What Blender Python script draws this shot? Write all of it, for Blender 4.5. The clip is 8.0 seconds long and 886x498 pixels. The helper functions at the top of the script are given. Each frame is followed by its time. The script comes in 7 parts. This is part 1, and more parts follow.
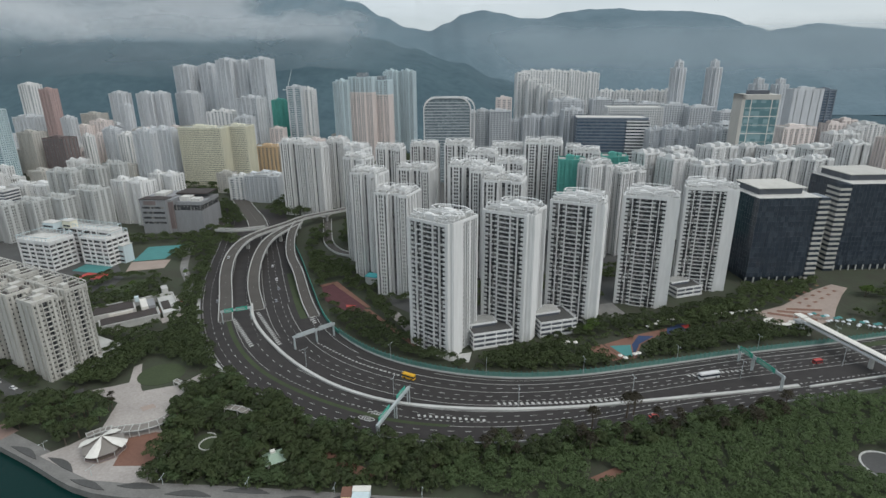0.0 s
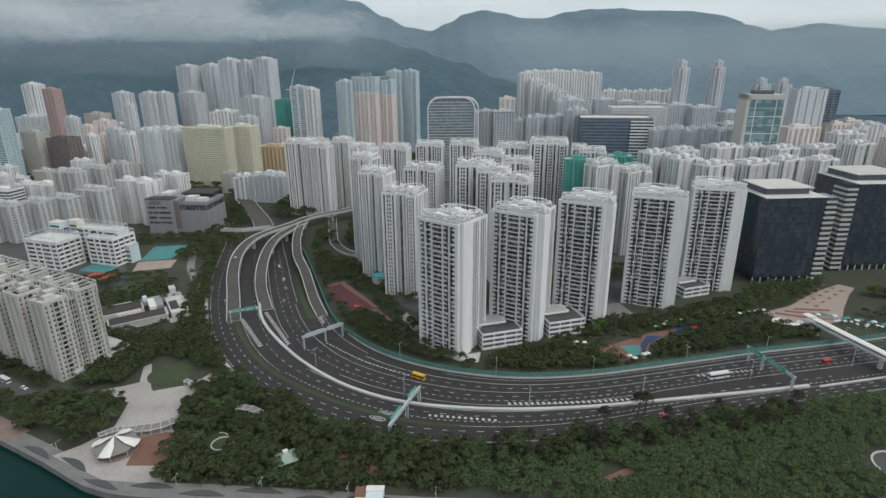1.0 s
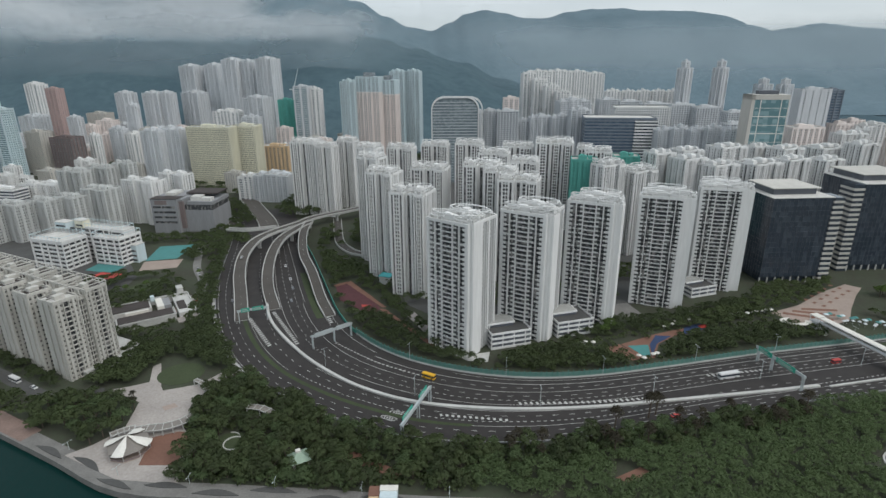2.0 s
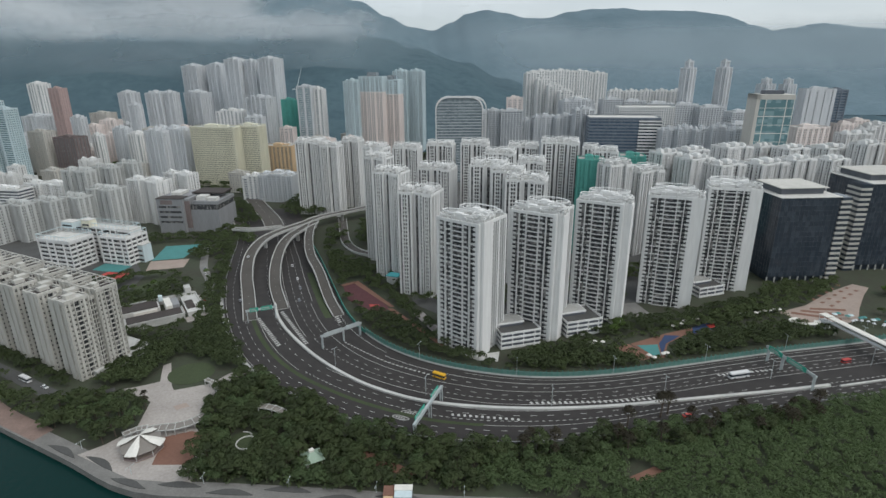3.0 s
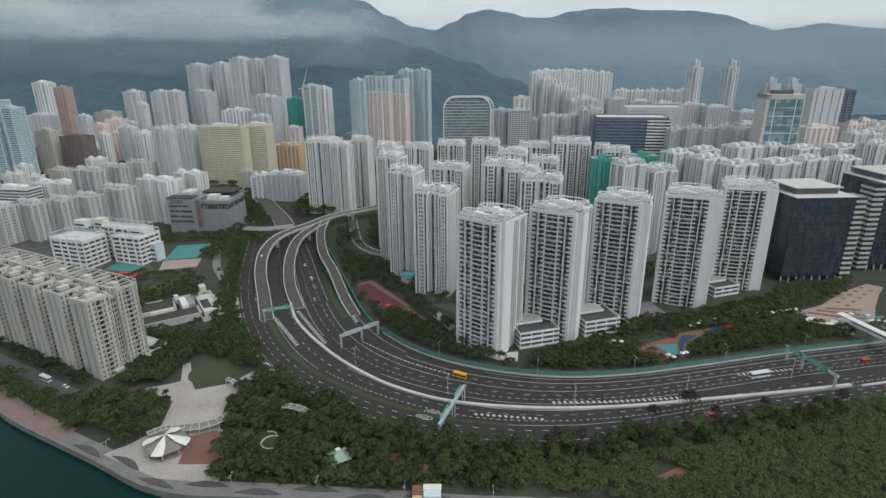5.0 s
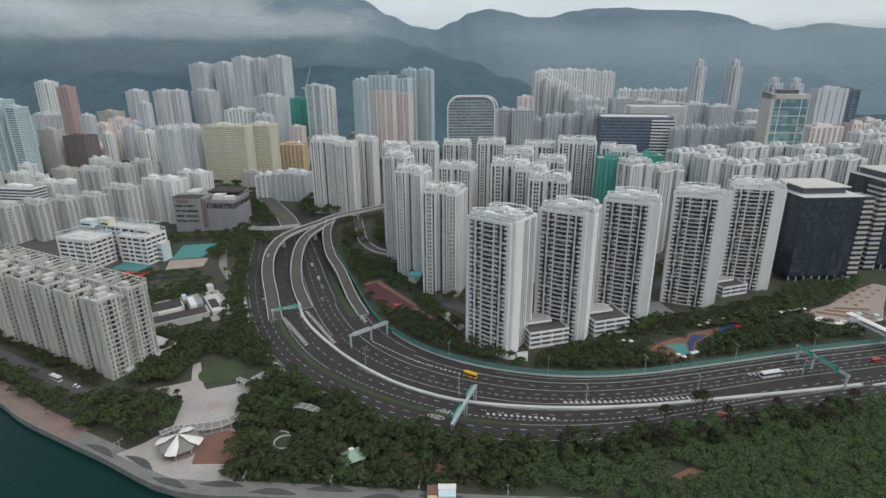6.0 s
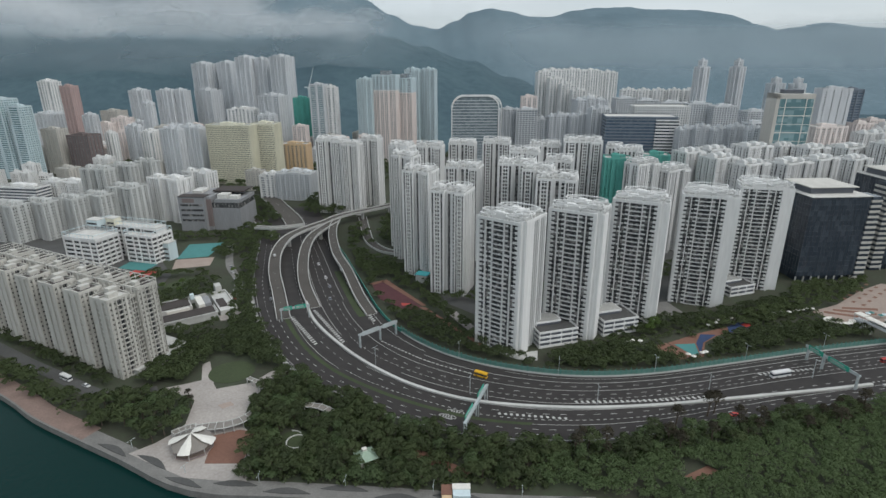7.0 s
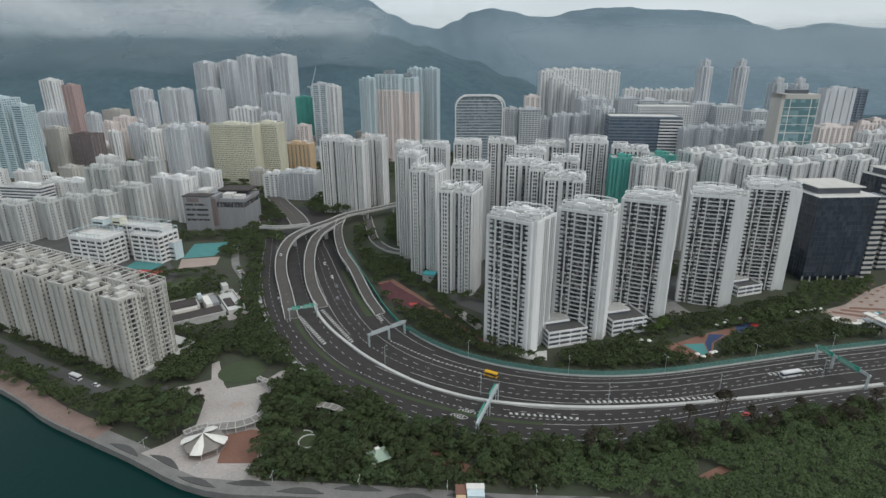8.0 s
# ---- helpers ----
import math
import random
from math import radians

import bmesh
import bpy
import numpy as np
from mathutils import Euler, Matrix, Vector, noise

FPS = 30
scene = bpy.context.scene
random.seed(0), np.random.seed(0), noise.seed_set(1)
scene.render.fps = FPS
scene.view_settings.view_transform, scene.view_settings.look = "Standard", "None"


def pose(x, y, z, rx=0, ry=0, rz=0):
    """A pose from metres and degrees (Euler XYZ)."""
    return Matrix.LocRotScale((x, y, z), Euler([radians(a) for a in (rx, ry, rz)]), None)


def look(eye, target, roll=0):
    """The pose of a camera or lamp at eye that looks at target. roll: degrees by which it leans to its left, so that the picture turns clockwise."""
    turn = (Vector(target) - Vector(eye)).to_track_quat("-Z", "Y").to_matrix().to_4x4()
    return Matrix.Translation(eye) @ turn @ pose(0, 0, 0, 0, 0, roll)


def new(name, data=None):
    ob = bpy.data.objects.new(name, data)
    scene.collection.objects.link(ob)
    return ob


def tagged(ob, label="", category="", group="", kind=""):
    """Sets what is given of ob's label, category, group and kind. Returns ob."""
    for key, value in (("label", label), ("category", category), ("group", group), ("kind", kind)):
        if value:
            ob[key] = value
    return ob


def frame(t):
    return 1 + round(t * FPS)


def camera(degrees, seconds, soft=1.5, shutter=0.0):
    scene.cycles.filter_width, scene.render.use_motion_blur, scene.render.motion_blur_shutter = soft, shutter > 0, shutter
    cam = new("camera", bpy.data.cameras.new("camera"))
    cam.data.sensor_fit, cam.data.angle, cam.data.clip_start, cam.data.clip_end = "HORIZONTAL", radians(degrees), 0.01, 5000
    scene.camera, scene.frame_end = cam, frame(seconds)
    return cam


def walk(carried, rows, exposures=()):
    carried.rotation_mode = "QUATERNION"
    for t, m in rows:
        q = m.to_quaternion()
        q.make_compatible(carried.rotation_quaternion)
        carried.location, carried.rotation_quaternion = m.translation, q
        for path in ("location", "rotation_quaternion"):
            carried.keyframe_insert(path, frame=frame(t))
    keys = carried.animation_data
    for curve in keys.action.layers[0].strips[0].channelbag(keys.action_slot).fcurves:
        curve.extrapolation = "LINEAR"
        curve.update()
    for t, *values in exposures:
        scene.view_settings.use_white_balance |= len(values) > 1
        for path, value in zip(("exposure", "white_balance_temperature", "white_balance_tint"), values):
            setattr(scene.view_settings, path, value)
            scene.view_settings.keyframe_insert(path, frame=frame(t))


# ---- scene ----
cam = camera(77.8, 8.0)
METRES, EYE, TILT, LEAN, TURN = 45.0, 158.5, 0.0, 0.0, 0.0
ROWS = [
    (0.0, 0.0, 0.0, 0.0, -0.14, -18.92, 0.41),
    (0.5, -0.0567, -0.0022, 0.0021, -0.13, -18.92, 0.41),
    (1.0, -0.1158, -0.0038, 0.0037, -0.13, -18.93, 0.4),
    (1.5, -0.1759, -0.0047, 0.0048, -0.14, -18.94, 0.37),
    (3.0, -0.3617, -0.0063, 0.0015, -0.16, -18.95, 0.35),
    (3.5, -0.4242, -0.0058, 0.0014, -0.16, -18.97, 0.33),
    (4.0, -0.4847, -0.0049, 0.0021, -0.14, -18.98, 0.34),
    (4.5, -0.5496, -0.0052, 0.0028, -0.19, -18.99, 0.31),
    (6.0, -0.7443, -0.0012, 0.003, -0.26, -19.04, 0.27),
    (6.5, -0.8042, 0.0006, 0.0028, -0.25, -19.07, 0.24),
    (7.0, -0.8709, 0.003, 0.0026, -0.28, -19.09, 0.21),
    (7.5, -0.9343, 0.0054, 0.0005, -0.28, -19.1, 0.17),
    (8.0, -0.9995, 0.0076, 0.0014, -0.34, -19.12, 0.13),
]
walk(cam, [(t, pose(0, 0, EYE, TILT, LEAN, TURN) @ pose(METRES * x, METRES * y, METRES * z, 90 + pitch, roll, yaw)) for t, x, y, z, yaw, pitch, roll in ROWS])


# ---- daylight under a low overcast ----
SUN_ELEVATION, SUN_AZIMUTH = radians(52), radians(125)
world = bpy.data.worlds.new("overcast_sky")
scene.world = world
world.use_nodes = True
wn, wl = world.node_tree.nodes, world.node_tree.links
wn.clear()
sky = wn.new("ShaderNodeTexSky")
sky.sky_type, sky.sun_disc = "NISHITA", False
sky.sun_elevation, sky.sun_rotation = SUN_ELEVATION, SUN_AZIMUTH
coord = wn.new("ShaderNodeTexCoord")
stretch = wn.new("ShaderNodeMapping")
stretch.inputs["Scale"].default_value = (1.0, 1.0, 4.0)
cloud = wn.new("ShaderNodeTexNoise")
cloud.inputs["Scale"].default_value, cloud.inputs["Detail"].default_value = 3.0, 5.0
shade = wn.new("ShaderNodeValToRGB")
shade.color_ramp.elements[0].position, shade.color_ramp.elements[0].color = 0.3, (3.22, 3.6, 3.84, 1)
shade.color_ramp.elements[1].position, shade.color_ramp.elements[1].color = 0.7, (4.02, 4.38, 4.6, 1)
veil = wn.new("ShaderNodeMixRGB")
veil.inputs[0].default_value = 0.9
back = wn.new("ShaderNodeBackground")
back.inputs["Strength"].default_value = 0.15
out = wn.new("ShaderNodeOutputWorld")
wl.new(coord.outputs["Generated"], stretch.inputs["Vector"])
wl.new(stretch.outputs["Vector"], cloud.inputs["Vector"])
wl.new(cloud.outputs["Fac"], shade.inputs["Fac"])
wl.new(sky.outputs["Color"], veil.inputs[1])
wl.new(shade.outputs["Color"], veil.inputs[2])
wl.new(veil.outputs["Color"], back.inputs["Color"])
wl.new(back.outputs["Background"], out.inputs["Surface"])

sun_data = bpy.data.lights.new("sun", "SUN")
sun_data.energy, sun_data.angle, sun_data.color = 1.35, radians(50), (1.0, 0.97, 0.92)
sun = new("sun", sun_data)
sun_way = Vector((math.sin(SUN_AZIMUTH) * math.cos(SUN_ELEVATION), math.cos(SUN_AZIMUTH) * math.cos(SUN_ELEVATION), math.sin(SUN_ELEVATION)))
sun.matrix_world = look(sun_way * 400, (0, 0, 0))
scene.view_settings.exposure = 0.22


# ---- materials ----
def nodes_of(name):
    m = bpy.data.materials.new(name)
    m.use_nodes = True
    n, l = m.node_tree.nodes, m.node_tree.links
    return m, n, l, n["Principled BSDF"]


def surface(name, color, rough=0.8, var=0.25, big=12.0, small=1.2, bump=0.3, streak=False, metallic=0.0, per_object=0.0, per_island=0.0, tint=None):
    """A weathered surface: stains (metres across: big) and grain (small), rain streaks on request."""
    m, n, l, b = nodes_of(name)
    b.inputs["Roughness"].default_value, b.inputs["Metallic"].default_value = rough, metallic
    tc = n.new("ShaderNodeTexCoord")
    mp = n.new("ShaderNodeMapping")
    mp.inputs["Scale"].default_value = (1, 1, 0.12) if streak else (1, 1, 1)
    l.new(tc.outputs["Object"], mp.inputs["Vector"])
    n1, n2 = n.new("ShaderNodeTexNoise"), n.new("ShaderNodeTexNoise")
    n1.inputs["Scale"].default_value, n1.inputs["Detail"].default_value = 1.0 / big, 4
    n2.inputs["Scale"].default_value, n2.inputs["Detail"].default_value = 1.0 / small, 6
    l.new(mp.outputs["Vector"], n1.inputs["Vector"])
    l.new(mp.outputs["Vector"], n2.inputs["Vector"])
    add = n.new("ShaderNodeMath")
    add.operation = "ADD"
    l.new(n1.outputs["Fac"], add.inputs[0])
    l.new(n2.outputs["Fac"], add.inputs[1])
    last = add.outputs[0]
    for amount, node, socket in ((per_object, "ShaderNodeObjectInfo", "Random"), (per_island, "ShaderNodeNewGeometry", "Random Per Island")):
        if amount:
            src, mul = n.new(node), n.new("ShaderNodeMath")
            mul.operation = "MULTIPLY_ADD"
            l.new(src.outputs[socket], mul.inputs[0])
            mul.inputs[1].default_value = amount
            l.new(last, mul.inputs[2])
            last = mul.outputs[0]
    ramp = n.new("ShaderNodeMapRange")
    ramp.inputs["From Min"].default_value, ramp.inputs["From Max"].default_value = 0.6, 1.4 + per_object + per_island
    l.new(last, ramp.inputs["Value"])
    mix = n.new("ShaderNodeMixRGB")
    dark = tint or tuple(c * (1 - var) for c in color)
    light = tuple(min(0.95, c * (1 + var * 0.5)) for c in color)
    mix.inputs[1].default_value, mix.inputs[2].default_value = (*dark, 1), (*light, 1)
    l.new(ramp.outputs["Result"], mix.inputs[0])
    l.new(mix.outputs["Color"], b.inputs["Base Color"])
    if bump:
        bp = n.new("ShaderNodeBump")
        bp.inputs["Strength"].default_value, bp.inputs["Distance"].default_value = bump, 0.1 * small
        l.new(n2.outputs["Fac"], bp.inputs["Height"])
        l.new(bp.outputs["Normal"], b.inputs["Normal"])
    return m


def window_glass(name, glass, room, cell=(1.6, 1.6, 2.8), share=0.35, rough=0.12):
    """Window glass with rooms and curtains behind it that differ from pane to pane."""
    m, n, l, b = nodes_of(name)
    b.inputs["Roughness"].default_value = rough
    b.inputs["Specular IOR Level"].default_value = 0.6
    tc, mp = n.new("ShaderNodeTexCoord"), n.new("ShaderNodeMapping")
    mp.inputs["Scale"].default_value = tuple(1 / c for c in cell)
    l.new(tc.outputs["Object"], mp.inputs["Vector"])
    fl, wn_ = n.new("ShaderNodeVectorMath"), n.new("ShaderNodeTexWhiteNoise")
    fl.operation = "FLOOR"
    l.new(mp.outputs["Vector"], fl.inputs[0])
    l.new(fl.outputs["Vector"], wn_.inputs["Vector"])
    mr = n.new("ShaderNodeMapRange")
    mr.inputs["From Min"].default_value, mr.inputs["From Max"].default_value = 1 - share, 1.0
    l.new(wn_.outputs["Value"], mr.inputs["Value"])
    mix = n.new("ShaderNodeMixRGB")
    mix.inputs[1].default_value, mix.inputs[2].default_value = (*glass, 1), (*room, 1)
    l.new(mr.outputs["Result"], mix.inputs[0])
    l.new(mix.outputs["Color"], b.inputs["Base Color"])
    return m


def leaves(name, dark, light, big=9.0):
    m, n, l, b = nodes_of(name)
    b.inputs["Roughness"].default_value = 0.75
    geo, oi, tc, ns = n.new("ShaderNodeNewGeometry"), n.new("ShaderNodeObjectInfo"), n.new("ShaderNodeTexCoord"), n.new("ShaderNodeTexNoise")
    ns.inputs["Scale"].default_value = 1 / big
    l.new(geo.outputs["Position"], ns.inputs["Vector"])
    a1, a2 = n.new("ShaderNodeMath"), n.new("ShaderNodeMath")
    a1.operation = a2.operation = "MULTIPLY_ADD"
    a1.inputs[1].default_value, a2.inputs[1].default_value = 0.32, 0.55
    l.new(geo.outputs["Random Per Island"], a1.inputs[0])
    a1.inputs[2].default_value = -0.22
    l.new(oi.outputs["Random"], a2.inputs[0])
    l.new(a1.outputs[0], a2.inputs[2])
    a3 = n.new("ShaderNodeMath")
    a3.operation = "ADD"
    l.new(ns.outputs["Fac"], a3.inputs[0])
    l.new(a2.outputs[0], a3.inputs[1])
    mix = n.new("ShaderNodeMixRGB")
    mix.inputs[1].default_value, mix.inputs[2].default_value = (*dark, 1), (*light, 1)
    mix.use_clamp = True
    l.new(a3.outputs[0], mix.inputs[0])
    l.new(mix.outputs["Color"], b.inputs["Base Color"])
    thin, blend, surf = n.new("ShaderNodeBsdfTranslucent"), n.new("ShaderNodeMixShader"), n["Material Output"]
    blend.inputs[0].default_value = 0.45
    l.new(mix.outputs["Color"], thin.inputs["Color"])
    l.new(b.outputs["BSDF"], blend.inputs[1])
    l.new(thin.outputs["BSDF"], blend.inputs[2])
    l.new(blend.outputs["Shader"], surf.inputs["Surface"])
    return m


MAT = {
    "white": surface("white_render", (0.76, 0.76, 0.75), 0.85, 0.22, 9, 1.5, 0.2, streak=True, per_object=0.3),
    "offwhite": surface("weathered_offwhite_render", (0.54, 0.55, 0.54), 0.85, 0.25, 9, 1.5, 0.2, streak=True, per_object=0.3),
    "cream": surface("cream_render", (0.54, 0.525, 0.485), 0.85, 0.25, 9, 1.5, 0.2, streak=True, per_object=0.3),
    "grey": surface("grey_render", (0.63, 0.65, 0.67), 0.85, 0.22, 9, 1.5, 0.2, streak=True, per_object=0.3),
    "beige": surface("beige_tile", (0.53, 0.51, 0.47), 0.7, 0.22, 9, 1.5, 0.2, streak=True, per_object=0.3),
    "yellow": surface("pale_yellow_render", (0.72, 0.70, 0.57), 0.85, 0.2, 9, 1.5, 0.2, streak=True),
    "orange": surface("orange_render", (0.64, 0.47, 0.30), 0.85, 0.2, 9, 1.5, 0.2, streak=True),
    "pink": surface("dusty_pink_tile", (0.50, 0.37, 0.35), 0.8, 0.2, 9, 1.5, 0.2, streak=True, per_object=0.3),
    "pale_pink": surface("pale_pink_render", (0.77, 0.69, 0.655), 0.8, 0.2, 9, 1.5, 0.2, streak=True, per_object=0.3),
    "pale_blue": surface("pale_blue_render", (0.58, 0.68, 0.71), 0.8, 0.2, 9, 1.5, 0.2, streak=True, per_object=0.3),
    "brown": surface("dark_brown_tile", (0.20, 0.16, 0.155), 0.7, 0.25, 9, 1.5, 0.2, streak=True),
    "blue_band": surface("blue_grey_cladding", (0.19, 0.225, 0.27), 0.4, 0.25, 9, 1.5, 0.1, streak=True),
    "dark": surface("dark_cladding", (0.10, 0.11, 0.13), 0.45, 0.25, 9, 1.5, 0.1, streak=True),
    "net": surface("green_scaffold_net", (0.10, 0.36, 0.31), 0.9, 0.35, 6, 0.8, 0.4, streak=True),
    "concrete": surface("pale_concrete", (0.50, 0.50, 0.48), 0.85, 0.25, 14, 1.0, 0.3),
    "kerb": surface("white_concrete_parapet", (0.52, 0.52, 0.50), 0.85, 0.25, 10, 1.0, 0.3),
    "roofing": surface("stained_roof_screed", (0.40, 0.40, 0.38), 0.9, 0.45, 5, 0.9, 0.3, per_object=0.4),
    "pale_roof": surface("pale_roof_screed", (0.60, 0.59, 0.56), 0.9, 0.3, 5, 0.9, 0.3),
    "dark_roof": surface("dark_brown_roof_tiles", (0.055, 0.045, 0.042), 0.85, 0.3, 5, 0.9, 0.4),
    "asphalt": surface("asphalt", (0.035, 0.031, 0.030), 0.85, 0.45, 7, 0.5, 0.3),
    "deck": surface("worn_viaduct_asphalt", (0.082, 0.074, 0.066), 0.85, 0.25, 12, 0.5, 0.3),
    "paint": surface("white_road_paint", (0.52, 0.52, 0.50), 0.7, 0.4, 3, 0.4, 0.1),
    "soil": surface("park_ground", (0.040, 0.055, 0.030), 0.95, 0.5, 22, 2.5, 0.5, tint=(0.042, 0.036, 0.028)),
    "grass": surface("mown_grass", (0.050, 0.068, 0.030), 0.95, 0.35, 12, 1.0, 0.5),
    "paving": surface("pale_granite_paving", (0.40, 0.365, 0.34), 0.85, 0.3, 14, 1.2, 0.2),
    "promenade": surface("grey_promenade_paving", (0.20, 0.195, 0.185), 0.9, 0.35, 7, 0.8, 0.2),
    "street": surface("worn_street_asphalt", (0.085, 0.085, 0.083), 0.9, 0.3, 14, 1.0, 0.2),
    "brick": surface("red_brick_paving", (0.21, 0.108, 0.078), 0.9, 0.25, 9, 0.9, 0.2),
    "promenade_brick": surface("faded_brick_paving", (0.235, 0.165, 0.14), 0.9, 0.3, 6, 0.9, 0.2),
    "tan": surface("sandy_brick_paving", (0.36, 0.29, 0.25), 0.9, 0.25, 9, 0.9, 0.2),
    "aluminium": surface("grey_aluminium_frame", (0.16, 0.165, 0.17), 0.5, 0.2, 2, 0.3, 0.05),
    "panel_grey": surface("weathered_grey_panel", (0.34, 0.335, 0.325), 0.8, 0.4, 5, 1.0, 0.2, per_island=0.9),
    "mid_grey": surface("grey_stone_cladding", (0.27, 0.275, 0.285), 0.75, 0.2, 8, 1.0, 0.15, streak=True),
    "steel": surface("galvanised_steel", (0.55, 0.60, 0.61), 0.5, 0.15, 4, 0.5, 0.1, metallic=0.3),
    "sign": surface("green_sign_face", (0.03, 0.33, 0.24), 0.5, 0.15, 3, 0.5, 0.05),
    "barrier_panel": surface("pale_green_noise_panel", (0.13, 0.25, 0.22), 0.3, 0.25, 4, 0.5, 0.1, per_object=0.4),
    "barrier": surface("green_noise_post", (0.045, 0.22, 0.18), 0.5, 0.2, 4, 0.5, 0.1),
    "canvas": surface("white_tent_membrane", (0.72, 0.70, 0.65), 0.7, 0.15, 3, 0.6, 0.1),
    "canvas_dark": surface("taupe_tent_membrane", (0.22, 0.20, 0.18), 0.7, 0.15, 3, 0.6, 0.1),
    "bark": surface("tree_bark", (0.11, 0.085, 0.065), 0.95, 0.35, 1.5, 0.2, 0.6),
    "teal": surface("turquoise_sports_court", (0.07, 0.24, 0.235), 0.8, 0.2, 5, 0.6, 0.1),
    "blue": surface("blue_rubber_surface", (0.03, 0.055, 0.13), 0.8, 0.25, 4, 0.6, 0.1),
    "maroon": surface("maroon_rubber_surface", (0.10, 0.035, 0.04), 0.85, 0.3, 4, 0.6, 0.1),
    "red": surface("red_paint", (0.48, 0.06, 0.05), 0.5, 0.2, 2, 0.4, 0.05),
    "bus_yellow": surface("yellow_vehicle_paint", (0.75, 0.42, 0.03), 0.35, 0.1, 2, 0.4, 0.02),
    "car_white": surface("white_vehicle_paint", (0.68, 0.68, 0.68), 0.3, 0.1, 2, 0.4, 0.02),
    "car_grey": surface("grey_vehicle_paint", (0.20, 0.21, 0.23), 0.3, 0.1, 2, 0.4, 0.02),
    "tyre": surface("black_rubber", (0.02, 0.02, 0.02), 0.9, 0.1, 1, 0.2, 0.1),
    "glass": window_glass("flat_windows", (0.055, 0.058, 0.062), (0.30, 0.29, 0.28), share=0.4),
    # windows of far blocks: paler, bluer glass with the distance haze in its colour
    "glass_far": window_glass("haze_tinted_flat_windows", (0.20, 0.23, 0.25), (0.36, 0.38, 0.39), share=0.4),
    "glass_office": window_glass("office_curtain_glass", (0.034, 0.045, 0.060), (0.062, 0.076, 0.095), (3, 3, 3.9), 0.5, 0.06),
    "glass_blue": window_glass("blue_curtain_glass", (0.085, 0.125, 0.175), (0.15, 0.19, 0.23), (3, 3, 3.9), 0.5, 0.08),
    "glass_grey": window_glass("grey_curtain_glass", (0.16, 0.20, 0.22), (0.24, 0.29, 0.31), (3, 3, 3.8), 0.6, 0.15),
    "glass_teal": window_glass("teal_curtain_glass", (0.12, 0.22, 0.24), (0.26, 0.38, 0.40), (5, 5, 4.2), 0.6, 0.1),
    "leaf": leaves("broad_leaves", (0.042, 0.060, 0.027), (0.094, 0.127, 0.050)),
    "leaf_light": leaves("light_leaves", (0.05, 0.085, 0.02), (0.12, 0.19, 0.045)),
    "leaf_mid": leaves("shrub_leaves", (0.066, 0.100, 0.046), (0.122, 0.176, 0.074), 14.0),
    "leaf_dry": leaves("bronze_leaves", (0.030, 0.028, 0.018), (0.075, 0.066, 0.042)),
}


# the sea: dark teal, small wind ripples
def sea_material():
    m, n, l, b = nodes_of("sea_water")
    b.inputs["Base Color"].default_value = (0.003, 0.025, 0.023, 1)
    b.inputs["Roughness"].default_value, b.inputs["IOR"].default_value, b.inputs["Specular IOR Level"].default_value = 0.25, 1.33, 0.14
    tc, bp = n.new("ShaderNodeTexCoord"), n.new("ShaderNodeBump")
    n1, n2 = n.new("ShaderNodeTexNoise"), n.new("ShaderNodeTexNoise")
    n1.inputs["Scale"].default_value, n1.inputs["Detail"].default_value = 0.35, 6
    n2.inputs["Scale"].default_value = 0.02
    l.new(tc.outputs["Object"], n1.inputs["Vector"])
    l.new(tc.outputs["Object"], n2.inputs["Vector"])
    mul = n.new("ShaderNodeMath")
    mul.operation = "MULTIPLY"
    l.new(n1.outputs["Fac"], mul.inputs[0])
    l.new(n2.outputs["Fac"], mul.inputs[1])
    l.new(mul.outputs[0], bp.inputs["Height"])
    bp.inputs["Strength"].default_value, bp.inputs["Distance"].default_value = 0.8, 0.6
    l.new(bp.outputs["Normal"], b.inputs["Normal"])
    return m


MAT["sea"] = sea_material()


def hill_material(name, dark, light):
    m, n, l, b = nodes_of(name)
    b.inputs["Roughness"].default_value = 0.95
    b.inputs["Specular IOR Level"].default_value = 0.1
    tc, n1, n2, mix = n.new("ShaderNodeTexCoord"), n.new("ShaderNodeTexNoise"), n.new("ShaderNodeTexNoise"), n.new("ShaderNodeMixRGB")
    n1.inputs["Scale"].default_value, n1.inputs["Detail"].default_value = 0.006, 8
    n2.inputs["Scale"].default_value, n2.inputs["Detail"].default_value = 0.06, 5
    add, mr = n.new("ShaderNodeMath"), n.new("ShaderNodeMapRange")
    l.new(tc.outputs["Object"], n1.inputs["Vector"])
    l.new(tc.outputs["Object"], n2.inputs["Vector"])
    l.new(n1.outputs["Fac"], add.inputs[0])
    l.new(n2.outputs["Fac"], add.inputs[1])
    l.new(add.outputs[0], mr.inputs["Value"])
    mr.inputs["From Min"].default_value, mr.inputs["From Max"].default_value = 0.7, 1.3
    mix.inputs[1].default_value, mix.inputs[2].default_value = (*dark, 1), (*light, 1)
    l.new(mr.outputs["Result"], mix.inputs[0])
    l.new(mix.outputs["Color"], b.inputs["Base Color"])
    return m


# distance haze is put into both slope colours: bluish, the far ridge palest
MAT["hill_near"] = hill_material("hazed_wooded_hillside", (0.060, 0.098, 0.120), (0.087, 0.136, 0.158))
MAT["hill_far"] = hill_material("hazed_wooded_ridge", (0.106, 0.158, 0.188), (0.147, 0.208, 0.244))


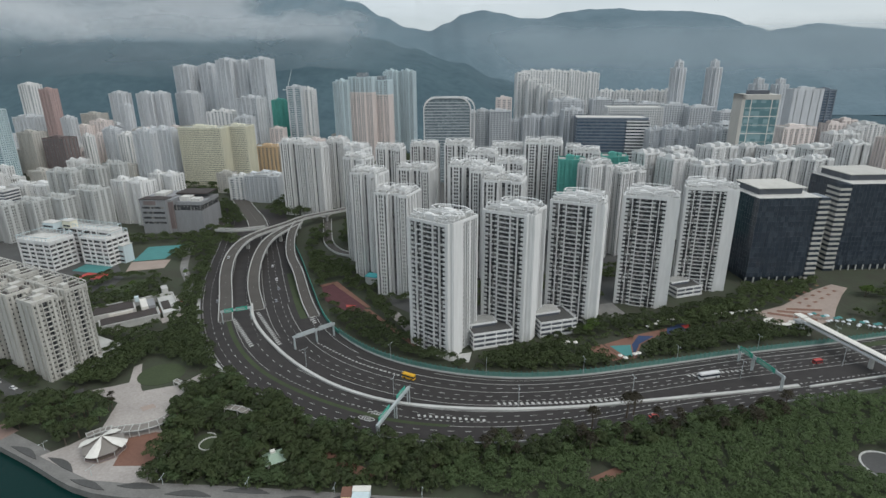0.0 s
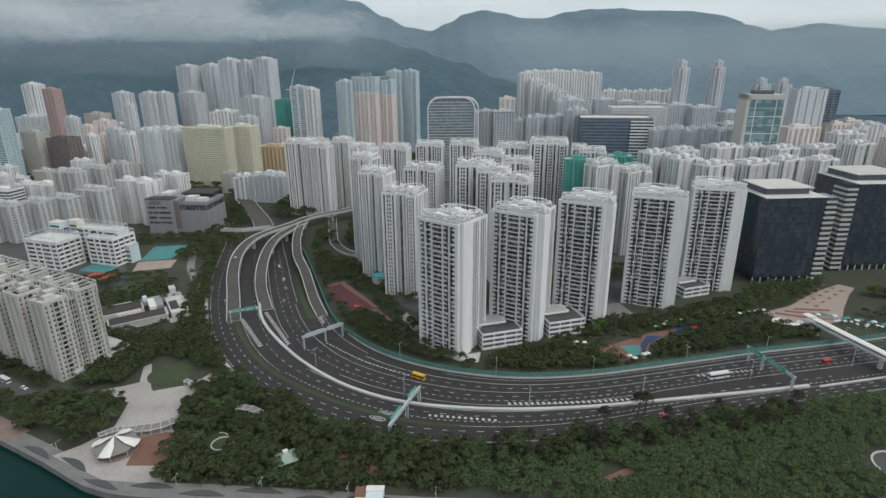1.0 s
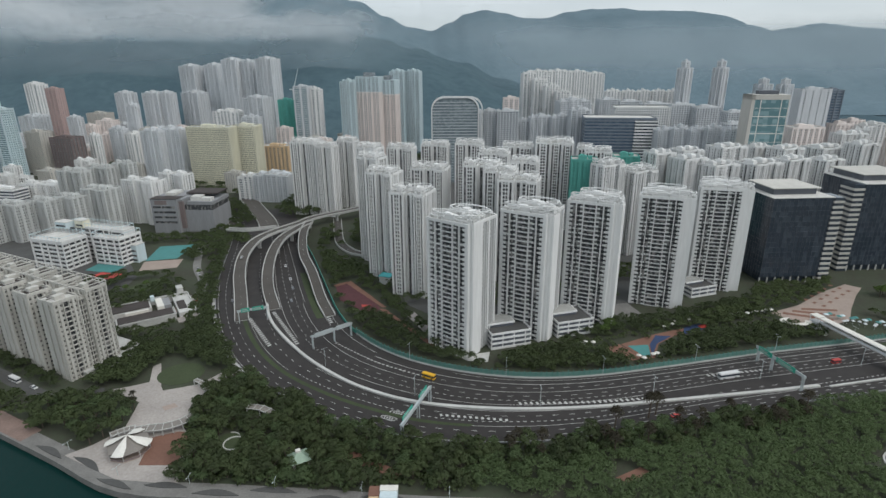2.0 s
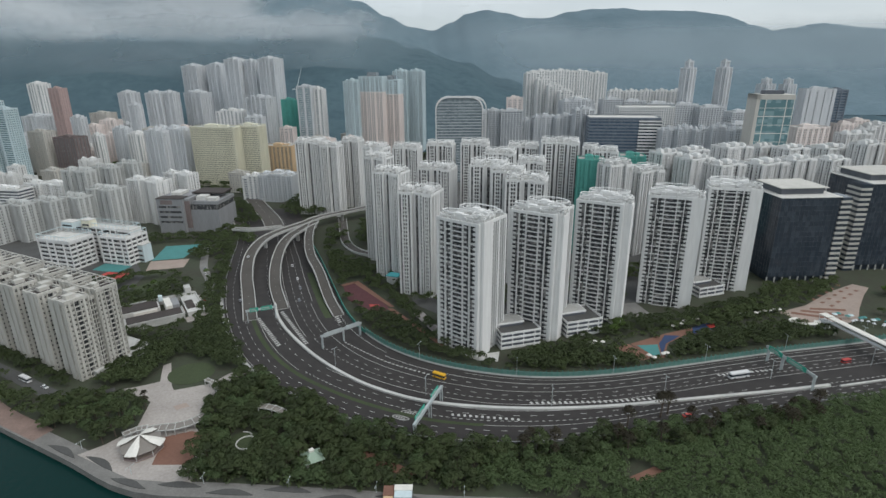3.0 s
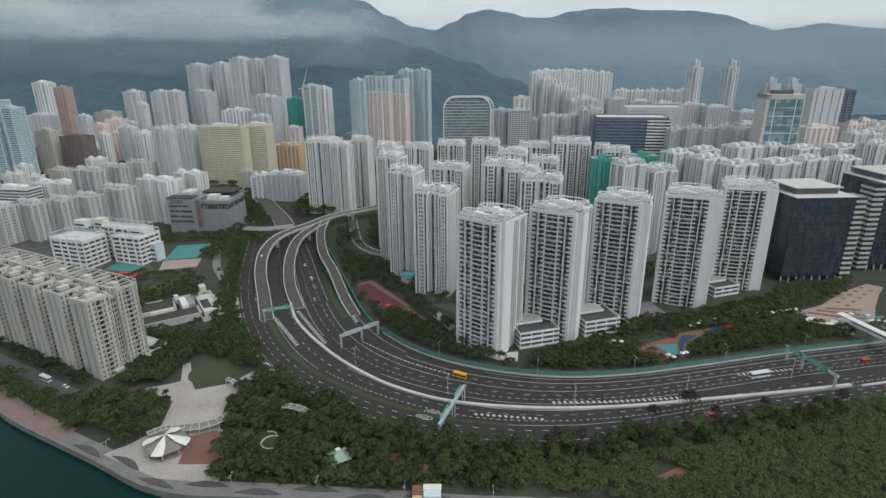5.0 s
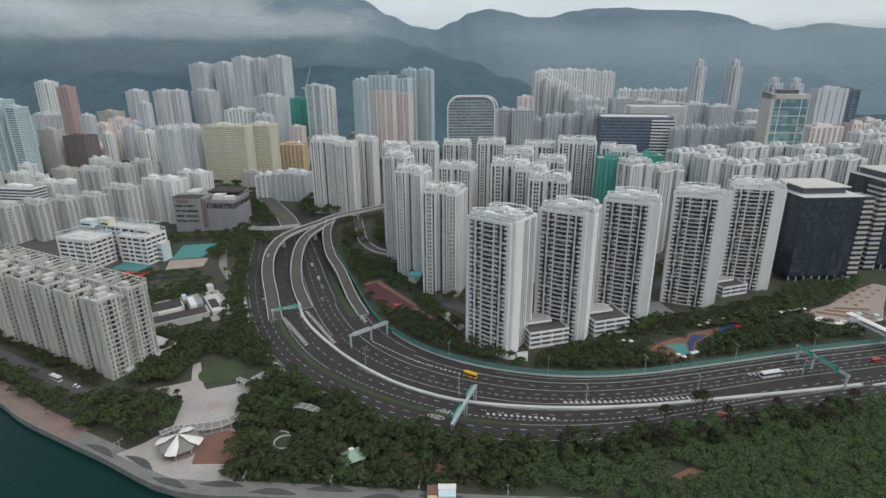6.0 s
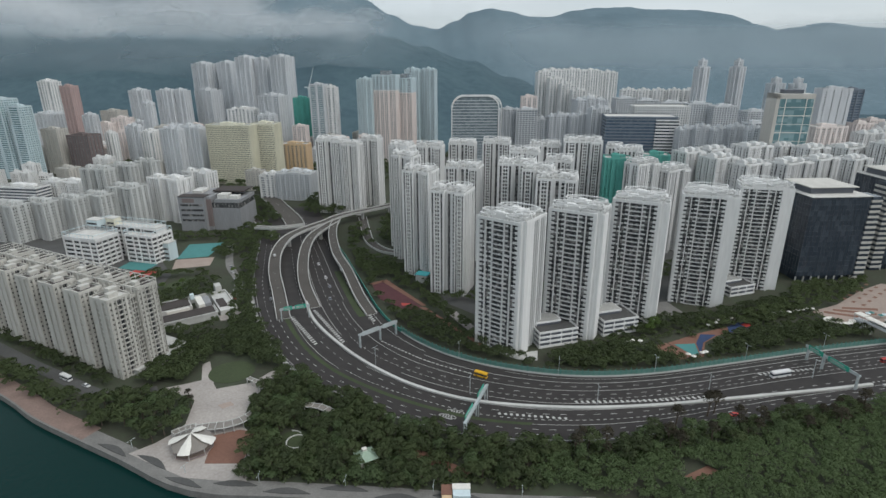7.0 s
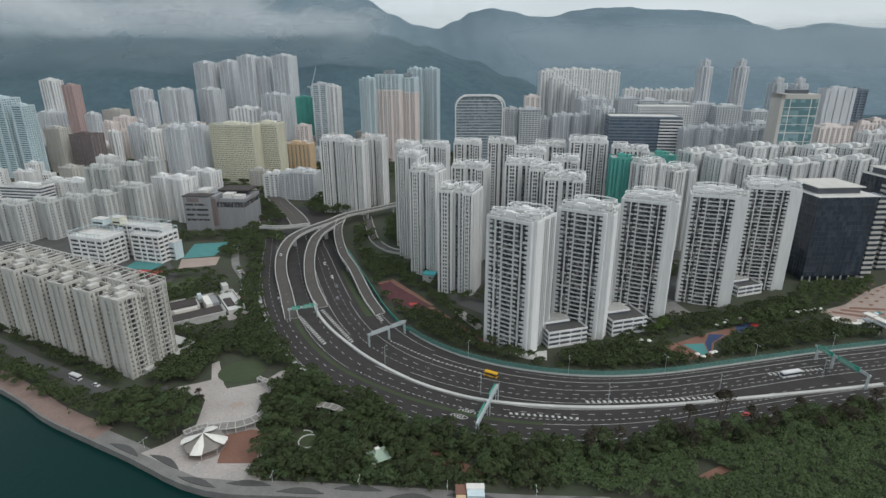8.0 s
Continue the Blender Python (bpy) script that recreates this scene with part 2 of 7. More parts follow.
def vapour_material(name, colour, low, high, most, scales, weights):
    """Cloud or mist whose thickness is kept on the mesh and torn by two sizes of noise."""
    m, n, l, b = nodes_of(name)
    b.inputs["Base Color"].default_value = (*colour, 1)
    b.inputs["Roughness"].default_value = 1.0
    b.inputs["Specular IOR Level"].default_value = 0.0
    tc, at, mr = (n.new("ShaderNode" + k) for k in ("TexCoord", "Attribute", "MapRange"))
    at.attribute_name = "thickness"
    last = at.outputs["Fac"]
    for scale, weight in zip(scales, weights):
        mp, ns, off, mul = (n.new("ShaderNode" + k) for k in ("Mapping", "TexNoise", "Math", "Math"))
        mp.inputs["Scale"].default_value = (scale, scale, 2.4 * scale)
        ns.inputs["Scale"].default_value, ns.inputs["Detail"].default_value, ns.inputs["Distortion"].default_value = 1.0, 7, 0.9
        l.new(tc.outputs["Object"], mp.inputs["Vector"])
        l.new(mp.outputs["Vector"], ns.inputs["Vector"])
        off.operation, mul.operation = "SUBTRACT", "MULTIPLY_ADD"
        l.new(ns.outputs["Fac"], off.inputs[0])
        off.inputs[1].default_value = 0.5
        l.new(off.outputs[0], mul.inputs[0])
        mul.inputs[1].default_value = weight
        l.new(last, mul.inputs[2])
        last = mul.outputs[0]
    mr.interpolation_type = "SMOOTHSTEP"
    mr.inputs["From Min"].default_value, mr.inputs["From Max"].default_value, mr.inputs["To Max"].default_value = low, high, most
    l.new(last, mr.inputs["Value"])
    l.new(mr.outputs["Result"], b.inputs["Alpha"])
    thin, blend = n.new("ShaderNodeBsdfTranslucent"), n.new("ShaderNodeMixShader")
    clear, veil_mix = n.new("ShaderNodeBsdfTransparent"), n.new("ShaderNodeMixShader")
    thin.inputs["Color"].default_value = (*colour, 1)
    blend.inputs[0].default_value = 0.4
    l.new(mr.outputs["Result"], veil_mix.inputs[0])
    l.new(clear.outputs["BSDF"], veil_mix.inputs[1])
    l.new(thin.outputs["BSDF"], veil_mix.inputs[2])
    l.new(b.outputs["BSDF"], blend.inputs[1])
    l.new(veil_mix.outputs["Shader"], blend.inputs[2])
    l.new(blend.outputs["Shader"], n["Material Output"].inputs["Surface"])
    return m


MAT["cloud"] = vapour_material("drifting_cloud", (0.90, 0.91, 0.92), 0.08, 1.05, 0.94, (0.0042, 0.016), (1.3, 0.6))
MAT["mist"] = vapour_material("hillside_mist", (0.66, 0.73, 0.77), 0.0, 1.0, 0.55, (0.0022, 0.011), (0.7, 0.22))


# ---- building tools ----
def mesh_of(name, verts, faces, material=None, smooth=False):
    me = bpy.data.meshes.new(name)
    me.from_pydata(verts, [], faces)
    if smooth:
        me.polygons.foreach_set("use_smooth", [True] * len(me.polygons))
    if material:
        me.materials.append(material)
    me.update()
    return me


def part(name, me, parent, label="", kind=""):
    """One mesh as a part under a thing or under a part."""
    ob = new(name, me)
    ob.parent = parent
    return tagged(ob, label, "", "", kind)


def thing(name, m, label, category, group="", kind=""):
    """A top-level Empty at a thing's base."""
    ob = new(name)
    ob.empty_display_size = 0.5
    ob.matrix_world = m
    return tagged(ob, label, category, group, kind)


class Boxes:
    """Many boxes for one mesh. Each lies along an edge from o in direction u: from s0 to s1 along it, n0 to n1 outwards, z0 to z1 up."""

    def __init__(self):
        self.rows = []

    def add(self, o, u, s0, s1, n0, n1, z0, z1):
        self.rows.append((o[0], o[1], u[0], u[1], s0, s1, n0, n1, z0, z1))

    def block(self, x0, x1, y0, y1, z0, z1):
        self.rows.append((0, 0, 1, 0, x0, x1, -y1, -y0, z0, z1))

    def mesh(self, name, material, hidden=0):
        """hidden: 2 leaves out the back and underside, which a wall behind covers."""
        r = np.array(self.rows, dtype=float).reshape(-1, 10)
        ox, oy, ux, uy, s0, s1, n0, n1, z0, z1 = r.T
        corners = []
        for z in (z0, z1):
            for s, n in ((s0, n0), (s0, n1), (s1, n1), (s1, n0)):
                corners.append(np.stack((ox + ux * s + uy * n, oy + uy * s - ux * n, z), 1))
        v = np.stack(corners, 1).reshape(-1, 3)
        f = np.array(((4, 5, 6, 7), (0, 1, 5, 4), (1, 2, 6, 5), (2, 3, 7, 6), (3, 0, 4, 7), (0, 3, 2, 1)))
        f = f[[0, 1, 2, 3]] if hidden else f
        faces = (np.arange(len(r))[:, None, None] * 8 + f[None]).reshape(-1, 4)
        me = bpy.data.meshes.new(name)
        me.vertices.add(len(v))
        me.vertices.foreach_set("co", v.ravel())
        me.loops.add(faces.size)
        me.loops.foreach_set("vertex_index", faces.ravel())
        me.polygons.add(len(faces))
        me.polygons.foreach_set("loop_start", np.arange(0, faces.size, 4))
        me.polygons.foreach_set("use_smooth", [False] * len(faces))
        me.materials.append(material)
        me.update(calc_edges=True)
        return me


def each(name, boxes, material, parent, label=""):
    """Every box as a part of its own."""
    for row in boxes.rows:
        one = Boxes()
        one.rows.append(row)
        part(name, one.mesh(name, material), parent, label)


def curve_points(points, step=4.0):
    """A smooth way through some points (Catmull-Rom), in even steps of about that many metres."""
    p = [np.array(q, float) for q in points]
    p = [2 * p[0] - p[1]] + p + [2 * p[-1] - p[-2]]
    out_ = []
    for a, b, c, d in zip(p, p[1:], p[2:], p[3:]):
        n = max(2, int(np.linalg.norm(c - b) / step))
        for i in range(n):
            t = i / n
            out_.append(0.5 * (2 * b + (c - a) * t + (2 * a - 5 * b + 4 * c - d) * t * t + (3 * b - a - 3 * c + d) * t ** 3))
    out_.append(p[-2])
    return np.array(out_)


def resample(line, n):
    d = np.concatenate(([0], np.cumsum(np.linalg.norm(np.diff(line, axis=0), axis=1))))
    q = np.linspace(0, d[-1], n)
    return np.stack([np.interp(q, d, line[:, i]) for i in range(line.shape[1])], 1)


def side_of(line):
    """Unit normals to the right of a way, in plan."""
    t = np.gradient(line[:, :2], axis=0)
    t /= np.linalg.norm(t, axis=1)[:, None]
    return np.stack((t[:, 1], -t[:, 0]), 1)


def sweep(name, line, profile, material, closed=True):
    """A profile of (offset to the right, height) swept along a way of (x, y, z)."""
    nrm, n, k = side_of(line), len(line), len(profile)
    verts = [(p[0] + m[0] * a, p[1] + m[1] * a, p[2] + h) for p, m in zip(line, nrm) for a, h in profile]
    faces = []
    for i in range(n - 1):
        for j in range(k if closed else k - 1):
            j2 = (j + 1) % k
            faces.append((i * k + j, i * k + j2, (i + 1) * k + j2, (i + 1) * k + j))
    if closed:
        faces += [tuple(range(k)), tuple(range((n - 1) * k, n * k))]
    return mesh_of(name, verts, faces, material)


def strip(name, a, b, z, material):
    """A sheet between two ways of equal count."""
    n = len(a)
    verts = [(p[0], p[1], z) for p in a] + [(p[0], p[1], z) for p in b]
    return mesh_of(name, verts, [(i, i + 1, n + i + 1, n + i) for i in range(n - 1)], material)


def slab(name, points, z0, z1, material):
    """A flat slab over an outline in plan."""
    bm = bmesh.new()
    f = bm.faces.new([bm.verts.new((x, y, z1)) for x, y in points])
    if f.normal.z < 0 or f.calc_area() and (f.normal_update() or f.normal.z < 0):
        f.normal_flip()
    top = bmesh.ops.extrude_face_region(bm, geom=[f])
    for v in [g for g in top["geom"] if isinstance(g, bmesh.types.BMVert)]:
        v.co.z = z0
    bmesh.ops.recalc_face_normals(bm, faces=bm.faces)
    me = bpy.data.meshes.new(name)
    bm.to_mesh(me)
    bm.free()
    me.materials.append(material)
    return me


def inside(x, y, poly):
    c, n = False, len(poly)
    for i in range(n):
        (x1, y1), (x2, y2) = poly[i], poly[i - 1]
        if (y1 > y) != (y2 > y) and x < (x2 - x1) * (y - y1) / (y2 - y1) + x1:
            c = not c
    return c


# ---- towers ----
WIDE = {"#": 1.4, "|": 0.5, "d": 1.7, "s": 1.5, "w": 1.6, "W": 2.8, "b": 3.0, "a": 1.1, "X": 8.0, "-": 0.5}


def facade(walls, o, u, length, z0, z1, storey, pattern, coarse=False, infill=None):
    """Piers, spandrels, balconies and bays along one edge of a building; the glazing lies behind them."""
    plan = sum(WIDE[c] for c in pattern)
    reps = max(1, round(length / plan))
    k = length / (reps * plan)
    floors = np.arange(z0, z1 - 0.6 * storey, storey)
    if coarse:
        for z in floors:
            walls.add(o, u, 0, length, -0.8, -0.1, z, z + 0.42 * storey)
    s = 0.0
    for c in pattern * reps:
        e = s + WIDE[c] * k
        if c in "#|X":
            walls.add(o, u, s, e, -0.8, 0.3 if c == "#" else 0.45, z0, z1)
        elif c == "b":
            for z in floors:
                walls.add(o, u, s, e, -0.8, 0.5, z, z + 0.22)
                walls.add(o, u, s + 0.1, e - 0.1, 0.38, 0.5, z + 0.22, z + 0.7)
        elif c == "s":
            for z in floors:
                walls.add(o, u, s, e, -0.8, -0.1, z, z + 0.36 * storey)
                walls.add(o, u, s, e, -0.8, -0.1, z + 0.84 * storey, z + storey)
                walls.add(o, u, s + 0.15, e - 0.15, -0.1, 0.22, z + 0.3 * storey, z + 0.36 * storey)
        elif c == "a":
            for z in floors:
                walls.add(o, u, s, e, -0.4, 0.6, z - 0.1, z + 1.5)
        elif not coarse:
            for z in floors:
                (walls if infill is None or c == "w" else infill).add(o, u, s, e, -0.8, {"W": -0.3, "d": -0.45}.get(c, -0.2), z, z + {"W": 0.2, "d": 0.13}.get(c, 0.33) * storey)
        s = e
    walls.add(o, u, 0, length, -0.5, 0.25, z1 - 0.3 * storey, z1 + 0.9)


def tower(name, m, wings, storey, patterns, wall, glass, label, category, group="", coarse=False, roof="roofing", frames=False, plant=True, parent_z=0.0, panel=None, wall_kind=""):
    """A building of one or more wings (x0, x1, y0, y1, height); patterns go round each wing: front, right, back, left."""
    ob = thing(name, m, label, category, group)
    walls, core, tops, rooms, beams = Boxes(), Boxes(), Boxes(), Boxes(), Boxes()
    infill = Boxes() if panel else None
    for x0, x1, y0, y1, h, *own in wings:
        edges = (((x0, y0), (1, 0), x1 - x0), ((x1, y0), (0, 1), y1 - y0), ((x1, y1), (-1, 0), x1 - x0), ((x0, y1), (0, -1), y1 - y0))
        for side, ((o, u, length), pattern) in enumerate(zip(edges, own[0] if own else patterns)):
            if pattern:
                facade(walls, o, u, length, parent_z, h, storey, pattern, coarse or side == 2, infill)
        core.block(x0 + 0.75, x1 - 0.75, y0 + 0.75, y1 - 0.75, 0, h - 0.3)
        tops.block(x0 + 0.3, x1 - 0.3, y0 + 0.3, y1 - 0.3, h - 0.28, h + 0.1)
        cx, cy, wx, wy = (x0 + x1) / 2, (y0 + y1) / 2, x1 - x0, y1 - y0
        if plant:
            rooms.block(cx - 0.22 * wx, cx + 0.1 * wx, cy - 0.2 * wy, cy + 0.2 * wy, h + 0.1, h + 2.9)
            rooms.block(cx + 0.14 * wx, cx + 0.3 * wx, cy - 0.12 * wy, cy + 0.16 * wy, h + 0.1, h + 2.4)
            rooms.block(cx - 0.17 * wx, cx + 0.0 * wx, cy - 0.12 * wy, cy + 0.1 * wy, h + 2.9, h + 3.8)
        if frames:
            for fx, fy, sx, sy in ((0.2, 0.25, 0.16, 0.2), (0.78, 0.25, 0.16, 0.2), (0.2, 0.8, 0.16, 0.18), (0.78, 0.8, 0.16, 0.18), (0.5, 0.5, 0.46, 0.42)):
                ax, bx, ay, by = x0 + (fx - sx) * wx, x0 + (fx + sx) * wx, y0 + (fy - sy) * wy, y0 + (fy + sy) * wy
                zt = h + (2.6 if sx < 0.3 else 4.4)
                mx, my, rx, ry = (ax + bx) / 2, (ay + by) / 2, (bx - ax) / 1.85, (by - ay) / 1.85
                ring = [np.array((mx + rx * math.cos(q * math.pi / 4 + 0.39), my + ry * math.sin(q * math.pi / 4 + 0.39))) for q in range(9)]
                for q, r in zip(ring[:-1], ring[1:]):
                    run = np.linalg.norm(r - q)
                    beams.add(q, (r - q) / run, 0, run, -0.25, 0.25, zt - 0.6, zt)
                for q in ring[0:8:2]:
                    beams.block(q[0] - 0.2, q[0] + 0.2, q[1] - 0.2, q[1] + 0.2, h + 0.1, zt - 0.6)
    part("glazing", core.mesh("glazing", MAT[glass]), ob)
    part("wall", walls.mesh("wall", MAT[wall], 2), ob, kind=wall_kind)
    if infill and infill.rows:
        part("spandrel", infill.mesh("spandrel", MAT[panel], 2), ob, "grey panels under the windows", "stuff")
    part("roof", tops.mesh("roof", MAT[roof]), ob)
    for k, row in enumerate(rooms.rows):
        one = Boxes()
        one.rows.append(row)
        kind = ("lift_house", "water_tank", "vent_house")[k % 3]
        part(kind, one.mesh(kind, MAT[wall]), ob)
    if beams.rows:
        part("roof_frame", beams.mesh("roof_frame", MAT[wall]), ob)
    return ob


# ---- land and sea ----
SHORE = curve_points([(-1500, 930), (-700, 490), (-420, 325), (-272, 244), (-232, 219), (-205, 205), (-175, 190), (-148, 175.5), (-128, 170), (-104, 168.5), (-60, 165), (0, 160), (120, 158), (300, 165), (700, 150), (1800, 0)], 8)
verts = [(x, y, 0.0) for x, y in SHORE] + [(x * 2.6, 4800.0, 0.0) for x, y in SHORE] + [(x, y, -6.0) for x, y in SHORE]
count = len(SHORE)
faces = [(i, i + 1, count + i + 1, count + i) for i in range(count - 1)] + [(2 * count + i, 2 * count + i + 1, i + 1, i) for i in range(count - 1)]
tagged(new("ground", mesh_of("ground", verts, faces, MAT["soil"])), "dark earth and grass ground of the shore district", "ground", kind="structure")
tagged(new("water", mesh_of("water", [(-5000, -3000, -2.6), (5000, -3000, -2.6), (5000, 1500, -2.6), (-5000, 1500, -2.6)], [(0, 1, 2, 3)], MAT["sea"])), "dark teal harbour water with small ripples", "sea", kind="structure")
rim = np.concatenate((SHORE, np.zeros((count, 1))), 1)
tagged(new("seawall", sweep("seawall", rim, [(-0.6, 0.0), (-0.6, 0.5), (0.25, 0.5), (0.25, -3.5), (0.0, -3.5), (0.0, 0.0)], MAT["promenade"])), "pale concrete sea wall with a low coping", "sea wall", kind="structure")


def ridge(name, profile, y0, y1, foot, material, label, rough):
    """A wooded hill whose skyline passes through (x, height) points; it climbs from y0 to y1."""
    xs = np.array([p[0] for p in profile], float)
    hs = np.array([p[1] for p in profile], float)
    nx, ny = 260, 46
    gx = np.linspace(xs[0], xs[-1], nx)
    k = 0.5 - 0.5 * np.cos(np.pi * ((gx[:, None] - xs[None, :-1]) / np.diff(xs)[None]).clip(0, 1))
    top = hs[0] + (k * np.diff(hs)[None]).sum(1)
    verts_, faces_ = [], []
    for i, x in enumerate(gx):
        for j in range(ny + 8):
            t = j / ny
            y = y0 + (y1 - y0) * t
            climb = foot + (1 - foot) * (math.sin(min(t, 1) * math.pi / 2) ** 1.5) if t <= 1 else 1 - 1.6 * (t - 1)
            spur = noise.noise((x * 0.0035, y * 0.002, 3)) * 0.16 * math.sin(min(t, 1) * math.pi)
            wild = rough * (noise.noise((x * 0.02, y * 0.02, 7)) + 0.6 * noise.noise((x * 0.07, y * 0.07, 1)))
            verts_.append((x, y, top[i] * (climb + spur) + wild * min(1, 3 * t)))
    m = ny + 8
    for i in range(nx - 1):
        for j in range(m - 1):
            faces_.append((i * m + j, (i + 1) * m + j, (i + 1) * m + j + 1, i * m + j + 1))
    tagged(new(name, mesh_of(name, verts_, faces_, MAT[material], True)), label, "hill", kind="structure")


# both hills carry the haze of distance in their base colour
ridge("distant_ridge", [(-2600, 470), (-1500, 520), (-753, 460), (-559, 440), (-367, 397), (-247, 339), (-149, 296), (-50, 281), (25, 312), (99, 349), (173, 362), (235, 350), (334, 332), (433, 330), (543, 354), (641, 364), (739, 367), (839, 357), (962, 356), (1061, 354), (1136, 342), (1243, 297), (1397, 268), (1519, 283), (1615, 300), (1742, 287), (1939, 277), (2700, 330)], 1500, 2600, 0.04, "hill_far", "wooded mountain ridge under cloud, pale blue-green with painted haze", 3.0)
ridge("wooded_hill", [(-2400, 330), (-1374, 245), (-1132, 232), (-809, 214), (-564, 211), (-383, 229), (-300, 236), (-187, 220), (-90, 193), (42, 154), (176, 106), (279, 64), (348, 36), (500, 22), (780, 16), (1230, 14), (1800, 20)], 960, 1700, 0.02, "hill_near", "wooded hillside behind the towers, blue-grey with painted haze", 5.0)

# low cloud and mist that hang on the mountain
def vapour(name, label, material, x0, x1, y0, lean, z0, z1, cols, rows, thickness, seed):
    """A sagging bank of vapour; thickness(x, z) says how dense it is."""
    verts_, faces_, density = [], [], []
    for i in range(cols + 1):
        for j in range(rows + 1):
            x, z = x0 + (x1 - x0) * i / cols, z0 + (z1 - z0) * j / rows
            verts_.append((x, y0 + lean * j / rows + 30 * noise.noise((x * 0.004, z * 0.01, seed)), z))
            density.append(max(0.0, thickness(x, z)))
    for i in range(cols):
        for j in range(rows):
            k = i * (rows + 1) + j
            faces_.append((k, k + rows + 1, k + rows + 2, k + 1))
    me = mesh_of(name, verts_, faces_, MAT[material], True)
    me.attributes.new("thickness", "FLOAT", "POINT").data.foreach_set("value", density)
    tagged(new(name, me), label, "cloud", kind="structure")


def ease(a, b, v):
    t = min(1.0, max(0.0, (v - a) / (b - a)))
    return t * t * (3 - 2 * t)


def bank(x, z):
    ragged = 10 * noise.noise((x * 0.006, 1, 2)) + 5 * noise.noise((x * 0.025, 3, 2))
    under = ease(188 + ragged, 246 + ragged, z)
    lid = 1 - ease(-520, -400, x) * ease(232 + ragged, 268 + 2 * ragged, z) * 0.8
    return 1.05 * under * lid * (1 - ease(-330, -130, x))


def wisps(x, z):
    ragged = 14 * noise.noise((x * 0.008, 7, 2))
    return 0.75 * ease(190 + ragged, 225 + ragged, z) * (1 - ease(235 + ragged, 290 + ragged, z)) * ease(-1000, -620, x) * (1 - ease(-300, -110, x))


def slope_mist(x, z):
    return (0.2 + 0.75 * ease(90, 185, z)) * (1 - ease(200, 272, z)) * ease(-40, 260, x)


def foot_mist(x, z):
    return 0.62 * ease(80, 190, z) * (1 - ease(225, 265, z)) * (1 - 0.6 * ease(-250, 0, x)) * (1 - ease(60, 330, x))


vapour("low_cloud", "grey-white cloud bank hanging on the mountain", "cloud", -2000, -100, 1450, -72, 180, 340, 80, 30, bank, 1)
vapour("low_cloud", "torn pale wisps of cloud before the mountain", "cloud", -1100, -80, 1380, -72, 170, 330, 60, 24, wisps, 4)
vapour("mist", "thin pale mist along the mountain slope", "mist", -60, 2500, 1480, -117, 40, 300, 80, 24, slope_mist, 6)
vapour("mist", "thin pale mist under the cloud bank", "mist", -2000, 340, 1350, -76, 60, 270, 60, 20, foot_mist, 8)


# ---- the curved expressway ----
LANES = 240
OUTER = resample(curve_points([(-262, 615), (-232, 560), (-208, 490), (-193, 430), (-178, 375), (-160, 328), (-138, 286), (-114, 255), (-85, 231.5), (-57, 215), (-31, 204.5), (6, 199.5), (44, 201.5), (86, 211), (130, 221), (200, 235), (330, 262), (460, 290)]), LANES)
INNER = resample(curve_points([(-180, 600), (-152, 530), (-137, 481), (-119, 435), (-96.5, 374), (-80, 331), (-64, 302.5), (-43, 280), (-17, 264), (13, 254.3), (42, 251), (73, 253.5), (105, 260), (140, 268), (176, 276), (239, 288), (340, 310), (470, 338)]), LANES)
KERB = resample(curve_points([(-150, 408), (-143, 386), (-125, 327), (-95, 282), (-65, 252), (-40, 236.3), (-18, 228.6), (9, 224.7), (36, 223.7), (64, 225.3), (93, 229), (122, 233), (153, 237.4), (181, 242)]), 150)


def across(f):
    """The way at a fraction of the road's width, 0 at the seaward edge, 1 at the landward one."""
    return OUTER * (1 - f) + INNER * f


road = thing("road", Matrix(), "wide dark asphalt expressway with white lane markings", "road", kind="structure")
part("carriageway", strip("carriageway", OUTER, INNER, 0.06, MAT["asphalt"]), road)


def dashes(name, line, length, gap, width, z=0.085, twist=0.0):
    """Painted dashes along a way; gap 0 makes a solid line."""
    d = np.concatenate(([0], np.cumsum(np.linalg.norm(np.diff(line, axis=0), axis=1))))
    b, s = Boxes(), 0.0
    while s < d[-1] - 0.5:
        e = min(s + length, d[-1])
        p, q = (np.array([np.interp(t, d, line[:, 0]), np.interp(t, d, line[:, 1])]) for t in (s, e))
        u = (q - p) / max(1e-6, np.linalg.norm(q - p))
        if twist:
            c, w = math.cos(twist), math.sin(twist)
            u = np.array((u[0] * c - u[1] * w, u[0] * w + u[1] * c))
        b.add(p, u, 0, np.linalg.norm(q - p), -width / 2, width / 2, z, z + 0.006)
        s = e + gap
    part("lane_marking", b.mesh("lane_marking", MAT["paint"]), road, kind="stuff")


def piece(line, a, b):
    return line[int(a * len(line)):int(b * len(line))]


